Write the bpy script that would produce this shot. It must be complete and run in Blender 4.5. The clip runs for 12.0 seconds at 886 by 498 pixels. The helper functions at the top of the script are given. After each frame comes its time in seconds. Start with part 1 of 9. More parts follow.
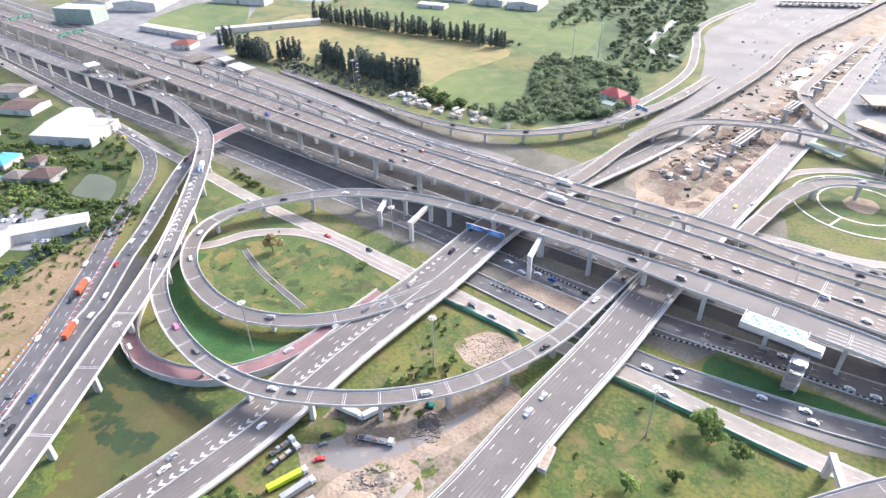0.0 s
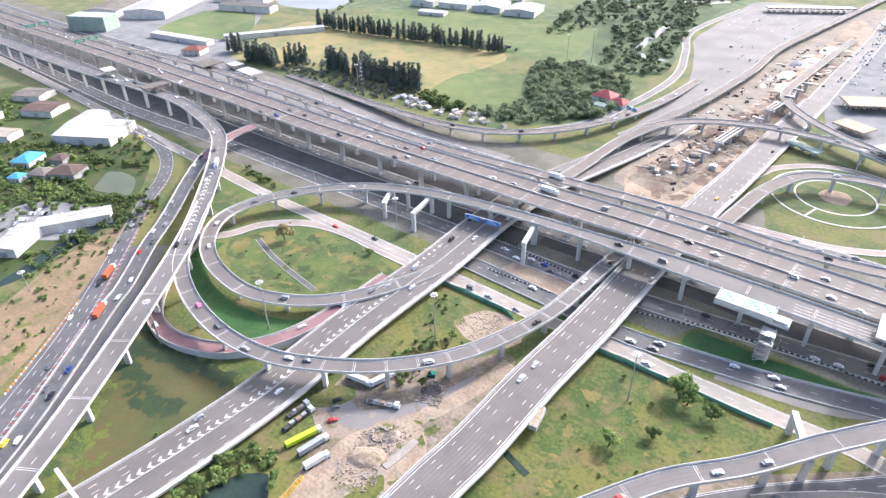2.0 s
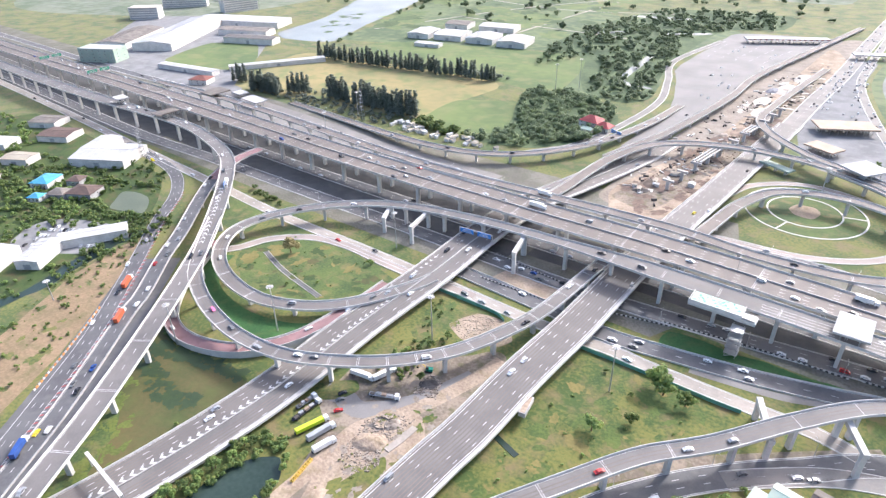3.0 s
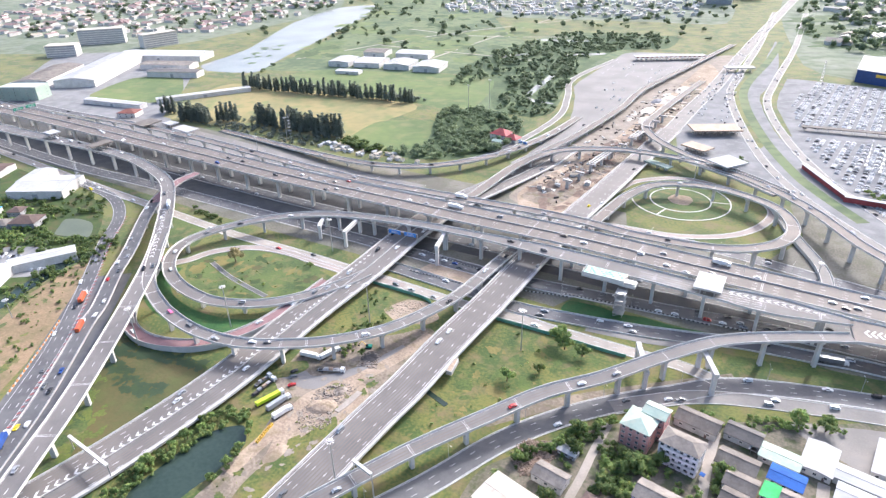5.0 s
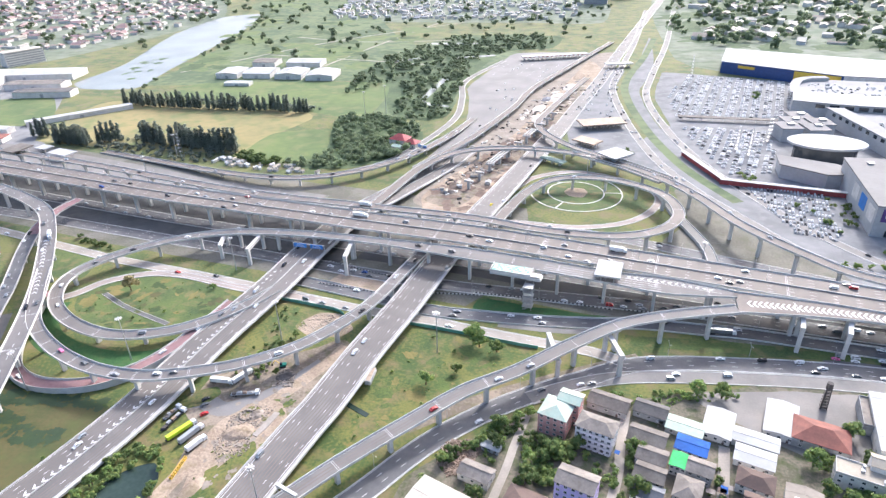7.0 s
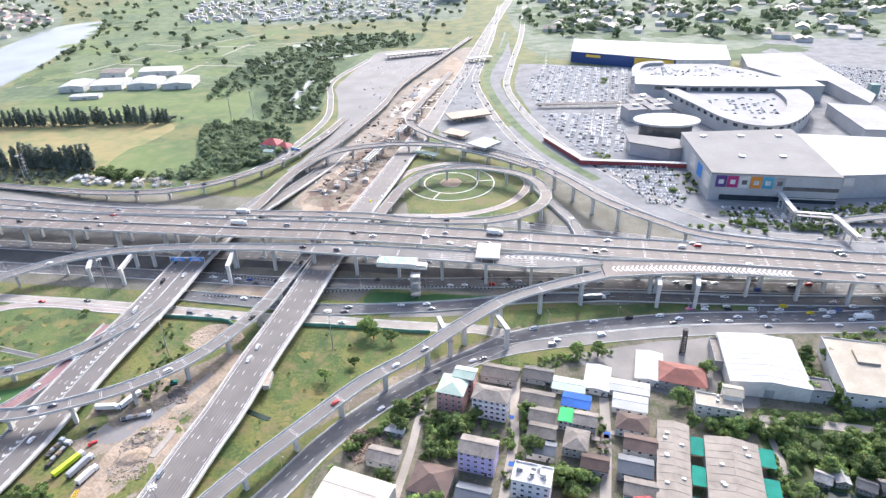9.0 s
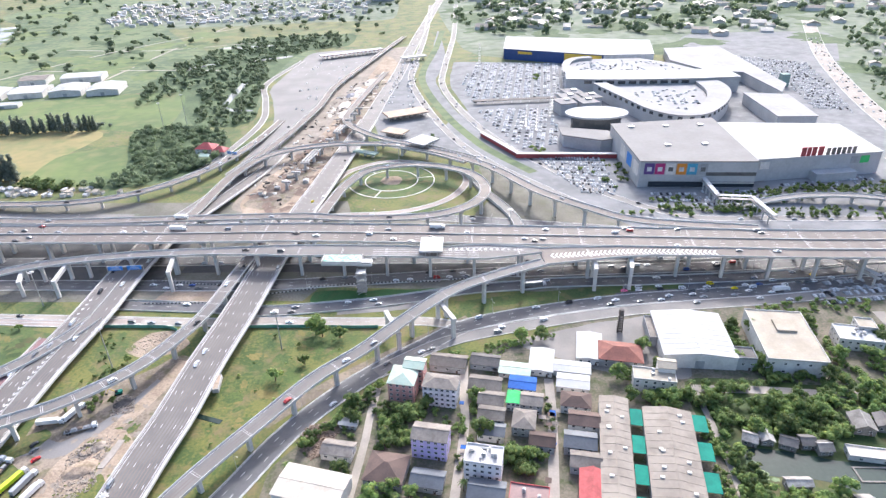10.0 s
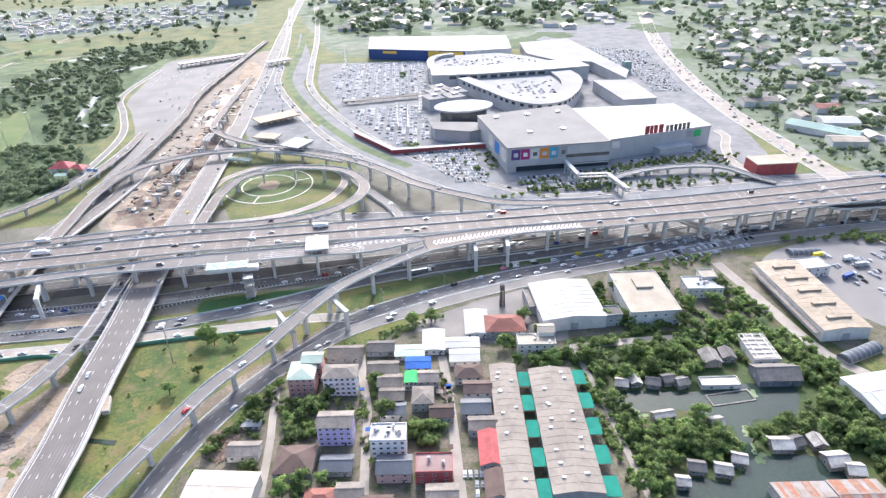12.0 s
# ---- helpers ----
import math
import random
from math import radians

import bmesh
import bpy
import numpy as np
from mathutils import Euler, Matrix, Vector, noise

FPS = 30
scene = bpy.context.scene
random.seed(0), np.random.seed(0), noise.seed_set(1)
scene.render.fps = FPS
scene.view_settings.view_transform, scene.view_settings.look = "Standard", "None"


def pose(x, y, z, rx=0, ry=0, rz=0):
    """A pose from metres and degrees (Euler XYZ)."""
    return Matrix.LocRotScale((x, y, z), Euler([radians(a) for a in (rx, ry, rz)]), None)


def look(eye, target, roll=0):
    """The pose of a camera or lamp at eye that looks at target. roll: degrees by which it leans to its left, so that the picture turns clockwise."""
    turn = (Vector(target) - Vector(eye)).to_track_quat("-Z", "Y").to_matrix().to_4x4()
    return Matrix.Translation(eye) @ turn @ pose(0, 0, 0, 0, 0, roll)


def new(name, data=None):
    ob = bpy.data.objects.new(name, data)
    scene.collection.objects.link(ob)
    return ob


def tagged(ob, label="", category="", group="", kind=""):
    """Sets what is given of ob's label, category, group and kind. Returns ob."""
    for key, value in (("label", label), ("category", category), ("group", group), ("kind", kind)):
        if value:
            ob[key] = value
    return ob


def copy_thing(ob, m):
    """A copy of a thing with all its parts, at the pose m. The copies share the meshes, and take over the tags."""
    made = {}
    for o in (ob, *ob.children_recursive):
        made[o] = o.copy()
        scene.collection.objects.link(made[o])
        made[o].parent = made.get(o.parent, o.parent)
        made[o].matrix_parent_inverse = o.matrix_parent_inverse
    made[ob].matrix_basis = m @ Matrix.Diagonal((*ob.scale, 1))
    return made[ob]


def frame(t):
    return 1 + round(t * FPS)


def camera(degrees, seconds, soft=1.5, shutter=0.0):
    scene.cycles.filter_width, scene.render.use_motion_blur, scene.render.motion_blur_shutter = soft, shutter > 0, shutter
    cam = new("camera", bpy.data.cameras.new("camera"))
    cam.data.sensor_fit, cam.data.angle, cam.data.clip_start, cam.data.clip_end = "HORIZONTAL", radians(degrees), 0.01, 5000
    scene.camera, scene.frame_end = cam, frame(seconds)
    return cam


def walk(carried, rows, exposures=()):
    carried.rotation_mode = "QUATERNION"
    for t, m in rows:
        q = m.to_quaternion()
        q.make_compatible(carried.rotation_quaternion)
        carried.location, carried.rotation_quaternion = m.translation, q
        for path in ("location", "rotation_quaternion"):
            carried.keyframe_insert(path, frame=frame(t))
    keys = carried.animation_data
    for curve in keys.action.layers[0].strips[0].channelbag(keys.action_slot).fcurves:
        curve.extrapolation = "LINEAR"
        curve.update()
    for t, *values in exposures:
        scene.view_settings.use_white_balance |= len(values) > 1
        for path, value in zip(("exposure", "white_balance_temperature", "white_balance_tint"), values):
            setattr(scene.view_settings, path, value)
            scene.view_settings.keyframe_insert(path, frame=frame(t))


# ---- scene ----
# ---------- camera and flight ----------
cam = camera(70.52, 12.0, soft=1.35)
PATH = [
    (0, (23.52, -247.41, 207.45), (-22.78, -178.63, 151.56), -0.86),
    (0.5, (27.02, -252.56, 208.70), (-19.36, -183.75, 152.89), -1.05),
    (1, (30.81, -258.15, 210.03), (-15.63, -189.33, 154.28), -0.99),
    (1.5, (34.67, -264.63, 211.23), (-11.72, -195.74, 155.54), -0.97),
    (2, (39.17, -271.42, 212.78), (-7.47, -202.11, 157.83), -0.99),
    (2.5, (44.98, -280.13, 214.35), (-2.16, -209.98, 160.90), -1.00),
    (2.6, (47.11, -283.38, 215.05), (-0.26, -212.93, 162.20), -1.00),
    (2.7, (49.23, -286.63, 215.75), (1.65, -215.87, 163.50), -1.01),
    (2.8, (51.36, -289.88, 216.46), (3.76, -218.78, 164.70), -1.00),
    (2.9, (53.48, -293.12, 217.16), (5.95, -221.69, 165.80), -0.99),
    (3, (55.61, -296.37, 217.86), (8.22, -224.61, 166.84), -0.99),
    (3.1, (57.74, -299.62, 218.56), (10.55, -227.52, 167.81), -0.99),
    (3.2, (59.86, -302.87, 219.27), (12.95, -230.43, 168.74), -0.99),
    (3.3, (61.99, -306.12, 219.97), (15.41, -233.34, 169.64), -0.99),
    (3.4, (64.11, -309.37, 220.67), (17.91, -236.23, 170.51), -1.00),
    (3.5, (66.24, -312.62, 221.38), (20.45, -239.11, 171.38), -1.00),
    (3.6, (68.37, -315.86, 222.08), (23.02, -241.98, 172.23), -1.01),
    (3.7, (70.49, -319.11, 222.78), (25.62, -244.83, 173.09), -1.01),
    (3.8, (72.62, -322.36, 223.48), (28.24, -247.68, 173.95), -1.02),
    (3.9, (74.74, -325.61, 224.19), (30.87, -250.52, 174.83), -1.03),
    (4, (76.87, -328.86, 224.89), (33.50, -253.35, 175.72), -1.05),
    (4.1, (79.00, -332.11, 225.59), (36.13, -256.17, 176.63), -1.08),
    (4.2, (81.12, -335.35, 226.29), (38.74, -258.99, 177.58), -1.12),
    (4.3, (83.25, -338.60, 227.00), (41.31, -261.80, 178.59), -1.17),
    (4.4, (85.37, -341.85, 227.70), (43.90, -264.61, 179.60), -1.24),
    (4.5, (87.50, -345.10, 228.40), (46.47, -267.42, 180.62), -1.31),
    (5, (87.59, -345.37, 229.18), (48.67, -266.65, 181.34), -1.33),
    (5.5, (87.71, -345.44, 229.58), (51.30, -265.48, 181.81), -1.37),
    (6, (87.49, -345.27, 230.09), (54.56, -263.83, 182.29), -1.38),
    (6.5, (87.67, -345.19, 230.69), (58.33, -262.41, 182.88), -1.46),
    (7, (87.80, -345.72, 230.73), (62.39, -261.51, 183.15), -1.51),
    (8.8, (88.52, -355.06, 233.38), (79.88, -267.97, 185.01), -1.49),
    (9, (89.11, -358.05, 232.92), (81.97, -270.69, 184.78), -1.48),
    (9.5, (89.34, -362.51, 233.25), (86.37, -274.96, 185.01), -1.45),
    (10, (89.38, -367.10, 233.79), (91.19, -279.59, 185.42), -1.39),
    (10.5, (89.23, -371.43, 234.26), (95.74, -284.20, 185.80), -1.35),
    (11, (88.64, -375.75, 234.59), (99.71, -289.01, 186.09), -1.30),
    (11.5, (88.33, -380.10, 235.34), (103.95, -294.11, 186.75), -1.29),
    (12, (87.09, -384.14, 236.03), (107.03, -299.07, 187.39), -1.23),
]
walk(cam, [(t, look(eye, target, roll)) for t, eye, target, roll in PATH], exposures=[(0, 1.28, 5790, 14), (5, 1.22, 5710, 13), (12, 1.22, 5680, 12)])

# ---------- world, sun, exposure ----------
SUN_FROM = Vector((0.32, 1.28, 1.0)).normalized()
world = bpy.data.worlds.new("sky")
scene.world = world
world.use_nodes = True
wn = world.node_tree.nodes
sky = wn.new("ShaderNodeTexSky")
sky.sky_type = "NISHITA"
sky.sun_disc = False
sky.sun_elevation = math.asin(SUN_FROM.z)
sky.sun_rotation = math.atan2(SUN_FROM.x, SUN_FROM.y)
sky.air_density, sky.dust_density, sky.ozone_density = 1.1, 6.0, 1.0
wn["Background"].inputs["Strength"].default_value = 0.15
world.node_tree.links.new(sky.outputs[0], wn["Background"].inputs[0])
sun = bpy.data.lights.new("sun", "SUN")
sun.energy, sun.angle, sun.color = 1.75, radians(6.0), (1.0, 0.95, 0.87)
sun_ob = new("sun", sun)
sun_ob.rotation_mode = "QUATERNION"
sun_ob.rotation_quaternion = SUN_FROM.to_track_quat("Z", "Y")


# ---------- materials ----------
def shader(name, base, other=None, rough=0.85, fine=3.0, coarse=0.08, amount=0.5, metal=0.0, bump=0.0, vary=0.0, sheen=0.0, spec=0.4, thin=0.0, grain=0.45, stain=None, stain_amount=0.0):
    """A node material: two noise scales between two tones, stains, bump, and a per-object shift of brightness."""
    m = bpy.data.materials.new(name)
    m.use_nodes = True
    nt = m.node_tree
    n, link = nt.nodes, nt.links.new
    p = n["Principled BSDF"]
    other = other or tuple(c * 0.75 for c in base)
    geo = n.new("ShaderNodeNewGeometry")
    tex = []
    for scale, detail in ((coarse, 6.0), (fine, 5.0)):
        t = n.new("ShaderNodeTexNoise")
        t.inputs["Scale"].default_value, t.inputs["Detail"].default_value = scale, detail
        link(geo.outputs["Position"], t.inputs["Vector"])
        tex.append(t)
    add = n.new("ShaderNodeMath")
    add.operation = "MULTIPLY_ADD"
    add.inputs[1].default_value = grain
    link(tex[1].outputs[0], add.inputs[0])
    link(tex[0].outputs[0], add.inputs[2])
    ramp = n.new("ShaderNodeMapRange")
    ramp.inputs[1].default_value, ramp.inputs[2].default_value = 0.495 + 0.5 * grain - 0.22 * amount, 0.495 + 0.5 * grain + 0.22 * amount
    link(add.outputs[0], ramp.inputs[0])
    mix = n.new("ShaderNodeMix")
    mix.data_type = "RGBA"
    mix.inputs[6].default_value, mix.inputs[7].default_value = (*other, 1), (*base, 1)
    link(ramp.outputs[0], mix.inputs[0])
    out = mix.outputs[2]
    if stain:
        st = n.new("ShaderNodeTexNoise")
        st.inputs["Scale"].default_value, st.inputs["Detail"].default_value = coarse * 2.7, 8.0
        link(geo.outputs["Position"], st.inputs["Vector"])
        sr = n.new("ShaderNodeMapRange")
        sr.inputs[1].default_value, sr.inputs[2].default_value, sr.inputs[4].default_value = 0.50, 0.68, stain_amount
        link(st.outputs[0], sr.inputs[0])
        sm = n.new("ShaderNodeMix")
        sm.data_type = "RGBA"
        sm.inputs[7].default_value = (*stain, 1)
        link(sr.outputs[0], sm.inputs[0])
        link(out, sm.inputs[6])
        out = sm.outputs[2]
    if vary:
        info = n.new("ShaderNodeObjectInfo")
        vr = n.new("ShaderNodeMapRange")
        vr.inputs[3].default_value, vr.inputs[4].default_value = 1 - vary, 1 + vary
        link(info.outputs["Random"], vr.inputs[0])
        hs = n.new("ShaderNodeHueSaturation")
        link(vr.outputs[0], hs.inputs["Value"])
        link(out, hs.inputs["Color"])
        out = hs.outputs[0]
    link(out, p.inputs["Base Color"])
    p.inputs["Roughness"].default_value, p.inputs["Metallic"].default_value = rough, metal
    p.inputs["Specular IOR Level"].default_value = spec
    if sheen:
        p.inputs["Sheen Weight"].default_value, p.inputs["Sheen Roughness"].default_value = sheen, 0.5
    if thin:
        tl = n.new("ShaderNodeBsdfTranslucent")
        link(out, tl.inputs[0])
        ms = n.new("ShaderNodeMixShader")
        ms.inputs[0].default_value = thin
        link(p.outputs[0], ms.inputs[1])
        link(tl.outputs[0], ms.inputs[2])
        link(ms.outputs[0], n["Material Output"].inputs[0])
    if bump:
        b = n.new("ShaderNodeBump")
        b.inputs["Strength"].default_value, b.inputs["Distance"].default_value = bump, 0.3
        link(tex[1].outputs[0], b.inputs["Height"])
        link(b.outputs[0], p.inputs["Normal"])
    return m


def plain(name, base, rough=0.5, metal=0.0, spec=0.5):
    return shader(name, base, tuple(c * 0.85 for c in base), rough, 2.0, 0.3, 0.6, metal, spec=spec)


GRASS = shader("grass", (0.148, 0.146, 0.035), (0.054, 0.088, 0.019), 0.95, 0.55, 0.03, 0.55, bump=0.6, sheen=0.1, stain=(0.18, 0.13, 0.066), stain_amount=0.75, grain=0.8)
LUSH = shader("lush_grass", (0.092, 0.128, 0.026), (0.040, 0.072, 0.017), 0.95, 0.7, 0.04, 0.75, bump=0.6, sheen=0.1, stain=(0.175, 0.14, 0.052), stain_amount=0.8, grain=0.8)
WET = shader("wet_dark_grass", (0.066, 0.094, 0.020), (0.028, 0.056, 0.013), 0.8, 0.6, 0.035, 0.8, bump=0.4, stain=(0.10, 0.078, 0.032), stain_amount=0.85, grain=0.7)
MARSH = shader("mottled_marsh", (0.112, 0.088, 0.034), (0.052, 0.070, 0.020), 0.85, 0.5, 0.03, 1.0, bump=0.3, stain=(0.085, 0.105, 0.028), stain_amount=0.55, grain=0.35)
ALGAE = shader("algae_covered_water", (0.034, 0.058, 0.021), (0.026, 0.046, 0.017), 0.6, 0.5, 0.05, 0.8, bump=0.1, stain=(0.04, 0.064, 0.015), stain_amount=0.6, grain=0.6)
RUSHES = shader("bright_rushes", (0.125, 0.15, 0.030), (0.070, 0.098, 0.020), 0.9, 0.7, 0.05, 0.75, bump=0.5, stain=(0.15, 0.13, 0.045), stain_amount=0.4, grain=0.8)
FIELD = shader("dry_field", (0.29, 0.225, 0.088), (0.19, 0.175, 0.066), 0.95, 0.09, 0.016, 0.8, sheen=0.08, stain=(0.115, 0.155, 0.042), stain_amount=0.75)
MEADOW = shader("meadow", (0.125, 0.165, 0.046), (0.075, 0.115, 0.034), 0.95, 0.09, 0.014, 0.7, sheen=0.06, stain=(0.19, 0.18, 0.07), stain_amount=0.6)
SOIL = shader("bare_soil", (0.40, 0.315, 0.235), (0.25, 0.19, 0.14), 0.95, 0.7, 0.06, 0.8, bump=0.8, stain=(0.19, 0.155, 0.085), stain_amount=0.5, grain=0.85)
GRAVEL = shader("gravel_yard", (0.285, 0.232, 0.178), (0.165, 0.135, 0.105), 0.95, 0.6, 0.06, 0.6, bump=0.6, stain=(0.125, 0.115, 0.055), stain_amount=0.8, grain=0.85)
CONCRETE = shader("concrete", (0.50, 0.48, 0.45), (0.36, 0.345, 0.325), 0.85, 1.2, 0.07, 0.7, bump=0.15, stain=(0.25, 0.235, 0.22), stain_amount=0.4)
PALE = shader("pale_concrete", (0.62, 0.60, 0.56), (0.50, 0.48, 0.45), 0.8, 1.2, 0.08, 0.7, bump=0.1, stain=(0.36, 0.34, 0.31), stain_amount=0.35)
DECK = shader("worn_deck_asphalt", (0.190, 0.158, 0.134), (0.140, 0.117, 0.101), 0.8, 1.5, 0.05, 0.7, spec=0.5, stain=(0.105, 0.092, 0.083), stain_amount=0.45)
RAMP = shader("grey_ramp_asphalt", (0.175, 0.160, 0.150), (0.130, 0.120, 0.114), 0.8, 1.5, 0.05, 0.7, spec=0.5, stain=(0.105, 0.10, 0.096), stain_amount=0.4)
ASPHALT = shader("dark_asphalt", (0.125, 0.121, 0.122), (0.085, 0.083, 0.086), 0.75, 1.5, 0.06, 0.7, spec=0.5, stain=(0.165, 0.155, 0.145), stain_amount=0.5)
LIGHT_ROAD = shader("concrete_road", (0.235, 0.215, 0.195), (0.17, 0.157, 0.145), 0.8, 1.2, 0.05, 0.7, stain=(0.2, 0.19, 0.18), stain_amount=0.5)
RED_ROAD = shader("red_asphalt", (0.30, 0.175, 0.175), (0.225, 0.135, 0.135), 0.8, 1.5, 0.06, 0.7, stain=(0.16, 0.085, 0.075), stain_amount=0.5)
WHITE_PAINT = shader("road_paint", (0.70, 0.69, 0.67), (0.45, 0.44, 0.43), 0.7, 1.5, 0.2, 0.8)
WATER = shader("green_pond_water", (0.036, 0.055, 0.044), (0.024, 0.040, 0.032), 0.12, 0.5, 0.02, 0.6, bump=0.05, spec=0.3)
MURKY = shader("murky_green_water", (0.125, 0.135, 0.082), (0.088, 0.10, 0.058), 0.3, 0.5, 0.04, 0.7, bump=0.04, spec=0.4)
PALE_WATER = shader("silty_water", (0.25, 0.265, 0.25), (0.20, 0.215, 0.205), 0.25, 0.4, 0.01, 0.6, bump=0.04, spec=0.6)
PLAZA = shader("plaza_concrete", (0.245, 0.228, 0.215), (0.19, 0.178, 0.168), 0.85, 1.2, 0.03, 0.7, stain=(0.21, 0.20, 0.195), stain_amount=0.5)
TRACKS = shader("tyre_worn_asphalt", (0.172, 0.144, 0.124), (0.126, 0.107, 0.093), 0.7, 1.5, 0.04, 0.8, spec=0.5)
# Greyer than the meadows: part yards and paving, part distance haze in the colour.
HAZED_SUBURB = shader("haze_greyed_suburb", (0.165, 0.185, 0.125), (0.095, 0.125, 0.07), 0.95, 0.05, 0.012, 0.6, sheen=0.05, stain=(0.24, 0.24, 0.215), stain_amount=0.5, grain=0.9)
TAN_ROOF = shader("tan_sheet_roof", (0.43, 0.33, 0.245), (0.35, 0.27, 0.20), 0.8, 0.8, 0.1, 0.7)
DARK_DEBRIS = shader("dark_site_debris", (0.13, 0.115, 0.105), (0.07, 0.06, 0.055), 0.9, 1.2, 0.15, 0.7)
# Dusty asphalt, its colour darkened to paint in shade under the expressway.
UNDER = shader("dusty_shaded_asphalt", (0.085, 0.085, 0.086), (0.058, 0.058, 0.06), 0.9, 0.8, 0.05, 0.7, stain=(0.12, 0.115, 0.105), stain_amount=0.5)
SHED_ROOF = shader("weathered_shed_roof", (0.315, 0.272, 0.225), (0.245, 0.21, 0.175), 0.85, 0.5, 0.06, 0.8, stain=(0.175, 0.148, 0.122), stain_amount=0.55)
CREAM_ROOF = shader("cream_metal_roof", (0.52, 0.475, 0.405), (0.43, 0.39, 0.335), 0.7, 0.6, 0.08, 0.7, stain=(0.36, 0.28, 0.20), stain_amount=0.35)
DEPOT_ROOF = shader("tan_depot_roof", (0.39, 0.315, 0.23), (0.31, 0.255, 0.185), 0.75, 0.6, 0.08, 0.7, stain=(0.46, 0.42, 0.36), stain_amount=0.4)
WOOD = shader("weathered_plank_wall", (0.30, 0.27, 0.235), (0.17, 0.15, 0.13), 0.85, 3.0, 0.4, 0.8)
THATCH = shader("weathered_pale_roof", (0.40, 0.375, 0.34), (0.23, 0.21, 0.19), 0.95, 1.5, 0.3, 0.8, vary=0.4)
BANK = shader("dry_bank", (0.29, 0.205, 0.125), (0.195, 0.145, 0.082), 0.95, 0.6, 0.05, 0.8, bump=0.6, stain=(0.115, 0.12, 0.045), stain_amount=0.5, grain=0.85)
DRY_GRASS = shader("dry_yellow_grass", (0.205, 0.165, 0.058), (0.135, 0.125, 0.04), 0.95, 0.6, 0.05, 0.7, bump=0.5, grain=0.8)
DUSTY = shader("dusty_site_ground", (0.29, 0.245, 0.20), (0.19, 0.16, 0.13), 0.95, 0.6, 0.05, 0.8, bump=0.5, stain=(0.34, 0.31, 0.27), stain_amount=0.5, grain=0.85)
PALE_ROCK = shader("pale_rock", (0.40, 0.34, 0.27), (0.24, 0.195, 0.15), 0.95, 1.2, 0.2, 0.7)
SAND_ROAD = shader("sandy_concrete_road", (0.38, 0.335, 0.29), (0.28, 0.25, 0.215), 0.9, 1.0, 0.05, 0.7, stain=(0.24, 0.215, 0.19), stain_amount=0.4)
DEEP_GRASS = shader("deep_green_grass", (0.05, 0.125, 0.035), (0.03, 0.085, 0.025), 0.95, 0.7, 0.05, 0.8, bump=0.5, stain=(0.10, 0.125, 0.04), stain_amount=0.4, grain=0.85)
SCRUB = shader("green_scrubland", (0.125, 0.16, 0.068), (0.066, 0.10, 0.044), 0.95, 0.07, 0.010, 0.5, bump=0.4, sheen=0.05, stain=(0.17, 0.175, 0.085), stain_amount=0.4, grain=1.0)
WOOD_FLOOR = shader("leafy_undergrowth", (0.095, 0.13, 0.058), (0.055, 0.085, 0.038), 0.95, 0.25, 0.03, 0.6, bump=0.6, grain=0.9)
# Paler and greyer than near leaves; distance haze is mixed into this colour.
HAZE_PALE_LEAF = shader("haze_paled_woodland", (0.235, 0.285, 0.155), (0.15, 0.195, 0.105), 0.8, 0.3, 0.03, 0.7, vary=0.2, sheen=0.3, thin=0.6)
TUFT = shader("weed_tufts", (0.24, 0.265, 0.09), (0.14, 0.175, 0.055), 0.9, 1.0, 0.1, 0.7, thin=0.5)
DEBRIS = shader("site_debris", (0.33, 0.245, 0.185), (0.18, 0.135, 0.10), 0.95, 1.2, 0.15, 0.7, vary=0.3)
CHURNED = shader("churned_brown_earth", (0.20, 0.138, 0.105), (0.115, 0.083, 0.065), 0.95, 0.8, 0.1, 0.7, bump=0.8, grain=0.9)
PALE_SAND = shader("pale_sand_spoil", (0.62, 0.56, 0.48), (0.48, 0.42, 0.35), 0.95, 0.6, 0.06, 0.8, bump=0.5, grain=0.8)
TARP = shader("slate_tarpaulin", (0.20, 0.20, 0.225), (0.14, 0.14, 0.16), 0.7, 0.8, 0.15, 0.7)
BROWN_ROAD = shader("brownish_asphalt", (0.36, 0.30, 0.265), (0.27, 0.225, 0.20), 0.85, 1.5, 0.06, 0.7, stain=(0.33, 0.30, 0.27), stain_amount=0.4)
LEAF = shader("leaves", (0.215, 0.30, 0.085), (0.082, 0.14, 0.040), 0.8, 1.2, 0.2, 0.9, vary=0.4, stain=(0.33, 0.34, 0.085), stain_amount=0.7, sheen=0.1, thin=0.45)
# Lightened and greyed past real foliage, so the colour carries distance haze.
HAZE_GREY_LEAF = shader("haze_greyed_casuarina", (0.25, 0.285, 0.225), (0.165, 0.195, 0.155), 0.85, 0.8, 0.15, 0.9, vary=0.2, sheen=0.4, thin=0.6)
RUSSET_LEAF = shader("russet_leaves", (0.36, 0.31, 0.15), (0.26, 0.215, 0.095), 0.85, 1.2, 0.25, 0.9, thin=0.4)
BARK = shader("bark", (0.16, 0.11, 0.07), None, 0.9, 4.0, 0.5, 0.8)
WHITE_WALL = shader("white_render", (0.70, 0.665, 0.62), (0.57, 0.54, 0.50), 0.8, 0.8, 0.15, 0.7, stain=(0.44, 0.40, 0.35), stain_amount=0.3)
WHITE_ROOF = shader("white_metal_roof", (0.48, 0.475, 0.465), (0.40, 0.395, 0.385), 0.85, 0.5, 0.06, 0.7, stain=(0.55, 0.53, 0.5), stain_amount=0.25)
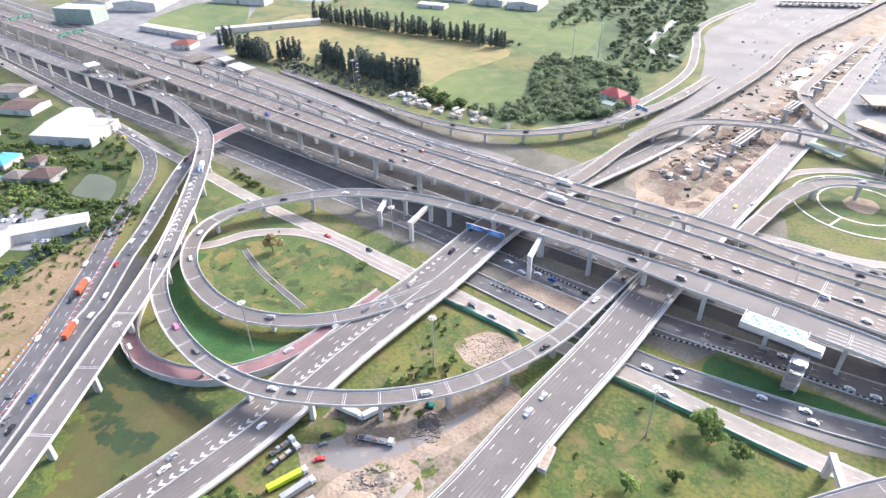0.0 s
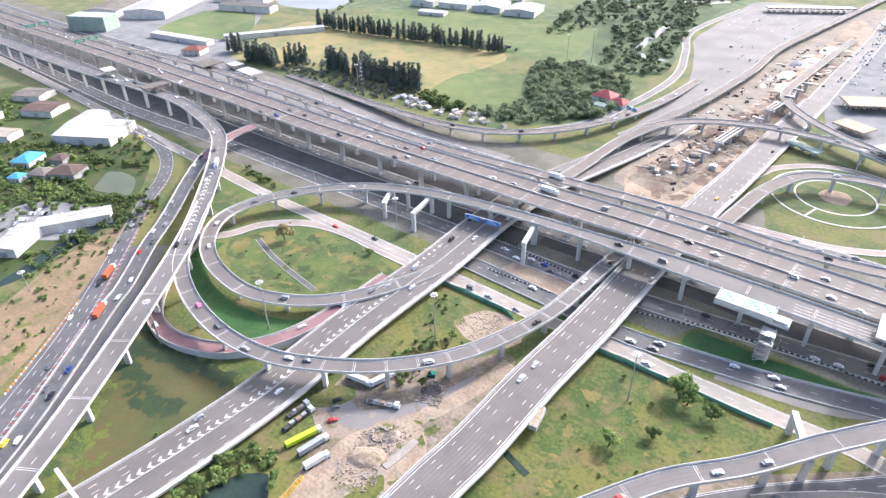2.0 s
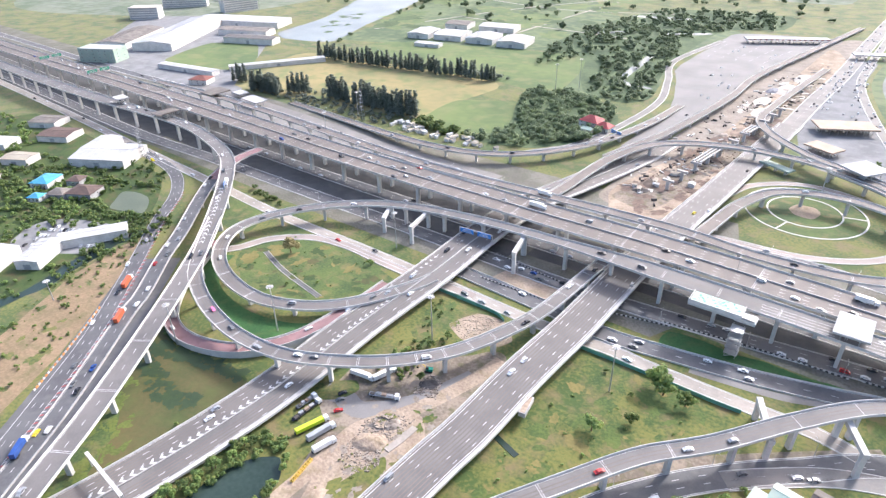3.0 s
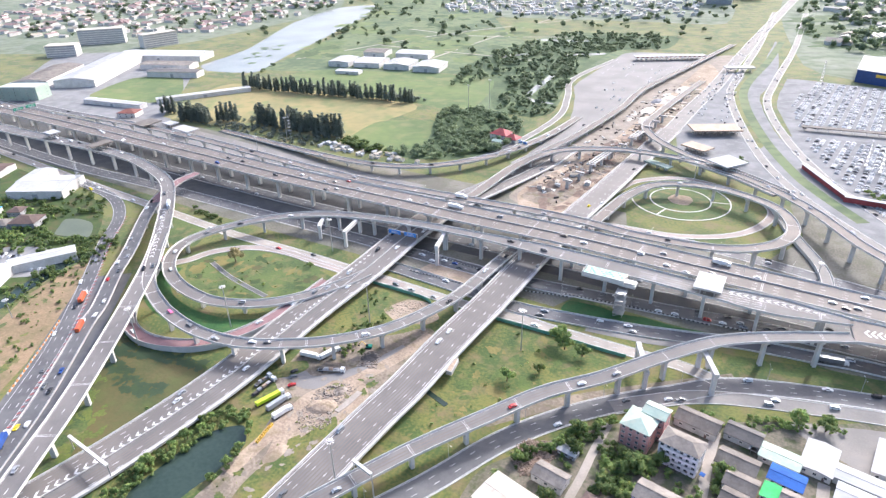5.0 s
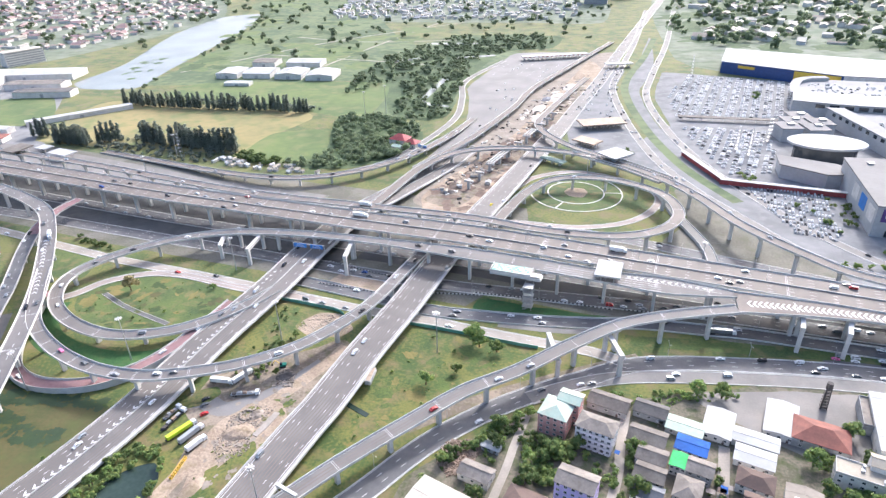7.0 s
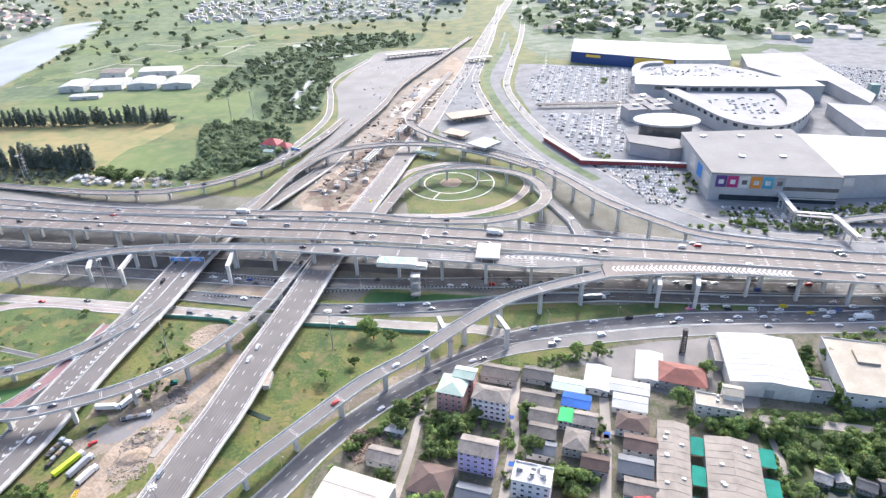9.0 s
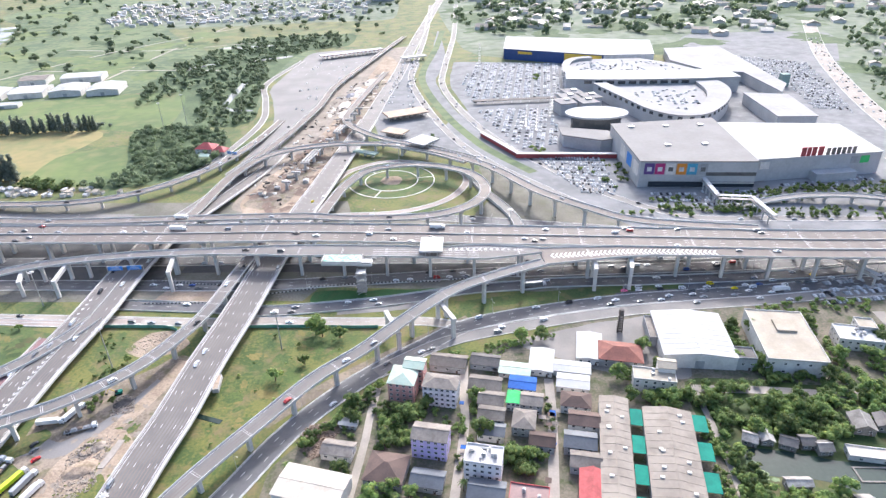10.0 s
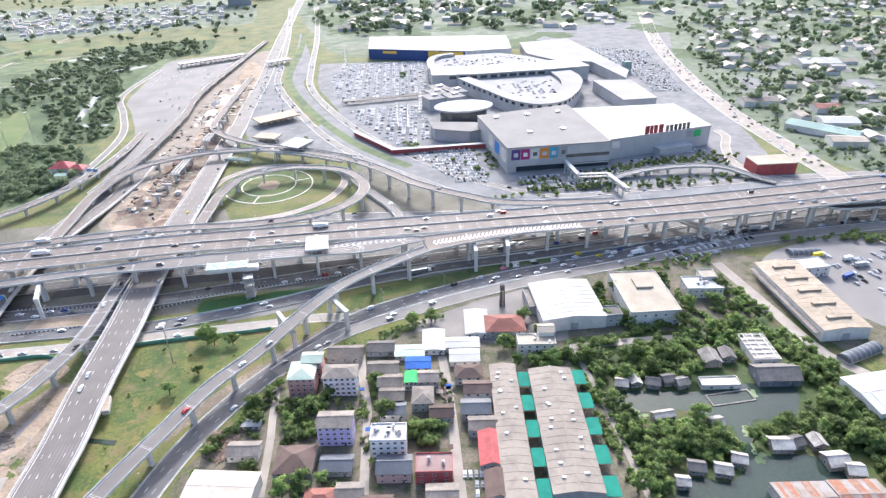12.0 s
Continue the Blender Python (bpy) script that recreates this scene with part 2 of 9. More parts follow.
GREY_ROOF = shader("grey_cement_roof", (0.245, 0.215, 0.185), (0.150, 0.132, 0.116), 0.9, 0.9, 0.12, 0.8, vary=0.2, stain=(0.13, 0.11, 0.095), stain_amount=0.6)
BEIGE_ROOF = shader("beige_roof", (0.40, 0.35, 0.275), (0.31, 0.27, 0.21), 0.8, 0.8, 0.08, 0.7, stain=(0.32, 0.29, 0.25), stain_amount=0.45)
DARK_ROOF = shader("dark_tile_roof", (0.155, 0.142, 0.132), (0.10, 0.092, 0.086), 0.8, 1.0, 0.2, 0.8, vary=0.2, stain=(0.20, 0.18, 0.16), stain_amount=0.4)
SLATE_SHEET = shader("slate_blue_sheet", (0.122, 0.132, 0.15), (0.088, 0.096, 0.11), 0.6, 0.8, 0.1, 0.7)
BROWN_ROOF = shader("brown_tile_roof", (0.125, 0.084, 0.069), (0.086, 0.06, 0.052), 0.85, 1.0, 0.2, 0.8, vary=0.2)
DUSTY_RED = shader("faded_red_roof", (0.34, 0.235, 0.215), (0.26, 0.18, 0.165), 0.85, 0.5, 0.05, 0.7)
RED_ROOF = shader("red_roof", (0.42, 0.085, 0.085), (0.29, 0.06, 0.06), 0.7, 0.8, 0.2, 0.7)
TERRACOTTA = shader("terracotta_roof", (0.27, 0.105, 0.078), (0.18, 0.074, 0.058), 0.8, 1.0, 0.2, 0.8)
RUST_ROOF = shader("rusty_tin_roof", (0.27, 0.25, 0.235), (0.22, 0.18, 0.155), 0.75, 0.4, 0.12, 0.45, stain=(0.22, 0.17, 0.145), stain_amount=0.5)
RUSTED = shader("rusted_sheet", (0.29, 0.115, 0.062), (0.22, 0.12, 0.085), 0.85, 1.2, 0.2, 0.7, stain=(0.34, 0.27, 0.22), stain_amount=0.5)
BLUE_ROOF = shader("blue_roof", (0.03, 0.11, 0.38), None, 0.9, 0.8, 0.2, 0.6)
SKYBLUE_ROOF = shader("pale_blue_roof", (0.10, 0.36, 0.50), (0.08, 0.29, 0.42), 0.5, 0.8, 0.2, 0.6)
GREEN_ROOF = shader("bright_green_roof", (0.08, 0.50, 0.15), None, 0.9, 0.8, 0.2, 0.6)
TEAL = shader("teal_sheeting", (0.02, 0.21, 0.15), (0.015, 0.16, 0.12), 0.95, 0.8, 0.15, 0.7)
MINT_ROOF = shader("mint_roof", (0.37, 0.46, 0.385), (0.31, 0.39, 0.32), 0.6, 0.8, 0.1, 0.7, stain=(0.45, 0.45, 0.35), stain_amount=0.6)
GREEN_HALL = shader("grey_green_roof", (0.27, 0.36, 0.32), (0.21, 0.29, 0.26), 0.8, 0.5, 0.06, 0.7)
MINT_PATCH = shader("mint_patched_sheet", (0.36, 0.54, 0.45), (0.17, 0.42, 0.28), 0.6, 0.9, 0.25, 0.5, stain=(0.78, 0.78, 0.74), stain_amount=0.6)
BRIGHT_WALL = shader("fresh_white_paint", (0.82, 0.79, 0.78), (0.72, 0.69, 0.68), 0.8, 0.8, 0.15, 0.7, stain=(0.55, 0.50, 0.46), stain_amount=0.3)
RED_WALL = shader("dull_red_wall", (0.46, 0.10, 0.10), (0.34, 0.08, 0.08), 0.85, 1.0, 0.2, 0.7)
BRICK_WALL = shader("salmon_wall", (0.66, 0.36, 0.32), (0.54, 0.285, 0.25), 0.85, 1.0, 0.2, 0.7, stain=(0.33, 0.18, 0.16), stain_amount=0.3)
PURPLE_WALL = shader("lilac_wall", (0.62, 0.51, 0.76), (0.54, 0.44, 0.67), 0.85, 1.0, 0.2, 0.6)
PINK_WALL = shader("pink_wall", (0.55, 0.36, 0.34), (0.45, 0.30, 0.28), 0.85, 1.0, 0.2, 0.6)
GREY_WALL = shader("grey_wall", (0.40, 0.395, 0.39), (0.30, 0.295, 0.29), 0.85, 1.0, 0.2, 0.6)
MALL_GREY = shader("mall_cladding", (0.46, 0.455, 0.45), (0.39, 0.385, 0.38), 0.6, 0.4, 0.05, 0.6)
MALL_ROOF = shader("mall_roof", (0.285, 0.27, 0.255), (0.25, 0.237, 0.225), 0.95, 0.3, 0.03, 0.6, spec=0.15, stain=(0.31, 0.30, 0.285), stain_amount=0.2)
PALE_ROOF = shader("pale_grey_roof", (0.37, 0.36, 0.35), (0.315, 0.305, 0.295), 0.95, 0.3, 0.03, 0.6, spec=0.2, stain=(0.42, 0.41, 0.40), stain_amount=0.3)
NAVY = plain("navy_cladding", (0.03, 0.07, 0.22))
YELLOW = plain("yellow_cladding", (0.75, 0.50, 0.06))
VIOLET = plain("violet_panel", (0.10, 0.05, 0.20))
MAGENTA = plain("magenta_panel", (0.42, 0.03, 0.16))
ORANGE = plain("orange_panel", (0.72, 0.26, 0.03))
GLASS = plain("dark_window_glass", (0.03, 0.04, 0.05), 0.12, 0.0, 0.8)
TYRE = plain("tyre_rubber", (0.03, 0.03, 0.03), 0.9)
STEEL = plain("galvanised_steel", (0.50, 0.50, 0.50), 0.45, 0.6)
BLUE_SIGN = plain("blue_sign", (0.05, 0.22, 0.60))
GREEN_SIGN = plain("green_sign", (0.04, 0.28, 0.17))
FENCE_GREEN = shader("green_screen", (0.16, 0.36, 0.26), (0.10, 0.26, 0.19), 0.8, 1.0, 0.2, 0.7)
RUBBLE = shader("rubble", (0.42, 0.355, 0.29), (0.20, 0.165, 0.135), 0.95, 1.5, 0.3, 0.6, vary=0.4)
PARKING = shader("parking_asphalt", (0.255, 0.252, 0.25), (0.19, 0.188, 0.187), 0.95, 0.8, 0.04, 0.7, spec=0.1, stain=(0.33, 0.32, 0.31), stain_amount=0.4)
YARD = shader("village_yard", (0.195, 0.165, 0.125), (0.10, 0.095, 0.062), 0.95, 0.7, 0.06, 0.8, bump=0.4, stain=(0.06, 0.082, 0.028), stain_amount=0.9, grain=0.85)
CORRIDOR = shader("dusty_verge", (0.20, 0.185, 0.155), (0.115, 0.11, 0.085), 0.95, 0.7, 0.04, 0.75, bump=0.4, stain=(0.10, 0.11, 0.06), stain_amount=0.5, grain=0.85)
PAINTS = {n: plain(n + "_car_paint", c, 0.25, 0.0, 0.6) for n, c in dict(white=(0.80, 0.80, 0.79), silver=(0.36, 0.37, 0.38), dark=(0.03, 0.03, 0.035), grey=(0.16, 0.165, 0.17), red=(0.45, 0.03, 0.03), yellow=(0.80, 0.62, 0.02), blue=(0.04, 0.09, 0.30), orange=(0.62, 0.13, 0.05), lime=(0.52, 0.68, 0.03), pink=(0.75, 0.20, 0.35)).items()}

FAR_PAINTS = {n: plain("distant_" + n + "_paint", c, 0.7, 0.0, 0.2) for n, c in dict(white=(0.62, 0.62, 0.62), silver=(0.36, 0.37, 0.38), dark=(0.05, 0.05, 0.055)).items()}


# ---------- mesh helpers ----------
def link_mesh(name, verts, faces, material, parent=None, label="", kind="", category="", group="", smooth=False):
    me = bpy.data.meshes.new(name)
    me.from_pydata([tuple(v) for v in verts], [], faces)
    me.materials.append(material)
    if smooth:
        me.polygons.foreach_set("use_smooth", [True] * len(me.polygons))
    ob = new(name, me)
    if parent:
        ob.parent = parent
    return tagged(ob, label, category, group, kind)


def part(name, bm, material, parent, label="", kind=""):
    me = bpy.data.meshes.new(name)
    bmesh.ops.recalc_face_normals(bm, faces=bm.faces)
    bm.to_mesh(me)
    bm.free()
    me.materials.append(material)
    ob = new(name, me)
    ob.parent = parent
    return tagged(ob, label, "", "", kind)


def thing(name, label, category, group="", kind="", at=None):
    ob = new(name)
    ob.empty_display_size = 0.5
    if at is not None:
        ob.matrix_basis = at
    return tagged(ob, label, category, group, kind)


class Soup:
    """Gathers faces of many small pieces for one mesh."""

    def __init__(self):
        self.v, self.f = [], []

    def add(self, verts, faces):
        k = len(self.v)
        self.v += [tuple(v) for v in verts]
        self.f += [tuple(i + k for i in f) for f in faces]

    def quad(self, a, b, c, d):
        self.add((a, b, c, d), ((0, 1, 2, 3),))

    def box(self, cx, cy, z0, w, d, h, angle=0.0, top=1.0):
        c, s = math.cos(angle), math.sin(angle)
        vs = []
        for k, z in ((1.0, z0), (top, z0 + h)):
            for sx, sy in ((-1, -1), (1, -1), (1, 1), (-1, 1)):
                x, y = sx * w / 2 * k, sy * d / 2 * k
                vs.append((cx + x * c - y * s, cy + x * s + y * c, z))
        self.add(vs, BOX)

    def made(self, name, material, parent=None, **tags):
        return link_mesh(name, self.v, self.f, material, parent, **tags)


BOX = ((3, 2, 1, 0), (4, 5, 6, 7), (0, 1, 5, 4), (1, 2, 6, 5), (2, 3, 7, 6), (3, 0, 4, 7))


def glide(points, step=4.0):
    """A smooth line through the given points: places and their right-hand normals."""
    p = [Vector((*q, 0.0)[:3]) for q in points]
    p = [2 * p[0] - p[1]] + p + [2 * p[-1] - p[-2]]
    line = []
    for a, b, c, d in zip(p, p[1:], p[2:], p[3:]):
        n = max(1, int((c - b).length / step))
        for i in range(n):
            t = i / n
            line.append(0.5 * (2 * b + (c - a) * t + (2 * a - 5 * b + 4 * c - d) * t * t + (3 * b - a - 3 * c + d) * t ** 3))
    line.append(p[-2])
    out = []
    for i, q in enumerate(line):
        t = line[min(i + 1, len(line) - 1)] - line[max(i - 1, 0)]
        out.append((q, Vector((t.y, -t.x, 0)).normalized()))
    return out


def sweep(line, profile, soup=None, closed=True):
    """Pushes a profile of (right, up) along a line; right may be a function of the share of the way."""
    s = soup or Soup()
    k, n = len(profile), len(line)
    vs, fs = [], []
    for i, (q, r) in enumerate(line):
        for o, u in profile:
            o = o(i / (n - 1)) if callable(o) else o
            vs.append(q + r * o + Vector((0, 0, u)))
    for i in range(n - 1):
        for j in range(k if closed else k - 1):
            a, b = i * k + j, i * k + (j + 1) % k
            fs.append((a, b, b + k, a + k))
    if closed:
        fs.append(tuple(range(k - 1, -1, -1)))
        fs.append(tuple(range((n - 1) * k, n * k)))
    s.add(vs, fs)
    return s


def slab(line, left, right, low, high, soup=None):
    return sweep(line, ((left, high), (right, high), (right, low), (left, low)), soup)


def ribbon(line, left, right, up, soup=None):
    return sweep(line, ((left, up), (right, up)), soup, closed=False)


def along(line, start, gap, end=0.0):
    """Places at even distances on a line, with normals and directions."""
    total, run = 0.0, []
    for (a, _), (b, _) in zip(line, line[1:]):
        run.append((b - a).length)
        total += run[-1]
    want, base, i, out = start, 0.0, 0, []
    while want < total - end:
        while i < len(run) - 1 and base + run[i] < want:
            base += run[i]
            i += 1
        f = (want - base) / max(run[i], 1e-6)
        q = line[i][0].lerp(line[i + 1][0], f)
        r = line[i][1].lerp(line[i + 1][1], f).normalized()
        out.append((q, r, Vector((-r.y, r.x, 0))))
        want += gap
    return out


def dashes(line, offset, soup, dash=3.2, gap=12.0, width=0.13, up=0.06):
    for q, r, d in along(line, 2, gap, 4):
        c = q + r * offset + Vector((0, 0, up))
        soup.quad(c - r * width - d * dash / 2, c + r * width - d * dash / 2, c + r * width + d * dash / 2, c - r * width + d * dash / 2)


def sheet(name, outline, z, material, label="", kind="structure", parent=None):
    """A level patch of ground with a smoothed, slightly uneven outline."""
    pts = [Vector((x, y, 0)) for x, y in outline]
    ring = []
    n = len(pts)
    for i in range(n):
        a, b, c, d = pts[i - 1], pts[i], pts[(i + 1) % n], pts[(i + 2) % n]
        for k in range(6):
            t = k / 6
            q = 0.5 * (2 * b + (c - a) * t * 0.6 + (2 * b * 0 + 6 * (c - b) - 2 * 0.6 * (c - a) - 0.6 * (d - b)) * t * t + (-4 * (c - b) + 0.6 * (c - a) + 0.6 * (d - b)) * t ** 3)
            w = noise.noise(q * 0.06) * 2.0
            ring.append((q.x + w, q.y + noise.noise(q * 0.06 + Vector((9, 4, 2))) * 2.0, z))
    bm = bmesh.new()
    f = bm.faces.new([bm.verts.new(v) for v in ring])
    bmesh.ops.triangulate(bm, faces=[f])
    bmesh.ops.recalc_face_normals(bm, faces=bm.faces)
    if bm.faces[:] and sum(f.normal.z for f in bm.faces) < 0:
        bmesh.ops.reverse_faces(bm, faces=bm.faces[:])
    me = bpy.data.meshes.new(name)
    bm.to_mesh(me)
    bm.free()
    me.materials.append(material)
    ob = new(name, me)
    if parent:
        ob.parent = parent
    return tagged(ob, label, "", "", kind)


def on(line, share):
    """Place, normal and heading at a share of the line's points."""
    i = min(int(share * (len(line) - 1)), len(line) - 2)
    d = (line[i + 1][0] - line[i][0]).normalized()
    return line[i][0].copy(), line[i][1], math.atan2(d.y, d.x)


# ---------- ground ----------
n = 60
gv, gf = [], []
for j in range(n + 1):
    for i in range(n + 1):
        u, v = i / n * 2 - 1, j / n * 2 - 1
        gv.append((4200 * u * abs(u), 4200 * v * abs(v), 0))
for j in range(n):
    for i in range(n):
        a = j * (n + 1) + i
        gf.append((a, a + 1, a + n + 2, a + n + 1))
link_mesh("ground", gv, gf, GRASS, label="flat grassland and scrub round the interchange", kind="structure")


# ---------- roads and flyovers ----------
def ground_road(name, points, width, material, up, label, lanes=(), edges=True, kerb=True):
    line = glide(points, 5.0)
    h = width / 2
    road = link_mesh(name, *_vf(slab(line, -h, h, -0.2, up)), material, label=label, kind="structure")
    if kerb:
        for side in (-1, 1):
            s = slab(line, side * (h + 0.2) - 0.2, side * (h + 0.2) + 0.2, -0.1, up + 0.16)
            s.made("kerb", PALE, road)
    paint = Soup()
    for o in lanes:
        dashes(line, o, paint, up=up + 0.04)
    if edges:
        for side in (-1, 1):
            o = side * (h - 0.5)
            ribbon(line, o - 0.13, o + 0.13, up + 0.04, paint)
    if paint.f:
        paint.made("lane_marking", WHITE_PAINT, road, kind="stuff")
    return road, line


def _vf(s):
    return s.v, s.f


def flyover(name, points, width, label, lanes=(), surface=None, piers=32.0, first=12.0, skip=(), depth=1.7, joints=32.0, solid=False, portal=False, pier_width=1.9, last=8.0, wall=PALE, parapet=0.95, tracks=()):
    """An elevated deck: girder, road surface, two parapets, piers with flared heads, markings and expansion joints."""
    line = glide(points, 4.0)
    h = width if callable(width) else (lambda f: width / 2)
    top = thing(name, label, "flyover", kind="structure")
    L = lambda k, c=0.0: (lambda f: -(h(f) * k + c))
    R = lambda k, c=0.0: (lambda f: h(f) * k + c)
    if solid:
        s = Soup()
        vs, fs, n = [], [], len(line)
        for i, (q, r) in enumerate(line):
            w = h(i / (n - 1))
            vs += [q - r * w, q + r * w, Vector((*(q + r * w).xy, -0.3)), Vector((*(q - r * w).xy, -0.3))]
        for i in range(n - 1):
            for j in range(4):
                a, b = i * 4 + j, i * 4 + (j + 1) % 4
                fs.append((a, b, b + 4, a + 4))
        s.add(vs, fs)
        s.made("retaining_wall", PALE, top)
    else:
        sweep(line, ((L(1), 0), (R(1), 0), (R(1), -0.35), (R(0.62), -0.6), (R(0.5), -depth), (L(0.5), -depth), (L(0.62), -0.6), (L(1), -0.35))).made("girder", CONCRETE, top)
    ribbon(line, L(1, -0.4), R(1, -0.4), 0.03).made("road_surface", surface or DECK, top)
    for sgn in (L, R):
        inner, outer = sgn(1, -0.35), sgn(1, 0.05)
        sweep(line, ((inner, -0.1), (inner, 0.3), (sgn(1, -0.2), parapet), (outer, parapet), (outer, -0.5))).made("parapet", wall, top)
    paint = Soup()
    for o in lanes:
        dashes(line, o, paint)
    for sgn in (L, R):
        ribbon(line, sgn(1, -0.95), sgn(1, -0.75), 0.06, paint)
    paint.made("lane_marking", WHITE_PAINT, top, kind="stuff")
    n = len(line)
    if tracks:
        worn = Soup()
        for o in tracks:
            for e in (-0.85, 0.85):
                ribbon(line, o + e - 0.3, o + e + 0.3, 0.045, worn)
        worn.made("tyre_tracks", TRACKS, top, kind="stuff")
    total = sum((b[0] - a[0]).length for a, b in zip(line, line[1:]))
    if joints:
        for q, r, d in along(line, first, joints, 6):
            w = h(0.5)
            j = Soup()
            for k in (-0.45, 0.45):
                c = q + d * k + Vector((0, 0, 0.05))
                j.quad(c - r * (w - 0.5) - d * 0.1, c + r * (w - 0.5) - d * 0.1, c + r * (w - 0.5) + d * 0.1, c - r * (w - 0.5) + d * 0.1)
            j.made("expansion_joint", WHITE_PAINT, top)
    if piers and not solid:
        for k, (q, r, d) in enumerate(along(line, first, piers, last)):
            if k in skip:
                continue
            pier(top, q, r, q.z - depth, pier_width, min(h(0.5) * 1.0, 4.2))
    return top, line


def pier(top, q, r, height, width, reach):
    if height < 1.2:
        return
    a = math.atan2(r.y, r.x)
    s = Soup()
    head = min(2.4, height * 0.3)
    s.box(q.x, q.y, -0.3, width * 1.35, width, height - head + 0.35, a)
    c, sn = math.cos(a), math.sin(a)
    vs = []
    for w, d, z in ((width * 1.35, width, height - head), (reach * 1.5, width * 1.05, height - 0.5), (reach * 1.5, width * 1.05, height + 0.05)):
        for sx, sy in ((-1, -1), (1, -1), (1, 1), (-1, 1)):
            x, y = sx * w / 2, sy * d / 2
            vs.append((q.x + x * c - y * sn, q.y + x * sn + y * c, z))
    s.add(vs, [(0, 1, 5, 4), (1, 2, 6, 5), (2, 3, 7, 6), (3, 0, 4, 7), (4, 5, 9, 8), (5, 6, 10, 9), (6, 7, 11, 10), (7, 4, 8, 11), (8, 9, 10, 11), (3, 2, 1, 0)])
    s.made("pier", PALE, top)


EXPRESS = [(-2300, 262, 20), (-1600, 192, 20), (-1100, 142, 20), (-841, 119, 20), (-669, 106, 20), (-524, 93, 20), (-393, 80, 20), (-290, 69.5, 20), (-151, 60.5, 20), (-94, 57, 20), (-11, 53, 20), (66, 45.5, 20), (152, 36.5, 20), (260, 25, 20), (374, 13, 20), (480, 7, 20), (620, 0, 20), (900, -22, 20), (1400, -80, 20), (2300, -190, 20)]
express, EX = flyover("expressway", EXPRESS, 29.0, "wide elevated eight-lane concrete expressway on piers", lanes=(-11, -7.5, -4, 4, 7.5, 11), piers=0, tracks=(-12.6, -9.2, -5.8, -2.4, 2.4, 5.8, 9.2, 12.6), joints=78.0, parapet=1.05, depth=2.2)
slab(EX, -0.35, 0.35, 0.0, 0.95).made("median_barrier", CONCRETE, express)
for q, r, d in along(EX, 1400, 39.5, 1400):
    for o in (-7.5, 7.5):
        pier(express, q + r * o, r, q.z - 2.2, 2.1, 6.5)
far_ramp, FR = flyover("loop_flyover", [(-620, 130, 19), (-507, 126, 19), (-416, 117, 18.5), (-328, 105, 18), (-252, 95, 17.5), (-188, 90.5, 17), (-105, 89.5, 17), (-16, 87, 17), (35, 79, 17), (90, 81, 17), (124, 102, 16), (138, 137, 15), (124, 178, 14), (79, 205, 12), (35, 198, 11), (13, 166, 9.5), (2, 125, 8), (-4, 95, 7.6)], 9.5, "narrow elevated ramp that ends in a wide loop", tracks=(0.0,), piers=30, joints=30, first=20)
def near_half(f):
    if f < 0.66:
        return 4.6
    if f < 0.90:
        return 4.6 + 3.2 * min(1, (f - 0.66) * 12)
    if f < 0.92:
        return 7.8 + (f - 0.90) * 100
    return 9.8 if f < 0.945 else max(3.6, 9.8 - (f - 0.945) * 112)


near_ramp, NR = flyover("loop_flyover", [(-127, -30, 6), (-134, -47, 6), (-151, -75, 6.2), (-172, -94, 6.6), (-202, -104, 7.2), (-236, -98, 7.8), (-262, -82, 8.3), (-276, -58, 8.9), (-271, -32, 9.6), (-250, -5, 11), (-220, 17, 12.5), (-184, 28.5, 14.2), (-133, 32.5, 16.2), (-80, 30.5, 18.2), (-30, 26, 20), (45, 20.5, 20), (100, 14.5, 20), (137, 13.2, 20), (166, 13, 20)], near_half, "concrete loop ramp that climbs to the expressway", surface=RAMP, tracks=(0.0,), piers=31, joints=31, first=26)
merge_ramp, MR = flyover("merging_flyover", [(-110, -330, 3), (-70, -250, 6), (-50, -215, 8.5), (-36, -192, 10), (-18, -163, 11), (5, -131, 12), (25, -105, 13), (49, -83, 14), (75, -55, 16), (102, -31, 18), (136, -14.5, 19.4), (165, -3.5, 20)], 8.8, "long curved single ramp climbing to the expressway", surface=RAMP, tracks=(0.0,), piers=29.5, joints=29.5, first=40)
merge_deck, MD = flyover("merging_flyover", [(165, 4.5, 20), (198, 6.5, 20), (229, 7, 20), (262, 4.5, 20), (330, -3, 20), (430, -11, 20), (560, -17.5, 20), (700, -24, 20)], lambda f: max(6.2, 11.6 - f * 40), "wide deck where two ramps merge beside the expressway", piers=31, joints=62, first=33)
left_ramp, DR = flyover("curved_flyover", [(-1000, 88, 20), (-800, 68, 20), (-640, 56, 20), (-520, 52.5, 19.6), (-469, 50, 19), (-430, 42, 18.5), (-373, 20, 18), (-337, -10, 17.5), (-298, -52, 17), (-264, -94, 16), (-226, -152, 15), (-191, -211, 14), (-170, -252, 13.5), (-130, -330, 12.5)], lambda f: 8.0 if f < 0.35 else (8.0 - 2.2 * min(1, (f - 0.35) * 8)), "tall curved ramp leading from a toll deck", surface=RAMP, lanes=(0.0,), piers=36, joints=36, first=18)
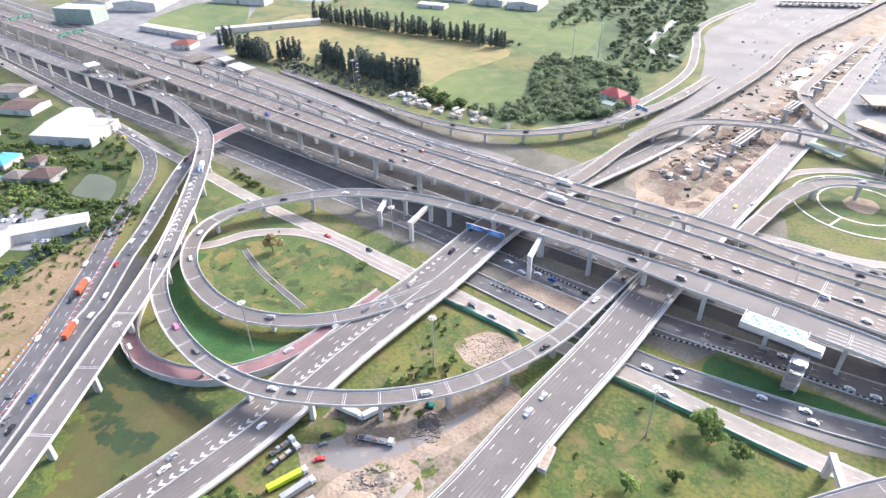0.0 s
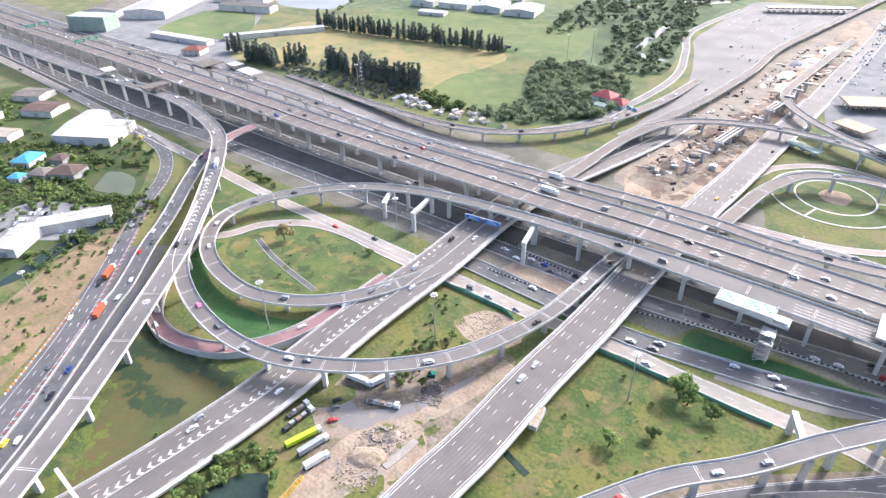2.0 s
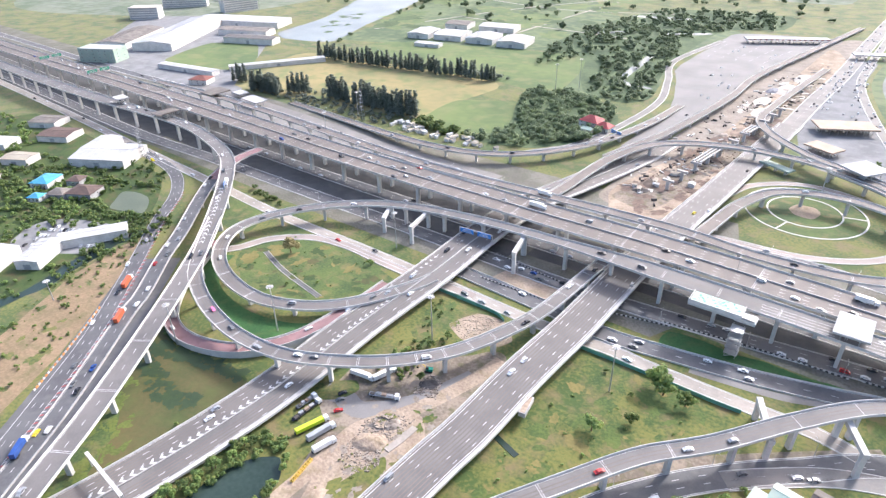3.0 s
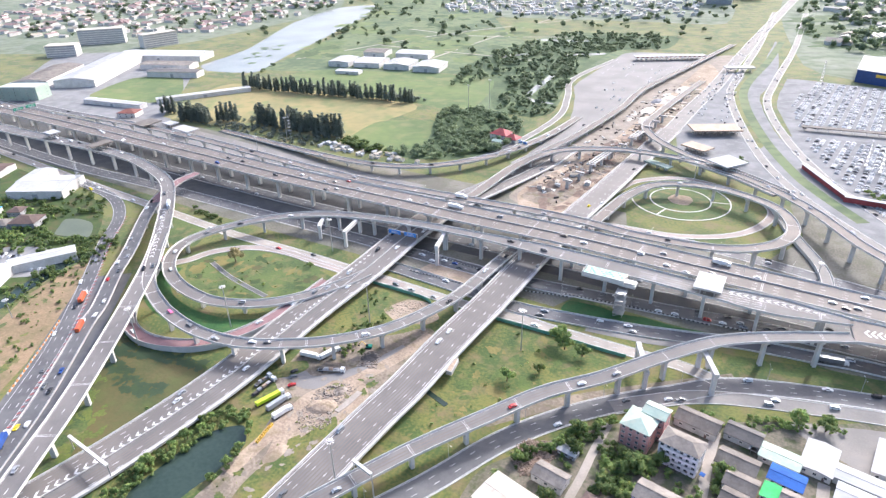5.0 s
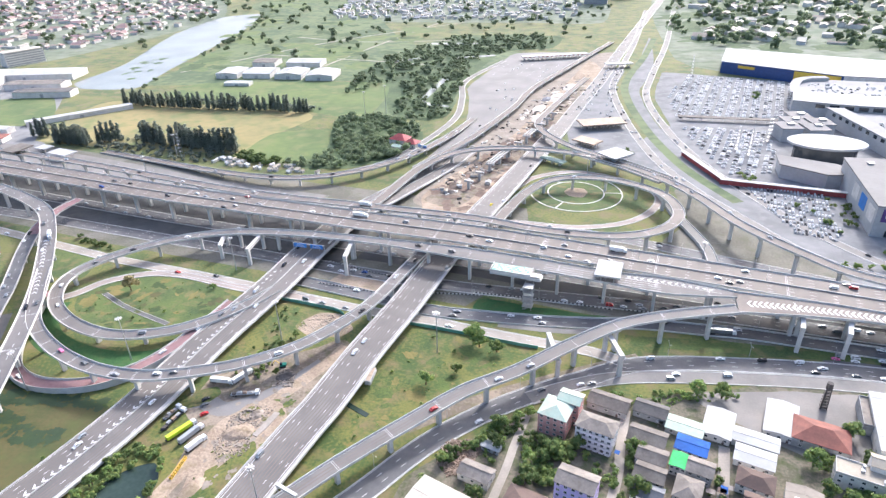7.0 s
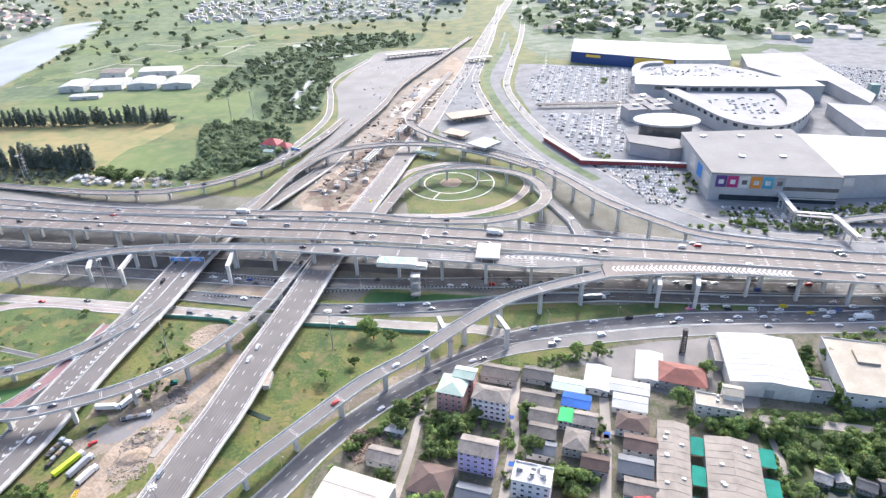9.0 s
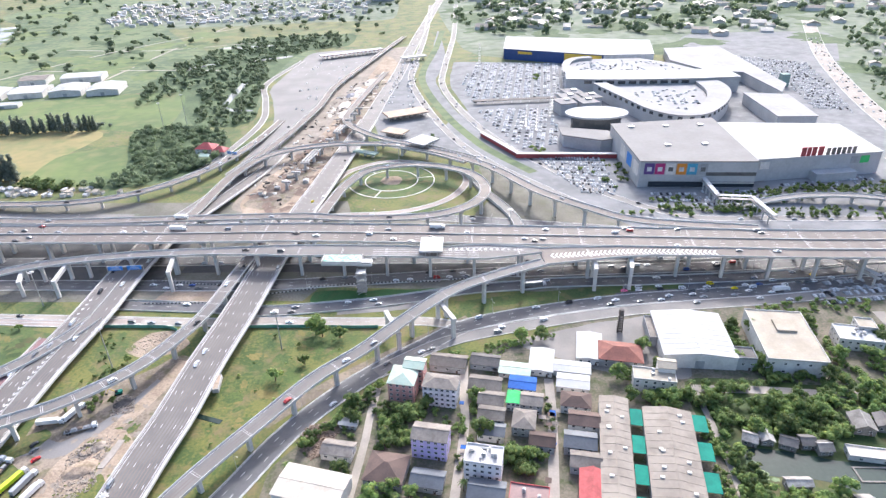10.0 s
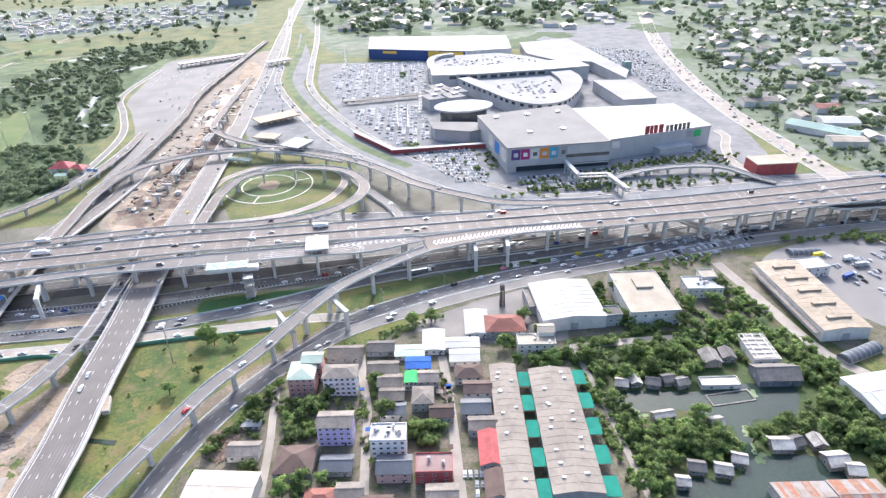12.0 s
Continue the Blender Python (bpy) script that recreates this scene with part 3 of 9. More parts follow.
arc_ramp, AR = flyover("arched_ramp", [(-290, -60, 16.9), (-268, -88, 16), (-247, -111, 15), (-225, -125, 14), (-200, -134.5, 13.5), (-174, -139, 13), (-146, -137, 13), (-120, -126.5, 13), (-98, -112, 12.5), (-77, -90, 12), (-62.5, -62, 11.5), (-53, -32, 11), (-46, 20, 10), (-40, 60, 9.4), (-34, 110, 8.6)], 8.6, "sweeping single-lane ramp in a low arc", surface=RAMP, tracks=(0.0,), piers=29, joints=14.5, first=24)
cross_a, GA = flyover("crossing_bridge", [(-186, -340, 0.6), (-165, -262, 1.2), (-152, -214, 2), (-141, -153, 3.5), (-137, -87, 5), (-131, -27, 6), (-128, 33, 7), (-121, 90, 7), (-106, 145, 5), (-94, 190, 2.8), (-82, 240, 0.8), (-74, 290, 0.35)], 27.0, "broad low concrete bridge with chevron markings", surface=RAMP, lanes=(-9.5, -6, 6.5, 10), piers=30, joints=0, first=120, depth=1.3, parapet=0.8, tracks=(-11.2, -7.8, -4.6, 4.6, 8.2))
ribbon(GA, 10.6, 12.9, 0.05).made("edge_strip", CONCRETE, cross_a, label="pale concrete edge strip")
slab(GA, -0.3, 0.3, 0, 0.7).made("median_barrier", CONCRETE, cross_a)
cross_b, FB = flyover("crossing_bridge", [(-78, -345, 1), (-66, -270, 2), (-57, -200, 3.5), (-50, -150, 5), (-45.5, -124, 6), (-41, -80, 7), (-34, -30, 8), (-28, 34, 8), (-22, 80, 8), (-17, 123, 7.5), (-11, 165, 6.5), (-5, 213, 5), (6, 303, 2), (18, 394, 0.5)], 22.5, "straight low concrete bridge with four lanes", surface=RAMP, lanes=(-7, -3.5, 3.5, 7), piers=30, joints=0, first=120, depth=1.3, parapet=0.8, tracks=(-8.8, -5.2, -1.8, 1.8, 5.2, 8.8))
ribbon(FB, 9.2, 10.8, 0.05).made("edge_strip", CONCRETE, cross_b, label="pale concrete edge strip")
ribbon(FB, 8.4, 8.7, 0.06).made("edge_line", WHITE_PAINT, cross_b)
ribbon(FB, -9.4, -9.1, 0.06).made("edge_line", WHITE_PAINT, cross_b)
red_ramp, RR = flyover("red_slip_road", [(-290, -66, 1.2), (-276, -86, 2), (-265, -108, 2.8), (-246, -132, 3), (-227, -144.5, 3), (-205, -147, 3), (-179, -138, 3.4), (-160, -114, 4), (-151, -75, 5), (-148, -50, 5.6)], 8.5, "red-surfaced slip road on a white retaining wall", surface=RED_ROAD, solid=True, joints=0)
far_link, FL = flyover("curved_flyover", [(-470, 193, 0.5), (-413, 183, 1.2), (-334, 166, 3.2), (-267, 153, 6), (-212, 152, 8), (-173, 170, 8), (-140, 203, 8), (-117, 251, 7), (-101, 320, 4), (-92, 400, 0.6)], 9.0, "distant curved ramp on slender piers", piers=30, joints=0, first=60)
far_arc, FA = flyover("curved_flyover", [(-116, 100, 7.4), (-110, 125, 8), (-98, 200, 9.5), (-72, 250, 10.5), (-20, 273, 11), (28, 273, 11), (60, 264, 11.3), (95, 243, 12), (134, 206, 13), (156, 172, 15), (182, 122, 17), (216, 80, 19), (250, 53, 20), (330, 34, 20.02)], 9.5, "distant flyover curving up to the expressway", piers=30, joints=0, first=30)
s_ramp, SR = flyover("curved_flyover", [(81, 262, 11), (41, 291, 10), (7, 333, 8.5), (-9, 376, 7), (-5, 430, 5.5), (8, 524, 3), (27, 641, 0.6)], 8.5, "distant winding ramp between construction sites", piers=30, joints=0, first=20)
plaza_ramp, PR = flyover("viaduct", [(-104, 204, 7.6), (-74, 305, 6.8), (-50, 437, 6.2), (-40, 543, 6), (-4, 699, 5), (50, 927, 3)], 8.5, "long narrow viaduct beside the toll plaza", piers=40, joints=0, first=20)
exit_ramp, XR = flyover("exit_ramp", [(150, 62, 3), (160, 75, 2.5), (158, 110, 2), (140, 160, 2), (128, 205, 2)], 8.0, "pale concrete slip road under the loop", surface=LIGHT_ROAD, solid=True, joints=0)

mall_ramp, QR = flyover("mall_ramp", [(352, 108, 1.2), (376.5, 116.8, 2.5), (398, 119, 4.5), (417, 118.3, 6), (453, 112.7, 7), (480.5, 102.6, 6), (499, 81, 3), (512, 66, 1.2)], 8.5, "pale curved ramp rising before the shopping centre", piers=22, joints=0, first=14, surface=LIGHT_ROAD)
slip_ramp, YR = flyover("branching_flyover", [(455, -2, 20), (475, -6.5, 18.6), (487, -12, 17), (503, -18, 15.4), (543, -21, 14), (620, -26, 12), (720, -34, 8)], 8.5, "ramp that branches down beside the expressway", piers=26, joints=0, first=30, tracks=(0.0,))
RY, RYL = ground_road("road_mall", [(552, 215), (549, 194), (530, 168), (518, 147), (508, 125), (508, 108), (516, 84), (530, 66)], 9, SAND_ROAD, 0.26, "pale curving slip road beside the shopping centre")


def verge_near(f):
    return 44 if f > 0.5 else 62
def verge_far(f):
    return -72 if f > 0.5 else -100
VERGE = glide([(x, y, 0) for x, y, z in EXPRESS], 8)
ribbon(VERGE, verge_far, verge_near, 0.025).made("verge", CORRIDOR, label="dusty worn verge of soil and weeds along the highway", kind="structure")
LEFT_PART = [q for q in VERGE if q[0].x < -95]
RIGHT_PART = [q for q in VERGE if q[0].x > -100]
ribbon(LEFT_PART, -52, lambda f: 62 if f < 0.82 else 40, 0.045).made("road_apron", UNDER, label="dusty asphalt darkened as shade below the expressway", kind="structure")
ribbon(RIGHT_PART, -15, 24, 0.045).made("road_apron", UNDER, label="dusty dark asphalt under the deck", kind="structure")
R1, R1L = ground_road("road_frontage", [(-1600, 150), (-900, 70), (-657, 40), (-465, 13), (-361, -1), (-281, -12), (-197, -18), (-131, -24), (-60, -31), (-12, -32), (7, -34.5), (54, -37.5), (84, -39), (106, -45)], 8.5, SAND_ROAD, 0.14, "worn pale concrete frontage road", lanes=(0,))
RB, RBL = ground_road("road_highway", [(-150, -4), (-60, -15), (-20, -21), (15, -19), (50, -15.5), (69, -12.5), (92, -8), (114, -3), (151, -0.5), (177, 1.5), (260, 0), (360, 2), (460, 6), (700, -12), (1300, -80)], 11, ASPHALT, 0.17, "dark asphalt slip road with pale barriers", lanes=(0,))
R2, R2L = ground_road("road_highway", [(-1600, 168), (-900, 86), (-716, 64), (-534, 42), (-410, 36), (-273, 27), (-187, 22), (-133, 18), (-40, 12), (40, 14), (120, 18), (200, 17), (320, 16), (450, 20), (700, 2), (1300, -66)], 13, ASPHALT, 0.18, "dark asphalt highway below the viaduct", lanes=(-2, 2))
R3, R3L = ground_road("road_highway", [(-1600, 200), (-900, 118), (-716, 98), (-534, 84), (-410, 72), (-273, 60), (-133, 52), (-40, 48), (40, 44), (120, 39), (200, 35), (320, 34), (450, 38), (700, 20), (1300, -46)], 13, ASPHALT, 0.16, "dark asphalt highway under the expressway", lanes=(-2, 2))
ribbon(glide([(212, -12, 0), (260, -11, 0), (360, -8, 0), (460, -3, 0), (700, -20, 0), (1300, -90, 0)], 6), -9, 11, 0.1).made("road_apron", ASPHALT, label="wide dark asphalt lanes of the highway", kind="structure")
ribbon(glide([(104, -23, 0), (118, -21, 0), (159, -15, 0), (184, -13, 0), (226, -7, 0), (262, -6, 0)], 6), -5.5, 5.5, 0.13).made("lawn", LUSH, label="green grass strip between slip road and highway", kind="structure")
ribbon(glide([(0, -126, 0), (6, -120, 0), (32, -95, 0), (61, -73, 0), (94, -50, 0), (112, -38, 0)], 6), -4.5, 3.0, 0.11).made("road_shoulder", GRAVEL, label="brown dusty shoulder beside the curved road", kind="structure")
ribbon(glide([(26, -25.5, 0), (45, -24.5, 0), (67, -22.5, 0), (82, -18, 0), (96, -10, 0)], 4), -2.6, 2.6, 0.155).made("road_slip", LIGHT_ROAD, label="short pale concrete link beside the slip road", kind="structure")
P5, P5L = ground_road("road_frontage", [(56, -88), (72, -76), (98, -60.5), (137, -49.5), (210, -36), (299, -29.5), (440, -24), (700, -46)], 9.5, LIGHT_ROAD, 0.24, "worn pale concrete frontage lane", edges=False)
for side in (-1, 1):
    slab(RBL, side * 5.9 - 0.15, side * 5.9 + 0.15, 0, 0.95).made("road_barrier", PALE, label="pale concrete barrier beside the slip road", kind="structure")
R4, R4L = ground_road("road_frontage", [(-1600, 260), (-900, 190), (-640, 172), (-560, 168), (-470, 158), (-380, 146), (-300, 132), (-200, 125), (-120, 121), (0, 118), (90, 112), (180, 92), (300, 66), (420, 50), (600, 44), (1300, -20)], 12, ASPHALT, 0.15, "asphalt frontage road beside the viaduct", lanes=(-2, 2))
ribbon(glide([(-640, 170, 0), (-560, 166, 0), (-470, 157, 0), (-380, 145, 0), (-300, 132, 0), (-230, 127, 0), (-170, 124, 0)], 6), lambda f: -24 + 10 * f, lambda f: 20 - 8 * f, 0.08).made("road_apron", LIGHT_ROAD, label="wide pale asphalt lanes beyond the expressway", kind="structure")
R5, R5L = ground_road("road_service", [(-90, -330), (-50, -240), (-36, -215), (-9, -172), (12, -134), (36, -104), (62, -80), (84, -63.5), (107, -46.5), (132, -38), (165, -31), (219, -22.5), (299, -18), (440, -11), (700, -34), (1300, -105)], 12.5, ASPHALT, 0.2, "dark curved asphalt service road", lanes=(-2, 2))
K1, K1L = ground_road("road_left", [(-160, -330), (-207, -260), (-231, -222), (-262.5, -173), (-306, -119), (-350, -68), (-380, -29), (-415, -4), (-458, 8), (-520, 18)], 10.5, ASPHALT, 0.17, "dark asphalt road with a red hatched verge", lanes=(-2, 2), kerb=False)
ribbon(glide([(-160, -330), (-206, -258), (-231, -216), (-268, -160), (-308, -104)], 5), -12, 21, 0.1).made("road_left_apron", ASPHALT, label="dark asphalt apron between two carriageways", kind="structure")
K2, K2L = flyover("climbing_ramp", [(-155, -330, 0.25), (-196, -258, 0.3), (-222, -212, 0.4), (-262, -152, 1.2), (-272, -134, 2), (-295, -102, 4), (-312, -74, 6), (-344, -30, 8.2), (-361, -1, 10), (-369, 28, 12), (-366, 52, 13.6)], 10.0, "two-lane ramp between white walls that climbs under a flyover", surface=ASPHALT, lanes=(0,), piers=30, first=200, joints=0, depth=1.2, wall=CONCRETE, parapet=0.7)
ribbon([q for q in K2L if q[0].y > -8], -4.6, 4.6, 0.04).made("red_surface", RED_ROAD, K2)
LP, LPL = ground_road("road_loop", [(-100, -27), (-131, -27), (-148, -27), (-172, -25), (-205, -21), (-234, -25), (-258, -42), (-268, -62), (-282, -76)], 7, BROWN_ROAD, 0.22, "faded brownish ground-level loop road")
LQ, LQL = ground_road("road_loop", [(-14, 116), (8, 122), (60, 124), (99, 142), (121, 174), (124, 207), (98, 233), (50, 247), (12, 225), (-4, 190)], 6.5, BROWN_ROAD, 0.2, "faded ground-level loop road round a garden")
MF, MFL = ground_road("road_far", [(18, 394), (30, 500), (46, 620), (66, 830), (92, 1080), (142, 1527), (230, 2300)], 18, LIGHT_ROAD, 0.2, "distant pale motorway running to the horizon", lanes=(0,))
MM, MML = ground_road("road_mall", [(175, 1376), (150, 960), (122, 680), (114, 545), (138, 400), (172, 290), (205, 225), (240, 160), (300, 100), (380, 88), (520, 76), (700, 50)], 9, LIGHT_ROAD, 0.17, "pale road along the mall's parking")
MN, MNL = ground_road("road_mall", [(110, 1376), (92, 960), (72, 690), (68, 575), (90, 435), (118, 318), (150, 240), (190, 175), (240, 110), (320, 78)], 9, LIGHT_ROAD, 0.19, "pale road along a green strip")
RX, RXL = ground_road("road_mall", [(900, 1000), (751, 687), (660, 446), (612, 278), (590, 150), (575, 55)], 24, SAND_ROAD, 0.2, "busy pale road beyond the mall", lanes=(0,))
SD, SDL = ground_road("road_side", [(-121, 744), (-150, 591), (-132, 495), (-117, 414), (-121, 340), (-142, 243), (-175, 195)], 8, LIGHT_ROAD, 0.13, "pale winding side road")
LANES = ([(106, -84), (104, -110), (103, -133), (94, -187), (90, -230)], [(152, -98), (149, -125), (145, -150), (137, -198), (132, -240)], [(57, -100), (54, -125), (53, -139), (48, -175)], [(229, -112), (228, -140), (225, -170), (221, -199), (216, -240)], [(228, -110), (268, -114), (301, -119), (352, -124)], [(372, -46), (370, -103), (369, -152), (380, -180)])
for pts, wid in zip(LANES, (4.5, 5, 4, 3.2, 6, 8)):
    ground_road("lane", pts, wid, SAND_ROAD, 0.12, "narrow pale concrete village lane", edges=False, kerb=False)

# ---------- patches of ground ----------
def patch(name, outline, z, material, label):
    return sheet(name, outline, z, material, label)


patch("lawn", [(-342, 0), (-290, -12), (-281, -40), (-288, -56), (-310, -40), (-330, -18)], 0.05, LUSH, "lush green grass strip beside a ramp")
ribbon(glide([(-271, -74), (-262, -95), (-240, -111), (-205, -118.5), (-172, -113), (-152, -97), (-145, -84)], 4), -9, 9, 0.045).made("dark_lawn", DEEP_GRASS, label="dark green grass strip below the loop ramp", kind="structure")
patch("lawn", [(-262, -118), (-232, -148), (-205, -154), (-172, -148), (-154, -160), (-158, -230), (-168, -262), (-196, -240), (-216, -204), (-252, -150)], 0.05, WET, "dark damp grass between two ramps")
patch("marsh", [(-258, -122), (-232, -149), (-205, -155), (-172, -149), (-155, -160), (-155, -206), (-160, -232), (-176, -240), (-198, -210), (-222, -178), (-250, -146)], 0.058, MARSH, "brown and green boggy ground between ramps")
patch("lawn", [(-222, -194), (-208, -190), (-190, -204), (-176, -224), (-166, -250), (-178, -256), (-194, -238), (-208, -214)], 0.065, LUSH, "bright green rushes beside a ramp")
patch("lawn", [(-20, -40), (40, -41), (56, -44), (40, -70), (5, -115), (-25, -160), (-38, -180), (-32, -110), (-24, -60)], 0.04, GRASS, "rough green field with bushes")
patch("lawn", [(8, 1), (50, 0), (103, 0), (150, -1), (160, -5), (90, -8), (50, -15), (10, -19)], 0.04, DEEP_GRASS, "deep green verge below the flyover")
patch("lawn", [(-118, -36), (-74, -38), (-66, -58), (-80, -80), (-104, -100), (-116, -90)], 0.04, GRASS, "rough grass between bridges")
patch("bare_ground", [(-98, -58), (-90, -40), (-72, -40), (-62, -52), (-66, -62), (-86, -66)], 0.07, SOIL, "bare sandy soil patch")
patch("bare_ground", [(-96, 12), (-60, 10), (-52, -8), (-80, -12), (-100, -4)], 0.06, SOIL, "bare soil between carriageways")
patch("bare_ground", [(-120, -112), (-96, -94), (-66, -66), (-56, -70), (-56, -110), (-56, -150), (-66, -200), (-78, -270), (-100, -290), (-100, -210), (-98, -180), (-106, -158), (-120, -138)], 0.05, GRAVEL, "trampled construction yard of gravel and mud")
patch("bare_ground", [(-88, -130), (-70, -125), (-62, -140), (-66, -190), (-84, -200), (-92, -165)], 0.09, SOIL, "earth and rubble patch in a yard")
ribbon(glide([(-122, -136), (-112, -134), (-100, -137), (-86, -127), (-74, -110), (-64, -88)], 4), -5.5, 5.5, 0.085).made("muddy_track", PLAZA, label="grey muddy wheel track through the yard", kind="structure")
ribbon(glide([(-97, -205), (-95, -184), (-93, -163), (-92, -146), (-77, -123), (-65, -95), (-58, -70)], 4), -4, 4, 0.1).made("dirt_track", SOIL, label="pale rutted dirt track through the yard", kind="structure")
slab(glide([(-73, -150), (-71, -141), (-70, -132)], 3), -1.7, 1.7, 0, 0.45).made("concrete_slab", SAND_ROAD, label="loose pale concrete slab in the yard", category="slab")
patch("bare_ground", [(-292, -230), (-330, -150), (-340, -98), (-318, -104), (-272, -176), (-248, -222), (-230, -270), (-262, -290)], 0.06, BANK, "sandy bare embankment beside the road")
patch("bare_ground", [(-82, 160), (-60, 243), (-36, 325), (0, 600), (20, 760), (44, 690), (10, 420), (-4, 300), (-22, 170), (-38, 125), (-70, 125)], 0.05, SOIL, "building site of bare earth and spoil")
patch("bare_ground", [(-78, 150), (-50, 232), (-24, 320), (6, 470), (16, 600), (30, 600), (14, 430), (0, 320), (-26, 215), (-44, 140)], 0.07, GRAVEL, "trodden grey mud of the building site")
patch("bare_ground", [(-86, 140), (-84, 200), (-74, 290), (-50, 445), (-38, 600), (0, 720), (34, 830), (64, 830), (46, 620), (30, 500), (18, 394), (6, 303), (-5, 213), (-20, 130)], 0.042, DUSTY, "wide dusty building ground beside the plaza")
patch("lawn", [(-128, -150), (-108, -160), (-100, -176), (-101, -204), (-112, -240), (-136, -246), (-136, -200), (-131, -170)], 0.062, GRASS, "rough green bank round the dark pond")
patch("lawn", [(-72, -152), (-63, -166), (-66, -200), (-82, -222), (-86, -204), (-82, -186), (-77, -168)], 0.094, GRASS, "weedy grass strip beside the bridge")
patch("lawn", [(-122, -128), (-114, -122), (-108, -126), (-112, -136), (-122, -142)], 0.098, GRASS, "small weedy corner beside a pier")
patch("water", [(-130, -232), (-124, -190), (-110, -178), (-101, -190), (-104, -215), (-112, -250)], 0.08, WATER, "dark green pond with bushy banks")
patch("water", [(-352, -205), (-342, -171), (-350, -136), (-357, -102), (-347, -82), (-339, -86), (-344, -104), (-338, -136), (-334, -168), (-340, -205)], 0.07, WATER, "narrow dark canal")
patch("water", [(-421, -50), (-396, -44), (-372, -64), (-402, -72)], 0.08, MURKY, "small murky green pond among houses")
patch("water", [(237, -155), (254, -156), (280, -163), (306, -164), (331, -172), (331, -178), (318, -193), (306, -192), (294, -191), (284, -203), (283, -212), (304, -216), (311, -224), (310, -238), (290, -242), (262, -252), (236, -250), (228, -236), (230, -222), (240, -213), (257, -220), (269, -217), (276, -204), (280, -191), (272, -179), (258, -173), (240, -171), (234, -164)], 0.1, WATER, "calm green fish pond with wooden huts")
LILY = shader("lily_pads", (0.20, 0.26, 0.12), (0.12, 0.18, 0.075), 0.6, 1.5, 0.3, 0.8)
patch("water", [(-866, 1200), (-935, 1130), (-900, 895), (-785, 600), (-765, 462), (-717, 431), (-640, 452), (-673, 577), (-723, 792), (-789, 1035)], 0.12, PALE_WATER, "wide pale river")
patch("water", [(-190, 598), (-180, 600), (-178, 470), (-140, 452), (-142, 445), (-186, 462)], 0.1, PALE_WATER, "thin pale pond")
patch("field", [(-585, 210), (-620, 380), (-310, 380), (-308, 297), (-312, 222), (-400, 215)], 0.05, FIELD, "dry yellow field")
patch("field", [(-560, 400), (-550, 500), (-270, 552), (-228, 372), (-310, 385)], 0.06, MEADOW, "pale green meadow")
patch("field", [(-311, 297), (-239, 322), (-215, 240), (-262, 203), (-312, 221)], 0.08, MEADOW, "green meadow beside woodland")
patch("field", [(-775, 250), (-800, 350), (-726, 378), (-628, 270), (-720, 232)], 0.06, MEADOW, "green sports ground among factory roofs")
patch("paved_yard", [(-690, 20), (-560, 10), (-478, -6), (-415, -16), (-352, -78), (-338, -150), (-345, -210), (-520, -160), (-700, -60)], 0.03, WET, "overgrown yards among houses")
patch("paved_yard", [(-1110, 560), (-1100, 440), (-900, 210), (-760, 170), (-560, 190), (-610, 240), (-650, 300), (-730, 400), (-900, 500)], 0.03, PARKING, "pale paved factory yards")
patch("plaza", [(-106, 170), (-107, 260), (-100, 390), (-124, 500), (-138, 560), (-124, 720), (-108, 810), (30, 830), (-2, 720), (-40, 600), (-52, 445), (-76, 290), (-84, 200)], 0.1, PLAZA, "wide grey toll plaza")
plaza_lines = Soup()
for k in range(6):
    f = k / 5
    dashes(glide([(-118 + 90 * f, 640, 0), (-110 + 112 * f, 745, 0)], 12), 0, plaza_lines, dash=12, gap=26, width=0.16, up=0.14)
plaza_lines.made("lane_marking", WHITE_PAINT, label="white lane lines on the toll plaza", kind="structure")
patch("plaza", [(150, 700), (330, 668), (480, 650), (600, 880), (860, 860), (720, 580), (640, 420), (590, 230), (540, 110), (420, 92), (270, 112), (232, 170), (178, 288), (146, 400), (125, 545), (135, 680)], 0.05, PARKING, "pale paved shopping-centre grounds")
patch("scrub", [(-630, 470), (-300, 560), (-230, 400), (-150, 385), (-128, 420), (-150, 600), (-110, 820), (-340, 870), (-720, 1560), (-900, 2000), (-1000, 1400), (-850, 1200), (-775, 1035), (-705, 792), (-655, 577)], 0.045, SCRUB, "green scrubland and wet fields")
patch("paved_yard", [(-418, -104), (-360, -84), (-346, -118), (-400, -148), (-424, -128)], 0.05, PARKING, "paved car yard beside white sheds")
patch("paved_yard", [(126, 108), (150, 84), (250, 66), (246, 96), (205, 150), (165, 205), (140, 222), (148, 160)], 0.043, CORRIDOR, "dusty ground below the far flyover")
patch("suburb", [(600, 240), (760, 700), (1000, 1100), (2000, 1300), (2300, 300), (1100, -40), (640, 30)], 0.03, HAZED_SUBURB, "built-up land of yards and lots")
patch("suburb", [(160, 800), (200, 2000), (1500, 2400), (1800, 1300), (800, 760), (420, 720)], 0.035, HAZED_SUBURB, "built-up land of yards and groves")
for pts in ([(-640, 560), (-500, 860), (-300, 1130)], [(-560, 720), (-330, 700), (-250, 690)], [(-600, 900), (-430, 870), (-240, 920)], [(-420, 620), (-390, 860), (-350, 1120)]):
    ribbon(glide(pts, 20), -2.2, 2.2, 0.06).made("dirt_track", SAND_ROAD, label="pale straight track between wet fields", kind="structure")
patch("suburb", [(-700, 1130), (-140, 1150), (20, 1180), (-40, 1600), (-800, 1600)], 0.04, HAZED_SUBURB, "built-up land round a housing estate")
patch("suburb", [(-960, 560), (-940, 1150), (-1500, 1800), (-2400, 1300), (-1500, 400), (-1150, 420)], 0.04, HAZED_SUBURB, "built-up land of a riverside town")
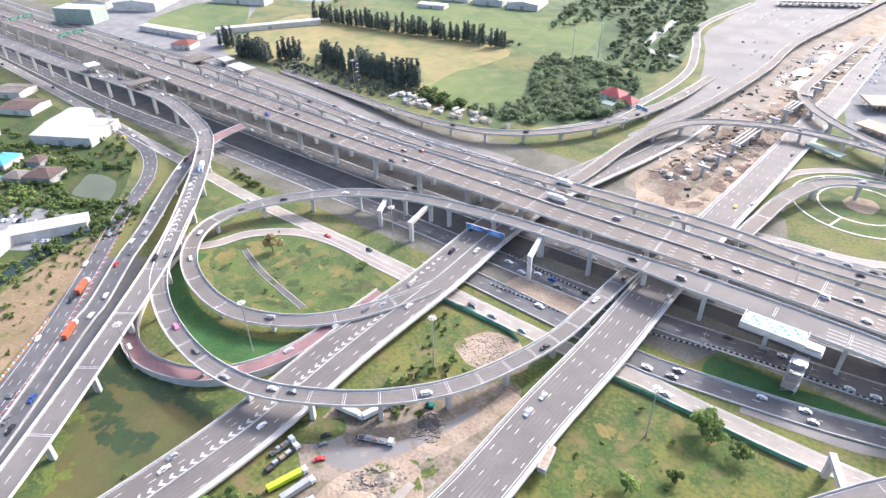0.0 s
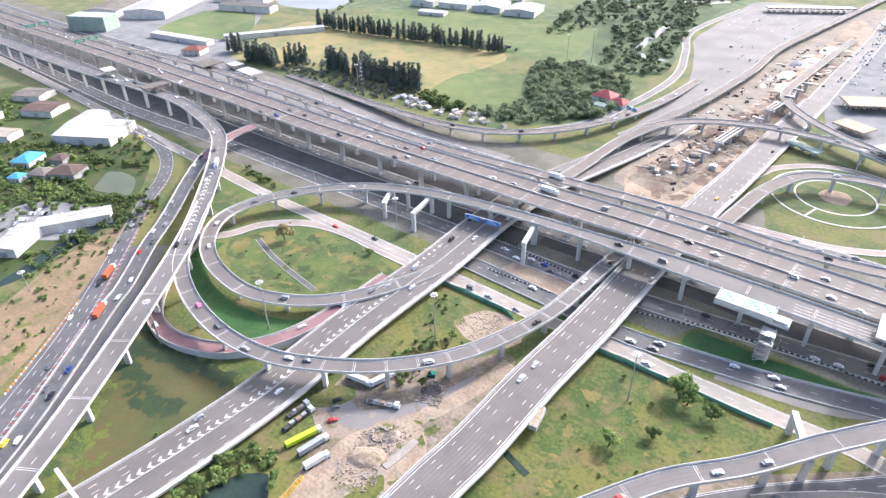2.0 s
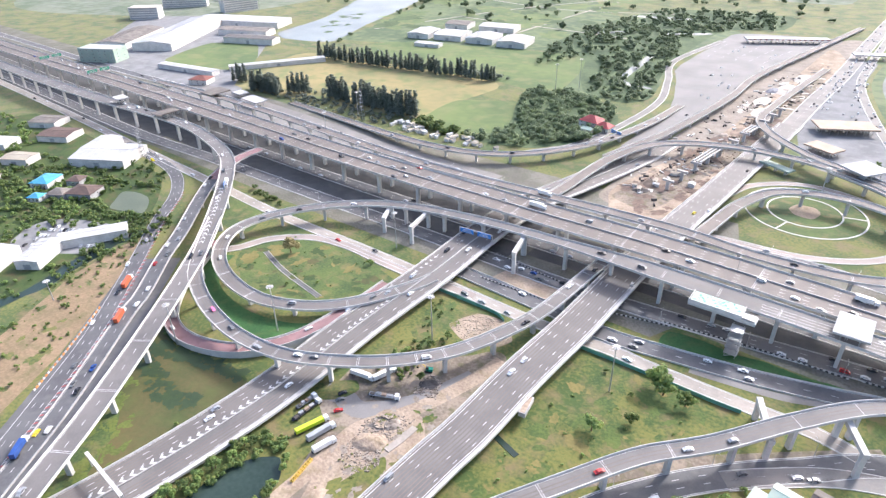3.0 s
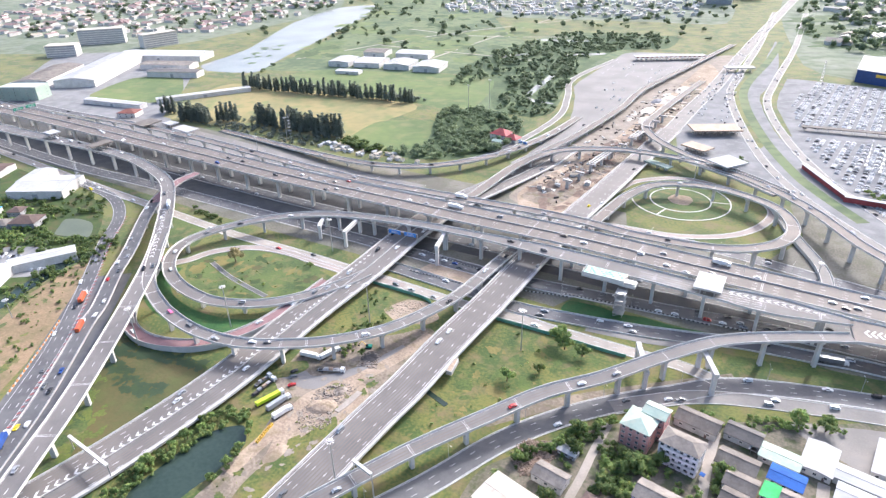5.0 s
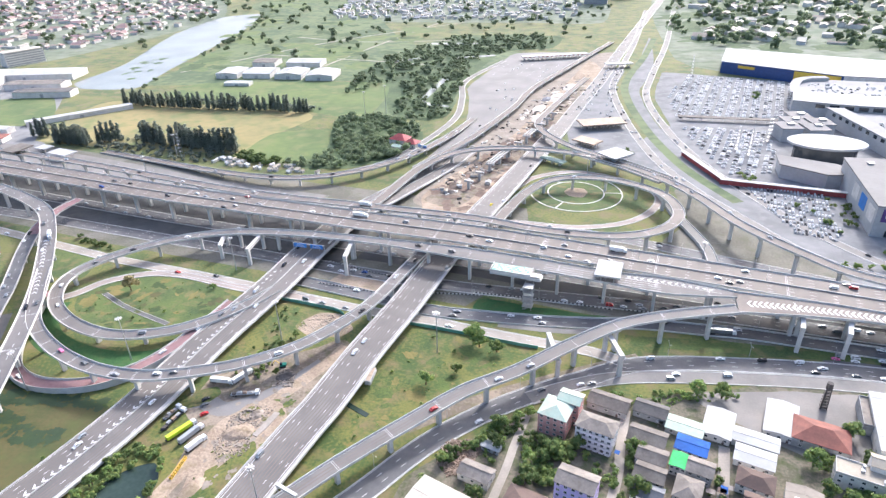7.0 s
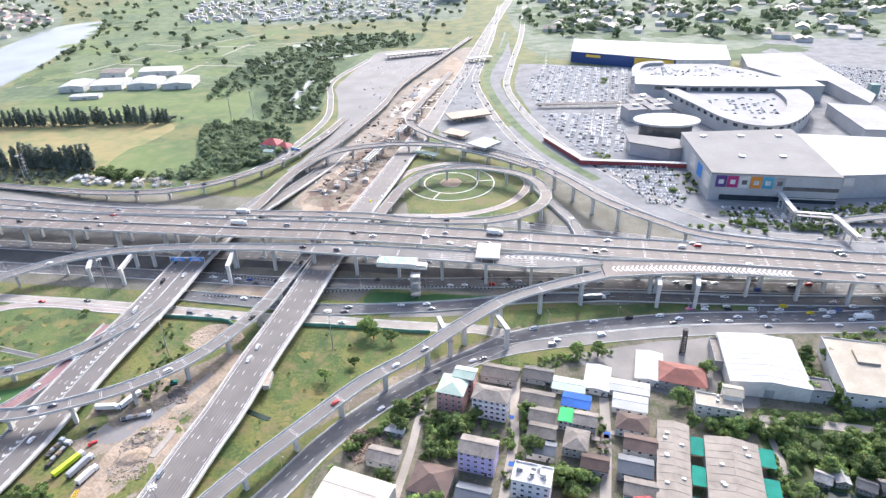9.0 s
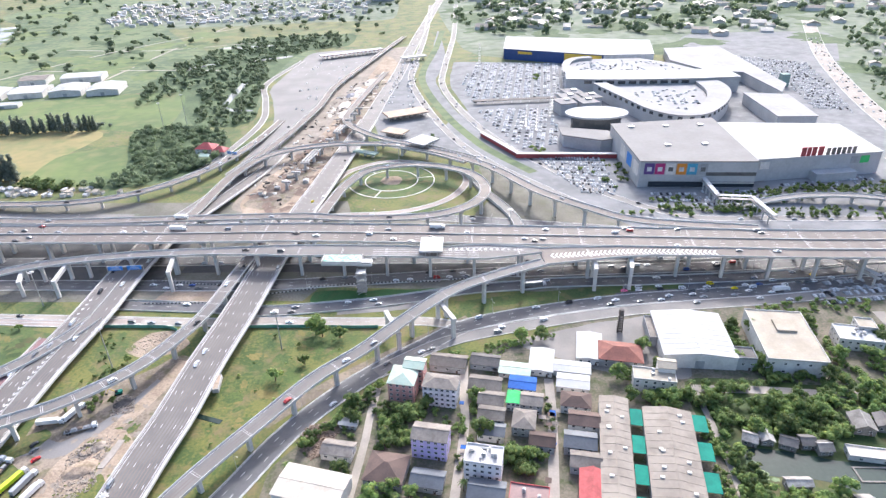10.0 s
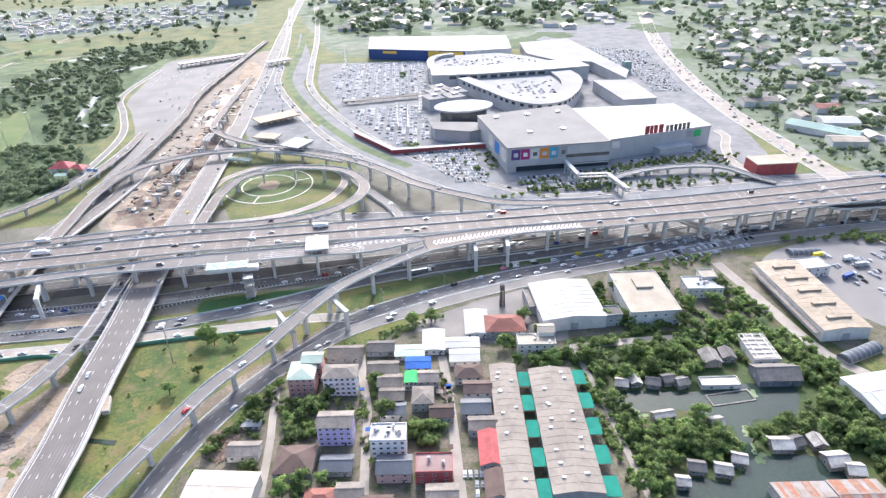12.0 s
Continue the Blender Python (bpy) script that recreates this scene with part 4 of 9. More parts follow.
patch("water", [(-300, 878), (-262, 886), (-204, 894), (-202, 882), (-250, 868), (-296, 866)], 0.09, PALE_WATER, "pale flooded pond in scrub")
patch("water", [(-210, 756), (-176, 776), (-150, 790), (-146, 780), (-172, 760), (-204, 748)], 0.09, PALE_WATER, "narrow pale pond beside scrub")
patch("water", [(-312, 712), (-276, 738), (-268, 730), (-300, 702)], 0.09, PALE_WATER, "small pale pond in scrub")
patch("lawn", [(538, 112), (560, 114), (578, 92), (566, 78), (541, 84)], 0.12, LUSH, "bright green lawn beside a red shop")
patch("wood_floor", [(-222, 242), (-262, 363), (-204, 392), (-150, 352), (-128, 300), (-140, 246), (-182, 205), (-248, 198)], 0.09, WOOD_FLOOR, "dense leafy undergrowth beneath woodland")
patch("wood_floor", [(-200, 395), (-240, 470), (-300, 470), (-335, 600), (-325, 770), (-262, 965), (-60, 990), (-55, 870), (-135, 815), (-150, 600), (-142, 490), (-128, 410), (-150, 380)], 0.052, WOOD_FLOOR, "leafy undergrowth and scrub along a side road")
patch("plaza", [(430, -40), (520, -40), (520, -160), (430, -150), (402, -60)], 0.06, PLAZA, "pale concrete truck yard")
patch("paved_yard", [(140, -62), (180, -50), (236, -44), (232, -100), (206, -98), (190, -96), (150, -74)], 0.034, LIGHT_ROAD, "pale concrete yard among sheds")


def blotches(name, outline, count, lo, hi, z, material, label, seed, step=0.0015):
    """Uneven patches of bare or rank ground scattered over a stretch, each a little above the last."""
    rnd = random.Random(seed)
    xs, ys = [q[0] for q in outline], [q[1] for q in outline]
    s, done = Soup(), 0
    for _ in range(count * 6):
        if done >= count:
            break
        x, y, inside = rnd.uniform(min(xs), max(xs)), rnd.uniform(min(ys), max(ys)), False
        for (x0, y0), (x1, y1) in zip(outline, outline[1:] + outline[:1]):
            if (y0 > y) != (y1 > y) and x < (x1 - x0) * (y - y0) / (y1 - y0) + x0:
                inside = not inside
        if not inside:
            continue
        done += 1
        r, turn, flat = rnd.uniform(lo, hi), rnd.uniform(0, math.pi), rnd.uniform(0.35, 0.9)
        ring = []
        for k in range(26):
            a = k / 26 * math.tau
            w = r * (1 + 0.65 * noise.noise(Vector((2.2 * math.cos(a), 2.2 * math.sin(a), x + y))) + 0.3 * noise.noise(Vector((6 * math.cos(a), 6 * math.sin(a), x))))
            u, v = w * math.cos(a), w * flat * math.sin(a)
            ring.append((x + u * math.cos(turn) - v * math.sin(turn), y + u * math.sin(turn) + v * math.cos(turn), z + step * done))
        s.add([(x, y, z + step * done)] + ring, [(0, k + 1, (k + 1) % 26 + 1) for k in range(26)])
    s.made(name, material, label=label, kind="stuff")


POOL_AREA = [(-246, -146), (-226, -154), (-198, -150), (-164, -146), (-164, -154), (-196, -158), (-216, -164), (-206, -168), (-186, -176), (-174, -170), (-168, -172), (-172, -182), (-188, -186), (-214, -176), (-232, -164)]
RUSH_AREA = [(-226, -186), (-206, -180), (-188, -196), (-170, -212), (-156, -226), (-160, -246), (-176, -256), (-194, -238), (-208, -214)]
blotches("rushes", RUSH_AREA, 150, 0.8, 3.0, 0.09, RUSHES, "bright green rushes in uneven clumps", 18, 0.0008)
blotches("algae_water", POOL_AREA, 240, 1.2, 3.2, 0.10, ALGAE, "dark standing water in uneven pools", 5, 0.0008)
FIELD_AREA = [(-18, -44), (44, -46), (34, -72), (4, -112), (-24, -156), (-36, -176), (-30, -110), (-23, -62)]
blotches("rank_grass", FIELD_AREA, 34, 2, 7, 0.06, LUSH, "darker rank grass in uneven patches", 6)
blotches("worn_grass", FIELD_AREA, 26, 1.0, 4.0, 0.12, DRY_GRASS, "tan worn ground in the rough field", 7)
blotches("rank_grass", [(-116, -40), (-78, -42), (-70, -58), (-84, -80), (-106, -98), (-114, -86)], 22, 1.5, 5, 0.075, LUSH, "dark rank grass between bridges", 8)
blotches("worn_grass", [(-250, -36), (-215, -30), (-178, -33), (-156, -44), (-158, -62), (-176, -80), (-204, -90), (-238, -84), (-258, -64)], 30, 1.5, 6, 0.06, DRY_GRASS, "yellowish worn grass inside the ramp loop", 9)
blotches("rank_grass", [(-250, -36), (-215, -30), (-178, -33), (-156, -44), (-158, -62), (-176, -80), (-204, -90), (-238, -84), (-258, -64)], 26, 1.5, 6, 0.108, WET, "darker rank grass inside the ramp loop", 10)
for ring, n, seed in (([(270, -219), (276, -206), (282, -200), (280, -194), (274, -204), (266, -216)], 16, 31), ([(284, -200), (290, -193), (286, -192), (280, -204), (280, -214), (284, -212)], 14, 32), ([(305, -172), (309, -170), (308, -176), (304, -176)], 5, 33), ([(236, -158), (240, -168), (244, -174), (240, -174), (234, -164)], 10, 34)):
    blotches("lily_pads", ring, n, 0.8, 2.6, 0.12, LILY, "pale green lily pads on the pond", seed, 0.002)
blotches("weedy_ground", [(-94, -128), (-66, -112), (-60, -150), (-66, -196), (-80, -240), (-98, -256), (-94, -206), (-80, -170)], 40, 1.0, 4.0, 0.112, GRASS, "weedy patches in the trampled yard", 11)
blotches("worn_earth", [(-112, -132), (-90, -128), (-68, -96), (-62, -120), (-64, -170), (-84, -230), (-96, -230), (-90, -170)], 40, 0.8, 3.5, 0.175, DUSTY, "pale and brown worn earth in the yard", 12)
FAR_FIELDS = [(-640, 560), (-340, 620), (-330, 1000), (-420, 1120), (-760, 1120), (-900, 1700), (-1000, 1400), (-790, 1040), (-720, 800)]
blotches("reed_bed", [(-745, 700), (-700, 560), (-690, 500), (-730, 520), (-770, 640)], 14, 3, 10, 0.2, WOOD_FLOOR, "dark reed beds in the pale river", 27, 0.004)
blotches("far_meadow", FAR_FIELDS, 36, 14, 50, 0.11, MEADOW, "pale meadow among wet fields", 21, 0.004)
blotches("far_thicket", FAR_FIELDS, 40, 8, 30, 0.28, WOOD_FLOOR, "dark green thicket among wet fields", 22, 0.004)
RIGHT_SUBURB = [(620, 230), (760, 690), (1000, 1050), (1900, 1250), (2200, 320), (1100, -30), (660, 40)]
blotches("far_thicket", RIGHT_SUBURB, 90, 14, 60, 0.10, WOOD_FLOOR, "dark green groves among distant yards", 23, 0.004)
blotches("far_meadow", RIGHT_SUBURB, 30, 14, 46, 0.50, MEADOW, "open meadow among distant yards", 24, 0.004)
blotches("far_thicket", [(170, 820), (210, 1950), (1450, 2300), (1700, 1300), (800, 780), (430, 740)], 70, 20, 80, 0.10, WOOD_FLOOR, "dark green groves on the horizon", 25, 0.004)
blotches("paved_lot", [(640, 100), (640, 260), (760, 520), (960, 560), (900, 200), (760, 60)], 26, 10, 30, 0.66, PARKING, "pale paved lots beyond the busy road", 26, 0.004)
SITE_AREA = [(-80, 150), (-58, 243), (-34, 325), (0, 590), (30, 690), (36, 600), (10, 420), (-4, 300), (-22, 170), (-40, 130), (-70, 130)]
blotches("churned_earth", SITE_AREA, 60, 2, 8, 0.09, CHURNED, "brown churned earth on the building site", 14)
blotches("churned_earth", [(-80, 150), (-58, 243), (-40, 300), (-14, 290), (-24, 180), (-42, 135), (-70, 132)], 40, 2, 7, 0.30, CHURNED, "brown debris field below the far flyover", 17)
blotches("site_mud", SITE_AREA, 36, 1.5, 6, 0.19, DARK_DEBRIS, "dark mud and scrap on the building site", 15)
blotches("site_sand", [(-40, 380), (-20, 520), (12, 640), (30, 640), (14, 480), (-6, 380)], 24, 3, 9, 0.25, PALE_SAND, "pale spilt sand on the building site", 16)
blotches("rank_grass", [(-290, -226), (-332, -150), (-338, -104), (-320, -108), (-276, -176), (-254, -222)], 14, 1.5, 5, 0.075, GRASS, "green rank grass on the dry bank", 13)
patch("garden", [(226, -104), (300, -112), (372, -112), (384, -180), (380, -270), (300, -290), (222, -270), (224, -180)], 0.036, WET, "dark green undergrowth round the pond")
patch("village_ground", [(48, -108), (70, -92), (120, -70), (180, -45), (240, -35), (370, -30), (420, -60), (420, -165), (340, -140), (235, -110), (226, -150), (222, -225), (130, -300), (20, -260), (8, -160), (30, -128)], 0.03, YARD, "dusty lanes and yards among houses")
ribbon(glide([(127, 992, 0), (109, 812, 0), (85, 635, 0), (89, 531, 0), (114, 399, 0), (142, 304, 0), (162, 258, 0), (192, 205, 0)], 8), -5.5, 5.5, 0.14).made("verge", SCRUB, label="narrow green strip along a canal", kind="structure")
patch("verge_base", [(125, 720), (104, 575), (124, 435), (152, 310), (178, 240), (196, 200), (186, 185), (160, 235), (132, 308), (103, 432), (84, 575), (98, 720), (118, 1000)], 0.09, PARKING, "paved margin beside a green strip")
patch("paved_yard", [(100, 320), (150, 240), (196, 160), (236, 96), (300, 62), (420, 52), (560, 44), (575, 120), (420, 110), (280, 130), (236, 180), (180, 300), (140, 420)], 0.04, PARKING, "pale paved grounds between ramps and mall")
patch("garden", [(10, 196), (22, 228), (52, 242), (82, 230), (96, 196), (86, 165), (54, 152), (22, 164)], 0.07, LUSH, "round lawn inside the loop")
patch("garden", [(34, 170), (72, 170), (92, 196), (74, 224), (34, 224), (14, 196)], 0.085, LUSH, "lush grass within the garden ring")
patch("lawn", [(-252, -34), (-215, -26), (-178, -30), (-150, -40), (-152, -62), (-172, -82), (-202, -94), (-238, -88), (-262, -66), (-264, -48)], 0.05, LUSH, "lush lawn inside the ramp loop")
patch("plaza", [(40, 300), (90, 270), (150, 220), (186, 178), (120, 320), (92, 440), (70, 570), (80, 700), (50, 700), (40, 560), (20, 430)], 0.045, PARKING, "pale paved approach beside the green strip")
garden = thing("garden_ring", "pale concrete rings and spokes in a round lawn", "garden ring", kind="structure")
for rad in (25.3, 41.3):
    ring = [(53 + rad * math.cos(k / 24 * math.tau), 196 + rad * math.sin(k / 24 * math.tau)) for k in range(25)]
    slab(glide(ring, 3), -0.6, 0.6, 0, 0.25).made("ring", PALE, garden)
for k in range(3):
    a = radians(-110 + 120 * k)
    slab(glide([(53 + 25.8 * math.cos(a), 196 + 25.8 * math.sin(a)), (53 + 40.8 * math.cos(a), 196 + 40.8 * math.sin(a))], 3), -0.6, 0.6, 0, 0.22).made("spoke", PALE, garden)
sheet("flower_bed", [(53 + 11 * math.cos(k), 196 + 11 * math.sin(k)) for k in (0, 1.05, 2.1, 3.15, 4.2, 5.25)], 0.12, SOIL, "reddish bed in the lawn's middle")
slab(glide([(-248, -56), (-220, -67), (-180, -77)], 3), -1.3, 1.3, 0, 0.12).made("drain", ASPHALT, label="dark drain with concrete lips across the grass", kind="structure")
for o in (-1.7, 1.7):
    slab(glide([(-248, -56), (-220, -67), (-180, -77)], 3), o - 0.16, o + 0.16, 0, 0.3).made("drain_lip", CONCRETE, label="pale concrete lip of the lawn drain", kind="structure")
slab(glide([(-46, -113), (-36, -117), (-23, -122)], 3), -1.5, 1.5, 0, 0.2).made("drain", WATER, label="dark wet ditch under the bridge", kind="structure")
for pts in ([(-122, -33), (-100, -34.5), (-81, -36), (-73, -40)], [(-28, -39), (10, -41), (39, -43.5), (54, -44)]):
    slab(glide(pts, 4), -0.08, 0.08, 0, 2.2).made("site_fence", FENCE_GREEN, label="green sheet fence along the road", category="fence")

# concrete strip and hatched verge along the left road
hatch = Soup()
for q, r, d in along(K1L, 60, 5.0, 150):
    c = q + r * 5.6 + Vector((0, 0, 0.24))
    hatch.quad(c - r * 0.9 - d * 0.9, c + r * 0.9 - d * 0.1, c + r * 0.9 + d * 0.4, c - r * 0.9 - d * 0.4)
hatch.made("hatch_marking", WHITE_PAINT, K1, kind="stuff")
red_hatch = Soup()
for q, r, d in along(K1L, 62.5, 5.0, 150):
    c = q + r * 5.6 + Vector((0, 0, 0.24))
    red_hatch.quad(c - r * 0.9 - d * 0.9, c + r * 0.9 - d * 0.1, c + r * 0.9 + d * 0.9, c - r * 0.9 + d * 0.1)
red_hatch.made("hatch_marking", RED_ROOF, K1, kind="stuff")
row = thing("kerb_row", "row of orange and white barrier blocks beside the road", "barrier", "barrier blocks", kind="structure")
for colour, off in ((PALE, 0), (ORANGE, 1)):
    s = Soup()
    for k, (q, r, d) in enumerate(along(glide([(-245, -214), (-257, -195), (-270, -175), (-285, -153)], 4), 1, 2.1, 1)):
        if k % 2 == off:
            s.box(q.x, q.y, 0.1, 1.5, 0.6, 0.85, math.atan2(d.y, d.x), 0.8)
    s.made("block", colour, row, kind="stuff")


# chevrons on the wide merges
def chevrons(line, start, end, offset, count, widths, owner, up=0.07):
    s = Soup()
    w0, w1 = widths if isinstance(widths, tuple) else (widths, widths)
    done = 0
    total = sum((b[0] - a[0]).length for a, b in zip(line, line[1:]))
    for q, r, d in along(line, start * total, (end - start) * total / count, (1 - end) * total):
        c = q + r * offset + Vector((0, 0, up))
        width = w0 + (w1 - w0) * done / count
        done += 1
        for sg in (-1, 1):
            s.quad(c - d * 0.9 + d * 0.0, c + d * 0.5, c + r * sg * width + d * 2.6, c + r * sg * width + d * 1.2)
    s.made("chevron_marking", WHITE_PAINT, owner, kind="stuff")


chevrons(GA, 0.12, 0.47, -2.4, 52, (2.4, 0.7), cross_a)
chevrons(DR, 0.66, 0.74, 1.5, 16, 1.4, left_ramp)
chevrons(MD, 0.012, 0.22, 0.5, 36, 3.3, merge_deck, 0.07)
GORE = glide([(100, 19, 20), (118, 18, 20), (136, 16.6, 20), (158, 14.4, 20)], 4)
chevrons(GORE, 0.03, 0.95, 0, 13, (1.7, 0.9), near_ramp, 0.075)
edge = Soup()
for o in (-2.3, 2.3):
    ribbon(GORE, o - 0.1, o + 0.1, 0.07, edge)
edge.made("gore_line", WHITE_PAINT, near_ramp)
stripes = Soup()
for k in range(5):
    dashes(glide([(50, 22 - 2.6 * k, 20), (84, 19.4 - 2.6 * k, 20)], 6), 0, stripes, dash=8, gap=9, width=0.14)
    dashes(glide([(98, 17 - 2.7 * k, 20), (128, 15.4 - 2.4 * k, 20)], 6), 0, stripes, dash=8, gap=9, width=0.14)
stripes.made("lane_marking", WHITE_PAINT, near_ramp, kind="stuff")
chevrons(GA, 0.49, 0.53, -9.5, 5, 1.1, cross_a)


# ---------- masts, lamps, gantries ----------
def tube(s, a, b, r0, r1, sides=8):
    a, b = Vector(a), Vector(b)
    d = (b - a).normalized()
    u = d.orthogonal().normalized()
    v = d.cross(u)
    vs = [p + (u * math.cos(k / sides * math.tau) + v * math.sin(k / sides * math.tau)) * r for p, r in ((a, r0), (b, r1)) for k in range(sides)]
    fs = [(k, (k + 1) % sides, sides + (k + 1) % sides, sides + k) for k in range(sides)] + [tuple(range(sides - 1, -1, -1)), tuple(range(sides, 2 * sides))]
    s.add(vs, fs)


def high_mast(x, y, h):
    t = thing("high_mast", "tall grey lighting mast with a ring of floodlights", "street lamp", "high masts", at=pose(x, y, 0))
    s = Soup()
    tube(s, (0, 0, -0.2), (0, 0, h), 0.42, 0.2)
    s.made("pole", STEEL, t)
    s = Soup()
    tube(s, (0, 0, h - 0.5), (0, 0, h + 0.2), 0.9, 0.9)
    s.made("ring", STEEL, t)
    for k in range(8):
        a = k / 8 * math.tau
        s = Soup()
        s.box(1.5 * math.cos(a), 1.5 * math.sin(a), h - 0.5, 1.1, 0.6, 0.35, a)
        s.made("floodlight", WHITE_WALL, t)


for x, y, h in ((-98, -76, 30), (-177, -114, 30), (-215, -152, 27), (-3, -62, 28), (-46, -190, 28), (-175, -5, 27), (-337, -190, 16), (-316, -165, 14), (60, 225, 26), (-210, 402, 36), (-234, 389, 30), (-375, 196, 26), (150, 60, 30), (-455, 110, 26), (-360, 130, 26)):
    high_mast(x, y, h)


def lamp_post(at):
    t = thing("street_lamp", "slim grey street lamp with two arms", "street lamp", "deck lamps", at=at)
    s = Soup()
    tube(s, (0, 0, -0.1), (0, 0, 9), 0.13, 0.08, 6)
    s.made("pole", STEEL, t)
    for sg in (-1, 1):
        s = Soup()
        tube(s, (0, 0, 8.8), (0, sg * 1.9, 9.3), 0.06, 0.05, 5)
        s.made("arm", STEEL, t)
        s = Soup()
        s.box(0, sg * 2.2, 9.2, 0.35, 0.9, 0.16)
        s.made("lamp_head", WHITE_WALL, t)
    return t


lamp = None
for line, start, gap, off, up in ((R2L, 1250, 45, 7.6, 0.2), (R5L, 150, 45, -6.6, 0.2), (EX, 1560, 78, 0, 0.9), (R4L, 1000, 50, 7, 0.2)):
    for q, r, d in along(line, start, gap, 900 if line is not R5L else 500):
        m = Matrix.Translation(q + r * off + Vector((0, 0, up))) @ Matrix.Rotation(math.atan2(d.y, d.x), 4, "Z")
        lamp = lamp_post(m) if lamp is None else copy_thing(lamp, m)


def gantry(x, y, z, w, h, angle, panel, label):
    t = thing("sign_gantry", label, "sign gantry", at=pose(x, y, z, 0, 0, angle))
    for sg in (-1, 1):
        s = Soup()
        tube(s, (sg * w / 2, 0, -0.2), (sg * w / 2, 0, h), 0.3, 0.25)
        s.made("post", STEEL, t)
    s = Soup()
    s.box(0, 0, h - 0.9, w, 0.7, 0.9)
    s.made("beam", STEEL, t)
    for k in (-0.26, 0.26):
        s = Soup()
        s.box(k * w, -0.55, h - 3.0, w * 0.4, 0.25, 3.2)
        p = s.made("sign_panel", panel, t)
        s = Soup()
        for j in range(3):
            s.box(k * w, -0.71, h - 2.4 + j * 0.8, w * (0.3 - 0.05 * j), 0.04, 0.28)
        s.made("lettering_bar", WHITE_PAINT, p)


gantry(-128, 22, 7.0, 25, 6.8, 2, BLUE_SIGN, "blue road sign gantry over the bridge")
gantry(-318, -26, 17.4, 11, 6, -48, BLUE_SIGN, "blue road sign gantry over the ramp")
gantry(-117.5, 268, 0.1, 13, 8.5, -25, BLUE_SIGN, "blue road sign gantry at the toll plaza")
gantry(-820, 117, 20, 29, 8, 86, GREEN_SIGN, "green road sign gantry over the expressway")
gantry(-700, 109, 20, 29, 8, 86, GREEN_SIGN, "green road sign gantry over the expressway")


def bent(x0, y0, x1, y1, z, label):
    """A portal bent: two legs and a heavy crossbeam."""
    t = thing("portal_frame", label, "portal frame", kind="structure")
    a, b = Vector((x0, y0, 0)), Vector((x1, y1, 0))
    ang = math.atan2(y1 - y0, x1 - x0)
    for p in (a, b):
        s = Soup()
        s.box(p.x, p.y, -0.3, 2.2, 2.2, z, ang)
        s.made("leg", PALE, t)
    s = Soup()
    c = (a + b) / 2
    s.box(c.x, c.y, z - 1.6, (b - a).length + 3.4, 2.6, 2.2, ang)
    s.made("crossbeam", PALE, t)


for g in ((-195, 8, -203, 28, 12), (-169, 5, -172, 30, 13.5), (60, -44, 68, -66, 11.5), (101, -57, 92, -36, 14.5), (223, -10, 228, 10, 17.6), (199, -10, 202, 8, 17.5), (-92, 8, -96, 32, 16)):
    bent(*g, "pale concrete portal frame carrying a ramp")
for ax, ay, bx, by, z, h, label in ((-176, -225, -143, -230, 1.6, 7.4, "pale steel gantry beam spanning the wide bridge"), (-38.5, -185, -27, -188.5, 10.2, 5.0, "short pale gantry beam over the curved ramp")):
    t = thing("sign_gantry", label, "sign gantry", kind="structure")
    g = math.atan2(by - ay, bx - ax)
    span = math.hypot(bx - ax, by - ay)
    for x, y in ((ax, ay), (bx, by)):
        s = Soup(); tube(s, (x, y, -0.2), (x, y, z + h), 0.32, 0.28); s.made("post", STEEL, t)
    for o in (-0.6, 0.6):
        s = Soup(); s.box((ax + bx) / 2 - o * math.sin(g), (ay + by) / 2 + o * math.cos(g), z + h - 1.1, span, 0.3, 1.1, g); s.made("beam", PALE, t)
    s = Soup(); s.box((ax + bx) / 2, (ay + by) / 2, z + h, span, 1.5, 0.15, g); s.made("catwalk", PALE, t)
# ledge beside the bridge, and the work platforms on the flyover
t = thing("bridge_ledge", "boxed concrete ledge at the side of the bridge", "ledge", kind="structure")
s = Soup(); s.box(-30.6, -98, 4.2, 3.4, 12, 2.6, radians(-84 + 90)); s.made("ledge_box", CONCRETE, t)
s = Soup(); s.box(-30.6, -98, 6.75, 2.5, 11, 0.1, radians(6)); s.made("ledge_fill", SOIL, t)
t = thing("work_platform", "white and mint sheeted work platform beside the deck", "scaffold", at=pose(28, 7.5, 0, 0, 0, -4))
s = Soup(); s.box(0, 0, 19.4, 27, 11, 1.2); s.made("platform", PALE, t)
s = Soup(); s.box(0, -5.2, 20.6, 27, 0.3, 2.2); s.box(-13.3, 0, 20.6, 0.3, 10.6, 2.2); s.box(13.3, 0, 20.6, 0.3, 10.6, 2.2); s.made("side_sheet", WHITE_WALL, t)
s = Soup(); s.box(0, 0.2, 21.9, 25, 9.6, 0.25); s.made("cover_sheet", MINT_PATCH, t)
s = Soup()
for k in range(14):
    s.box(-11 + 1.7 * k, 0.4 + (k * 5 % 7 - 3) * 1.1, 22.15, 1.4, 0.9, 0.15, k * 1.3)
s.made("green_netting", FENCE_GREEN, t)
t = thing("work_platform", "small white sheeted platform box beside the deck", "scaffold", at=pose(43.5, 5.0, 0, 0, 0, -4))
s = Soup(); s.box(0, 0, 18.6, 10, 7, 1.5); s.made("platform", PALE, t)
s = Soup(); s.box(0, 0, 20.9, 9, 5, 0.25); s.made("cover_sheet", WHITE_WALL, t)
t = thing("scaffold_tower", "grey steel scaffold tower round a pier", "scaffold", at=pose(41, -2.5, 0, 0, 0, -4))
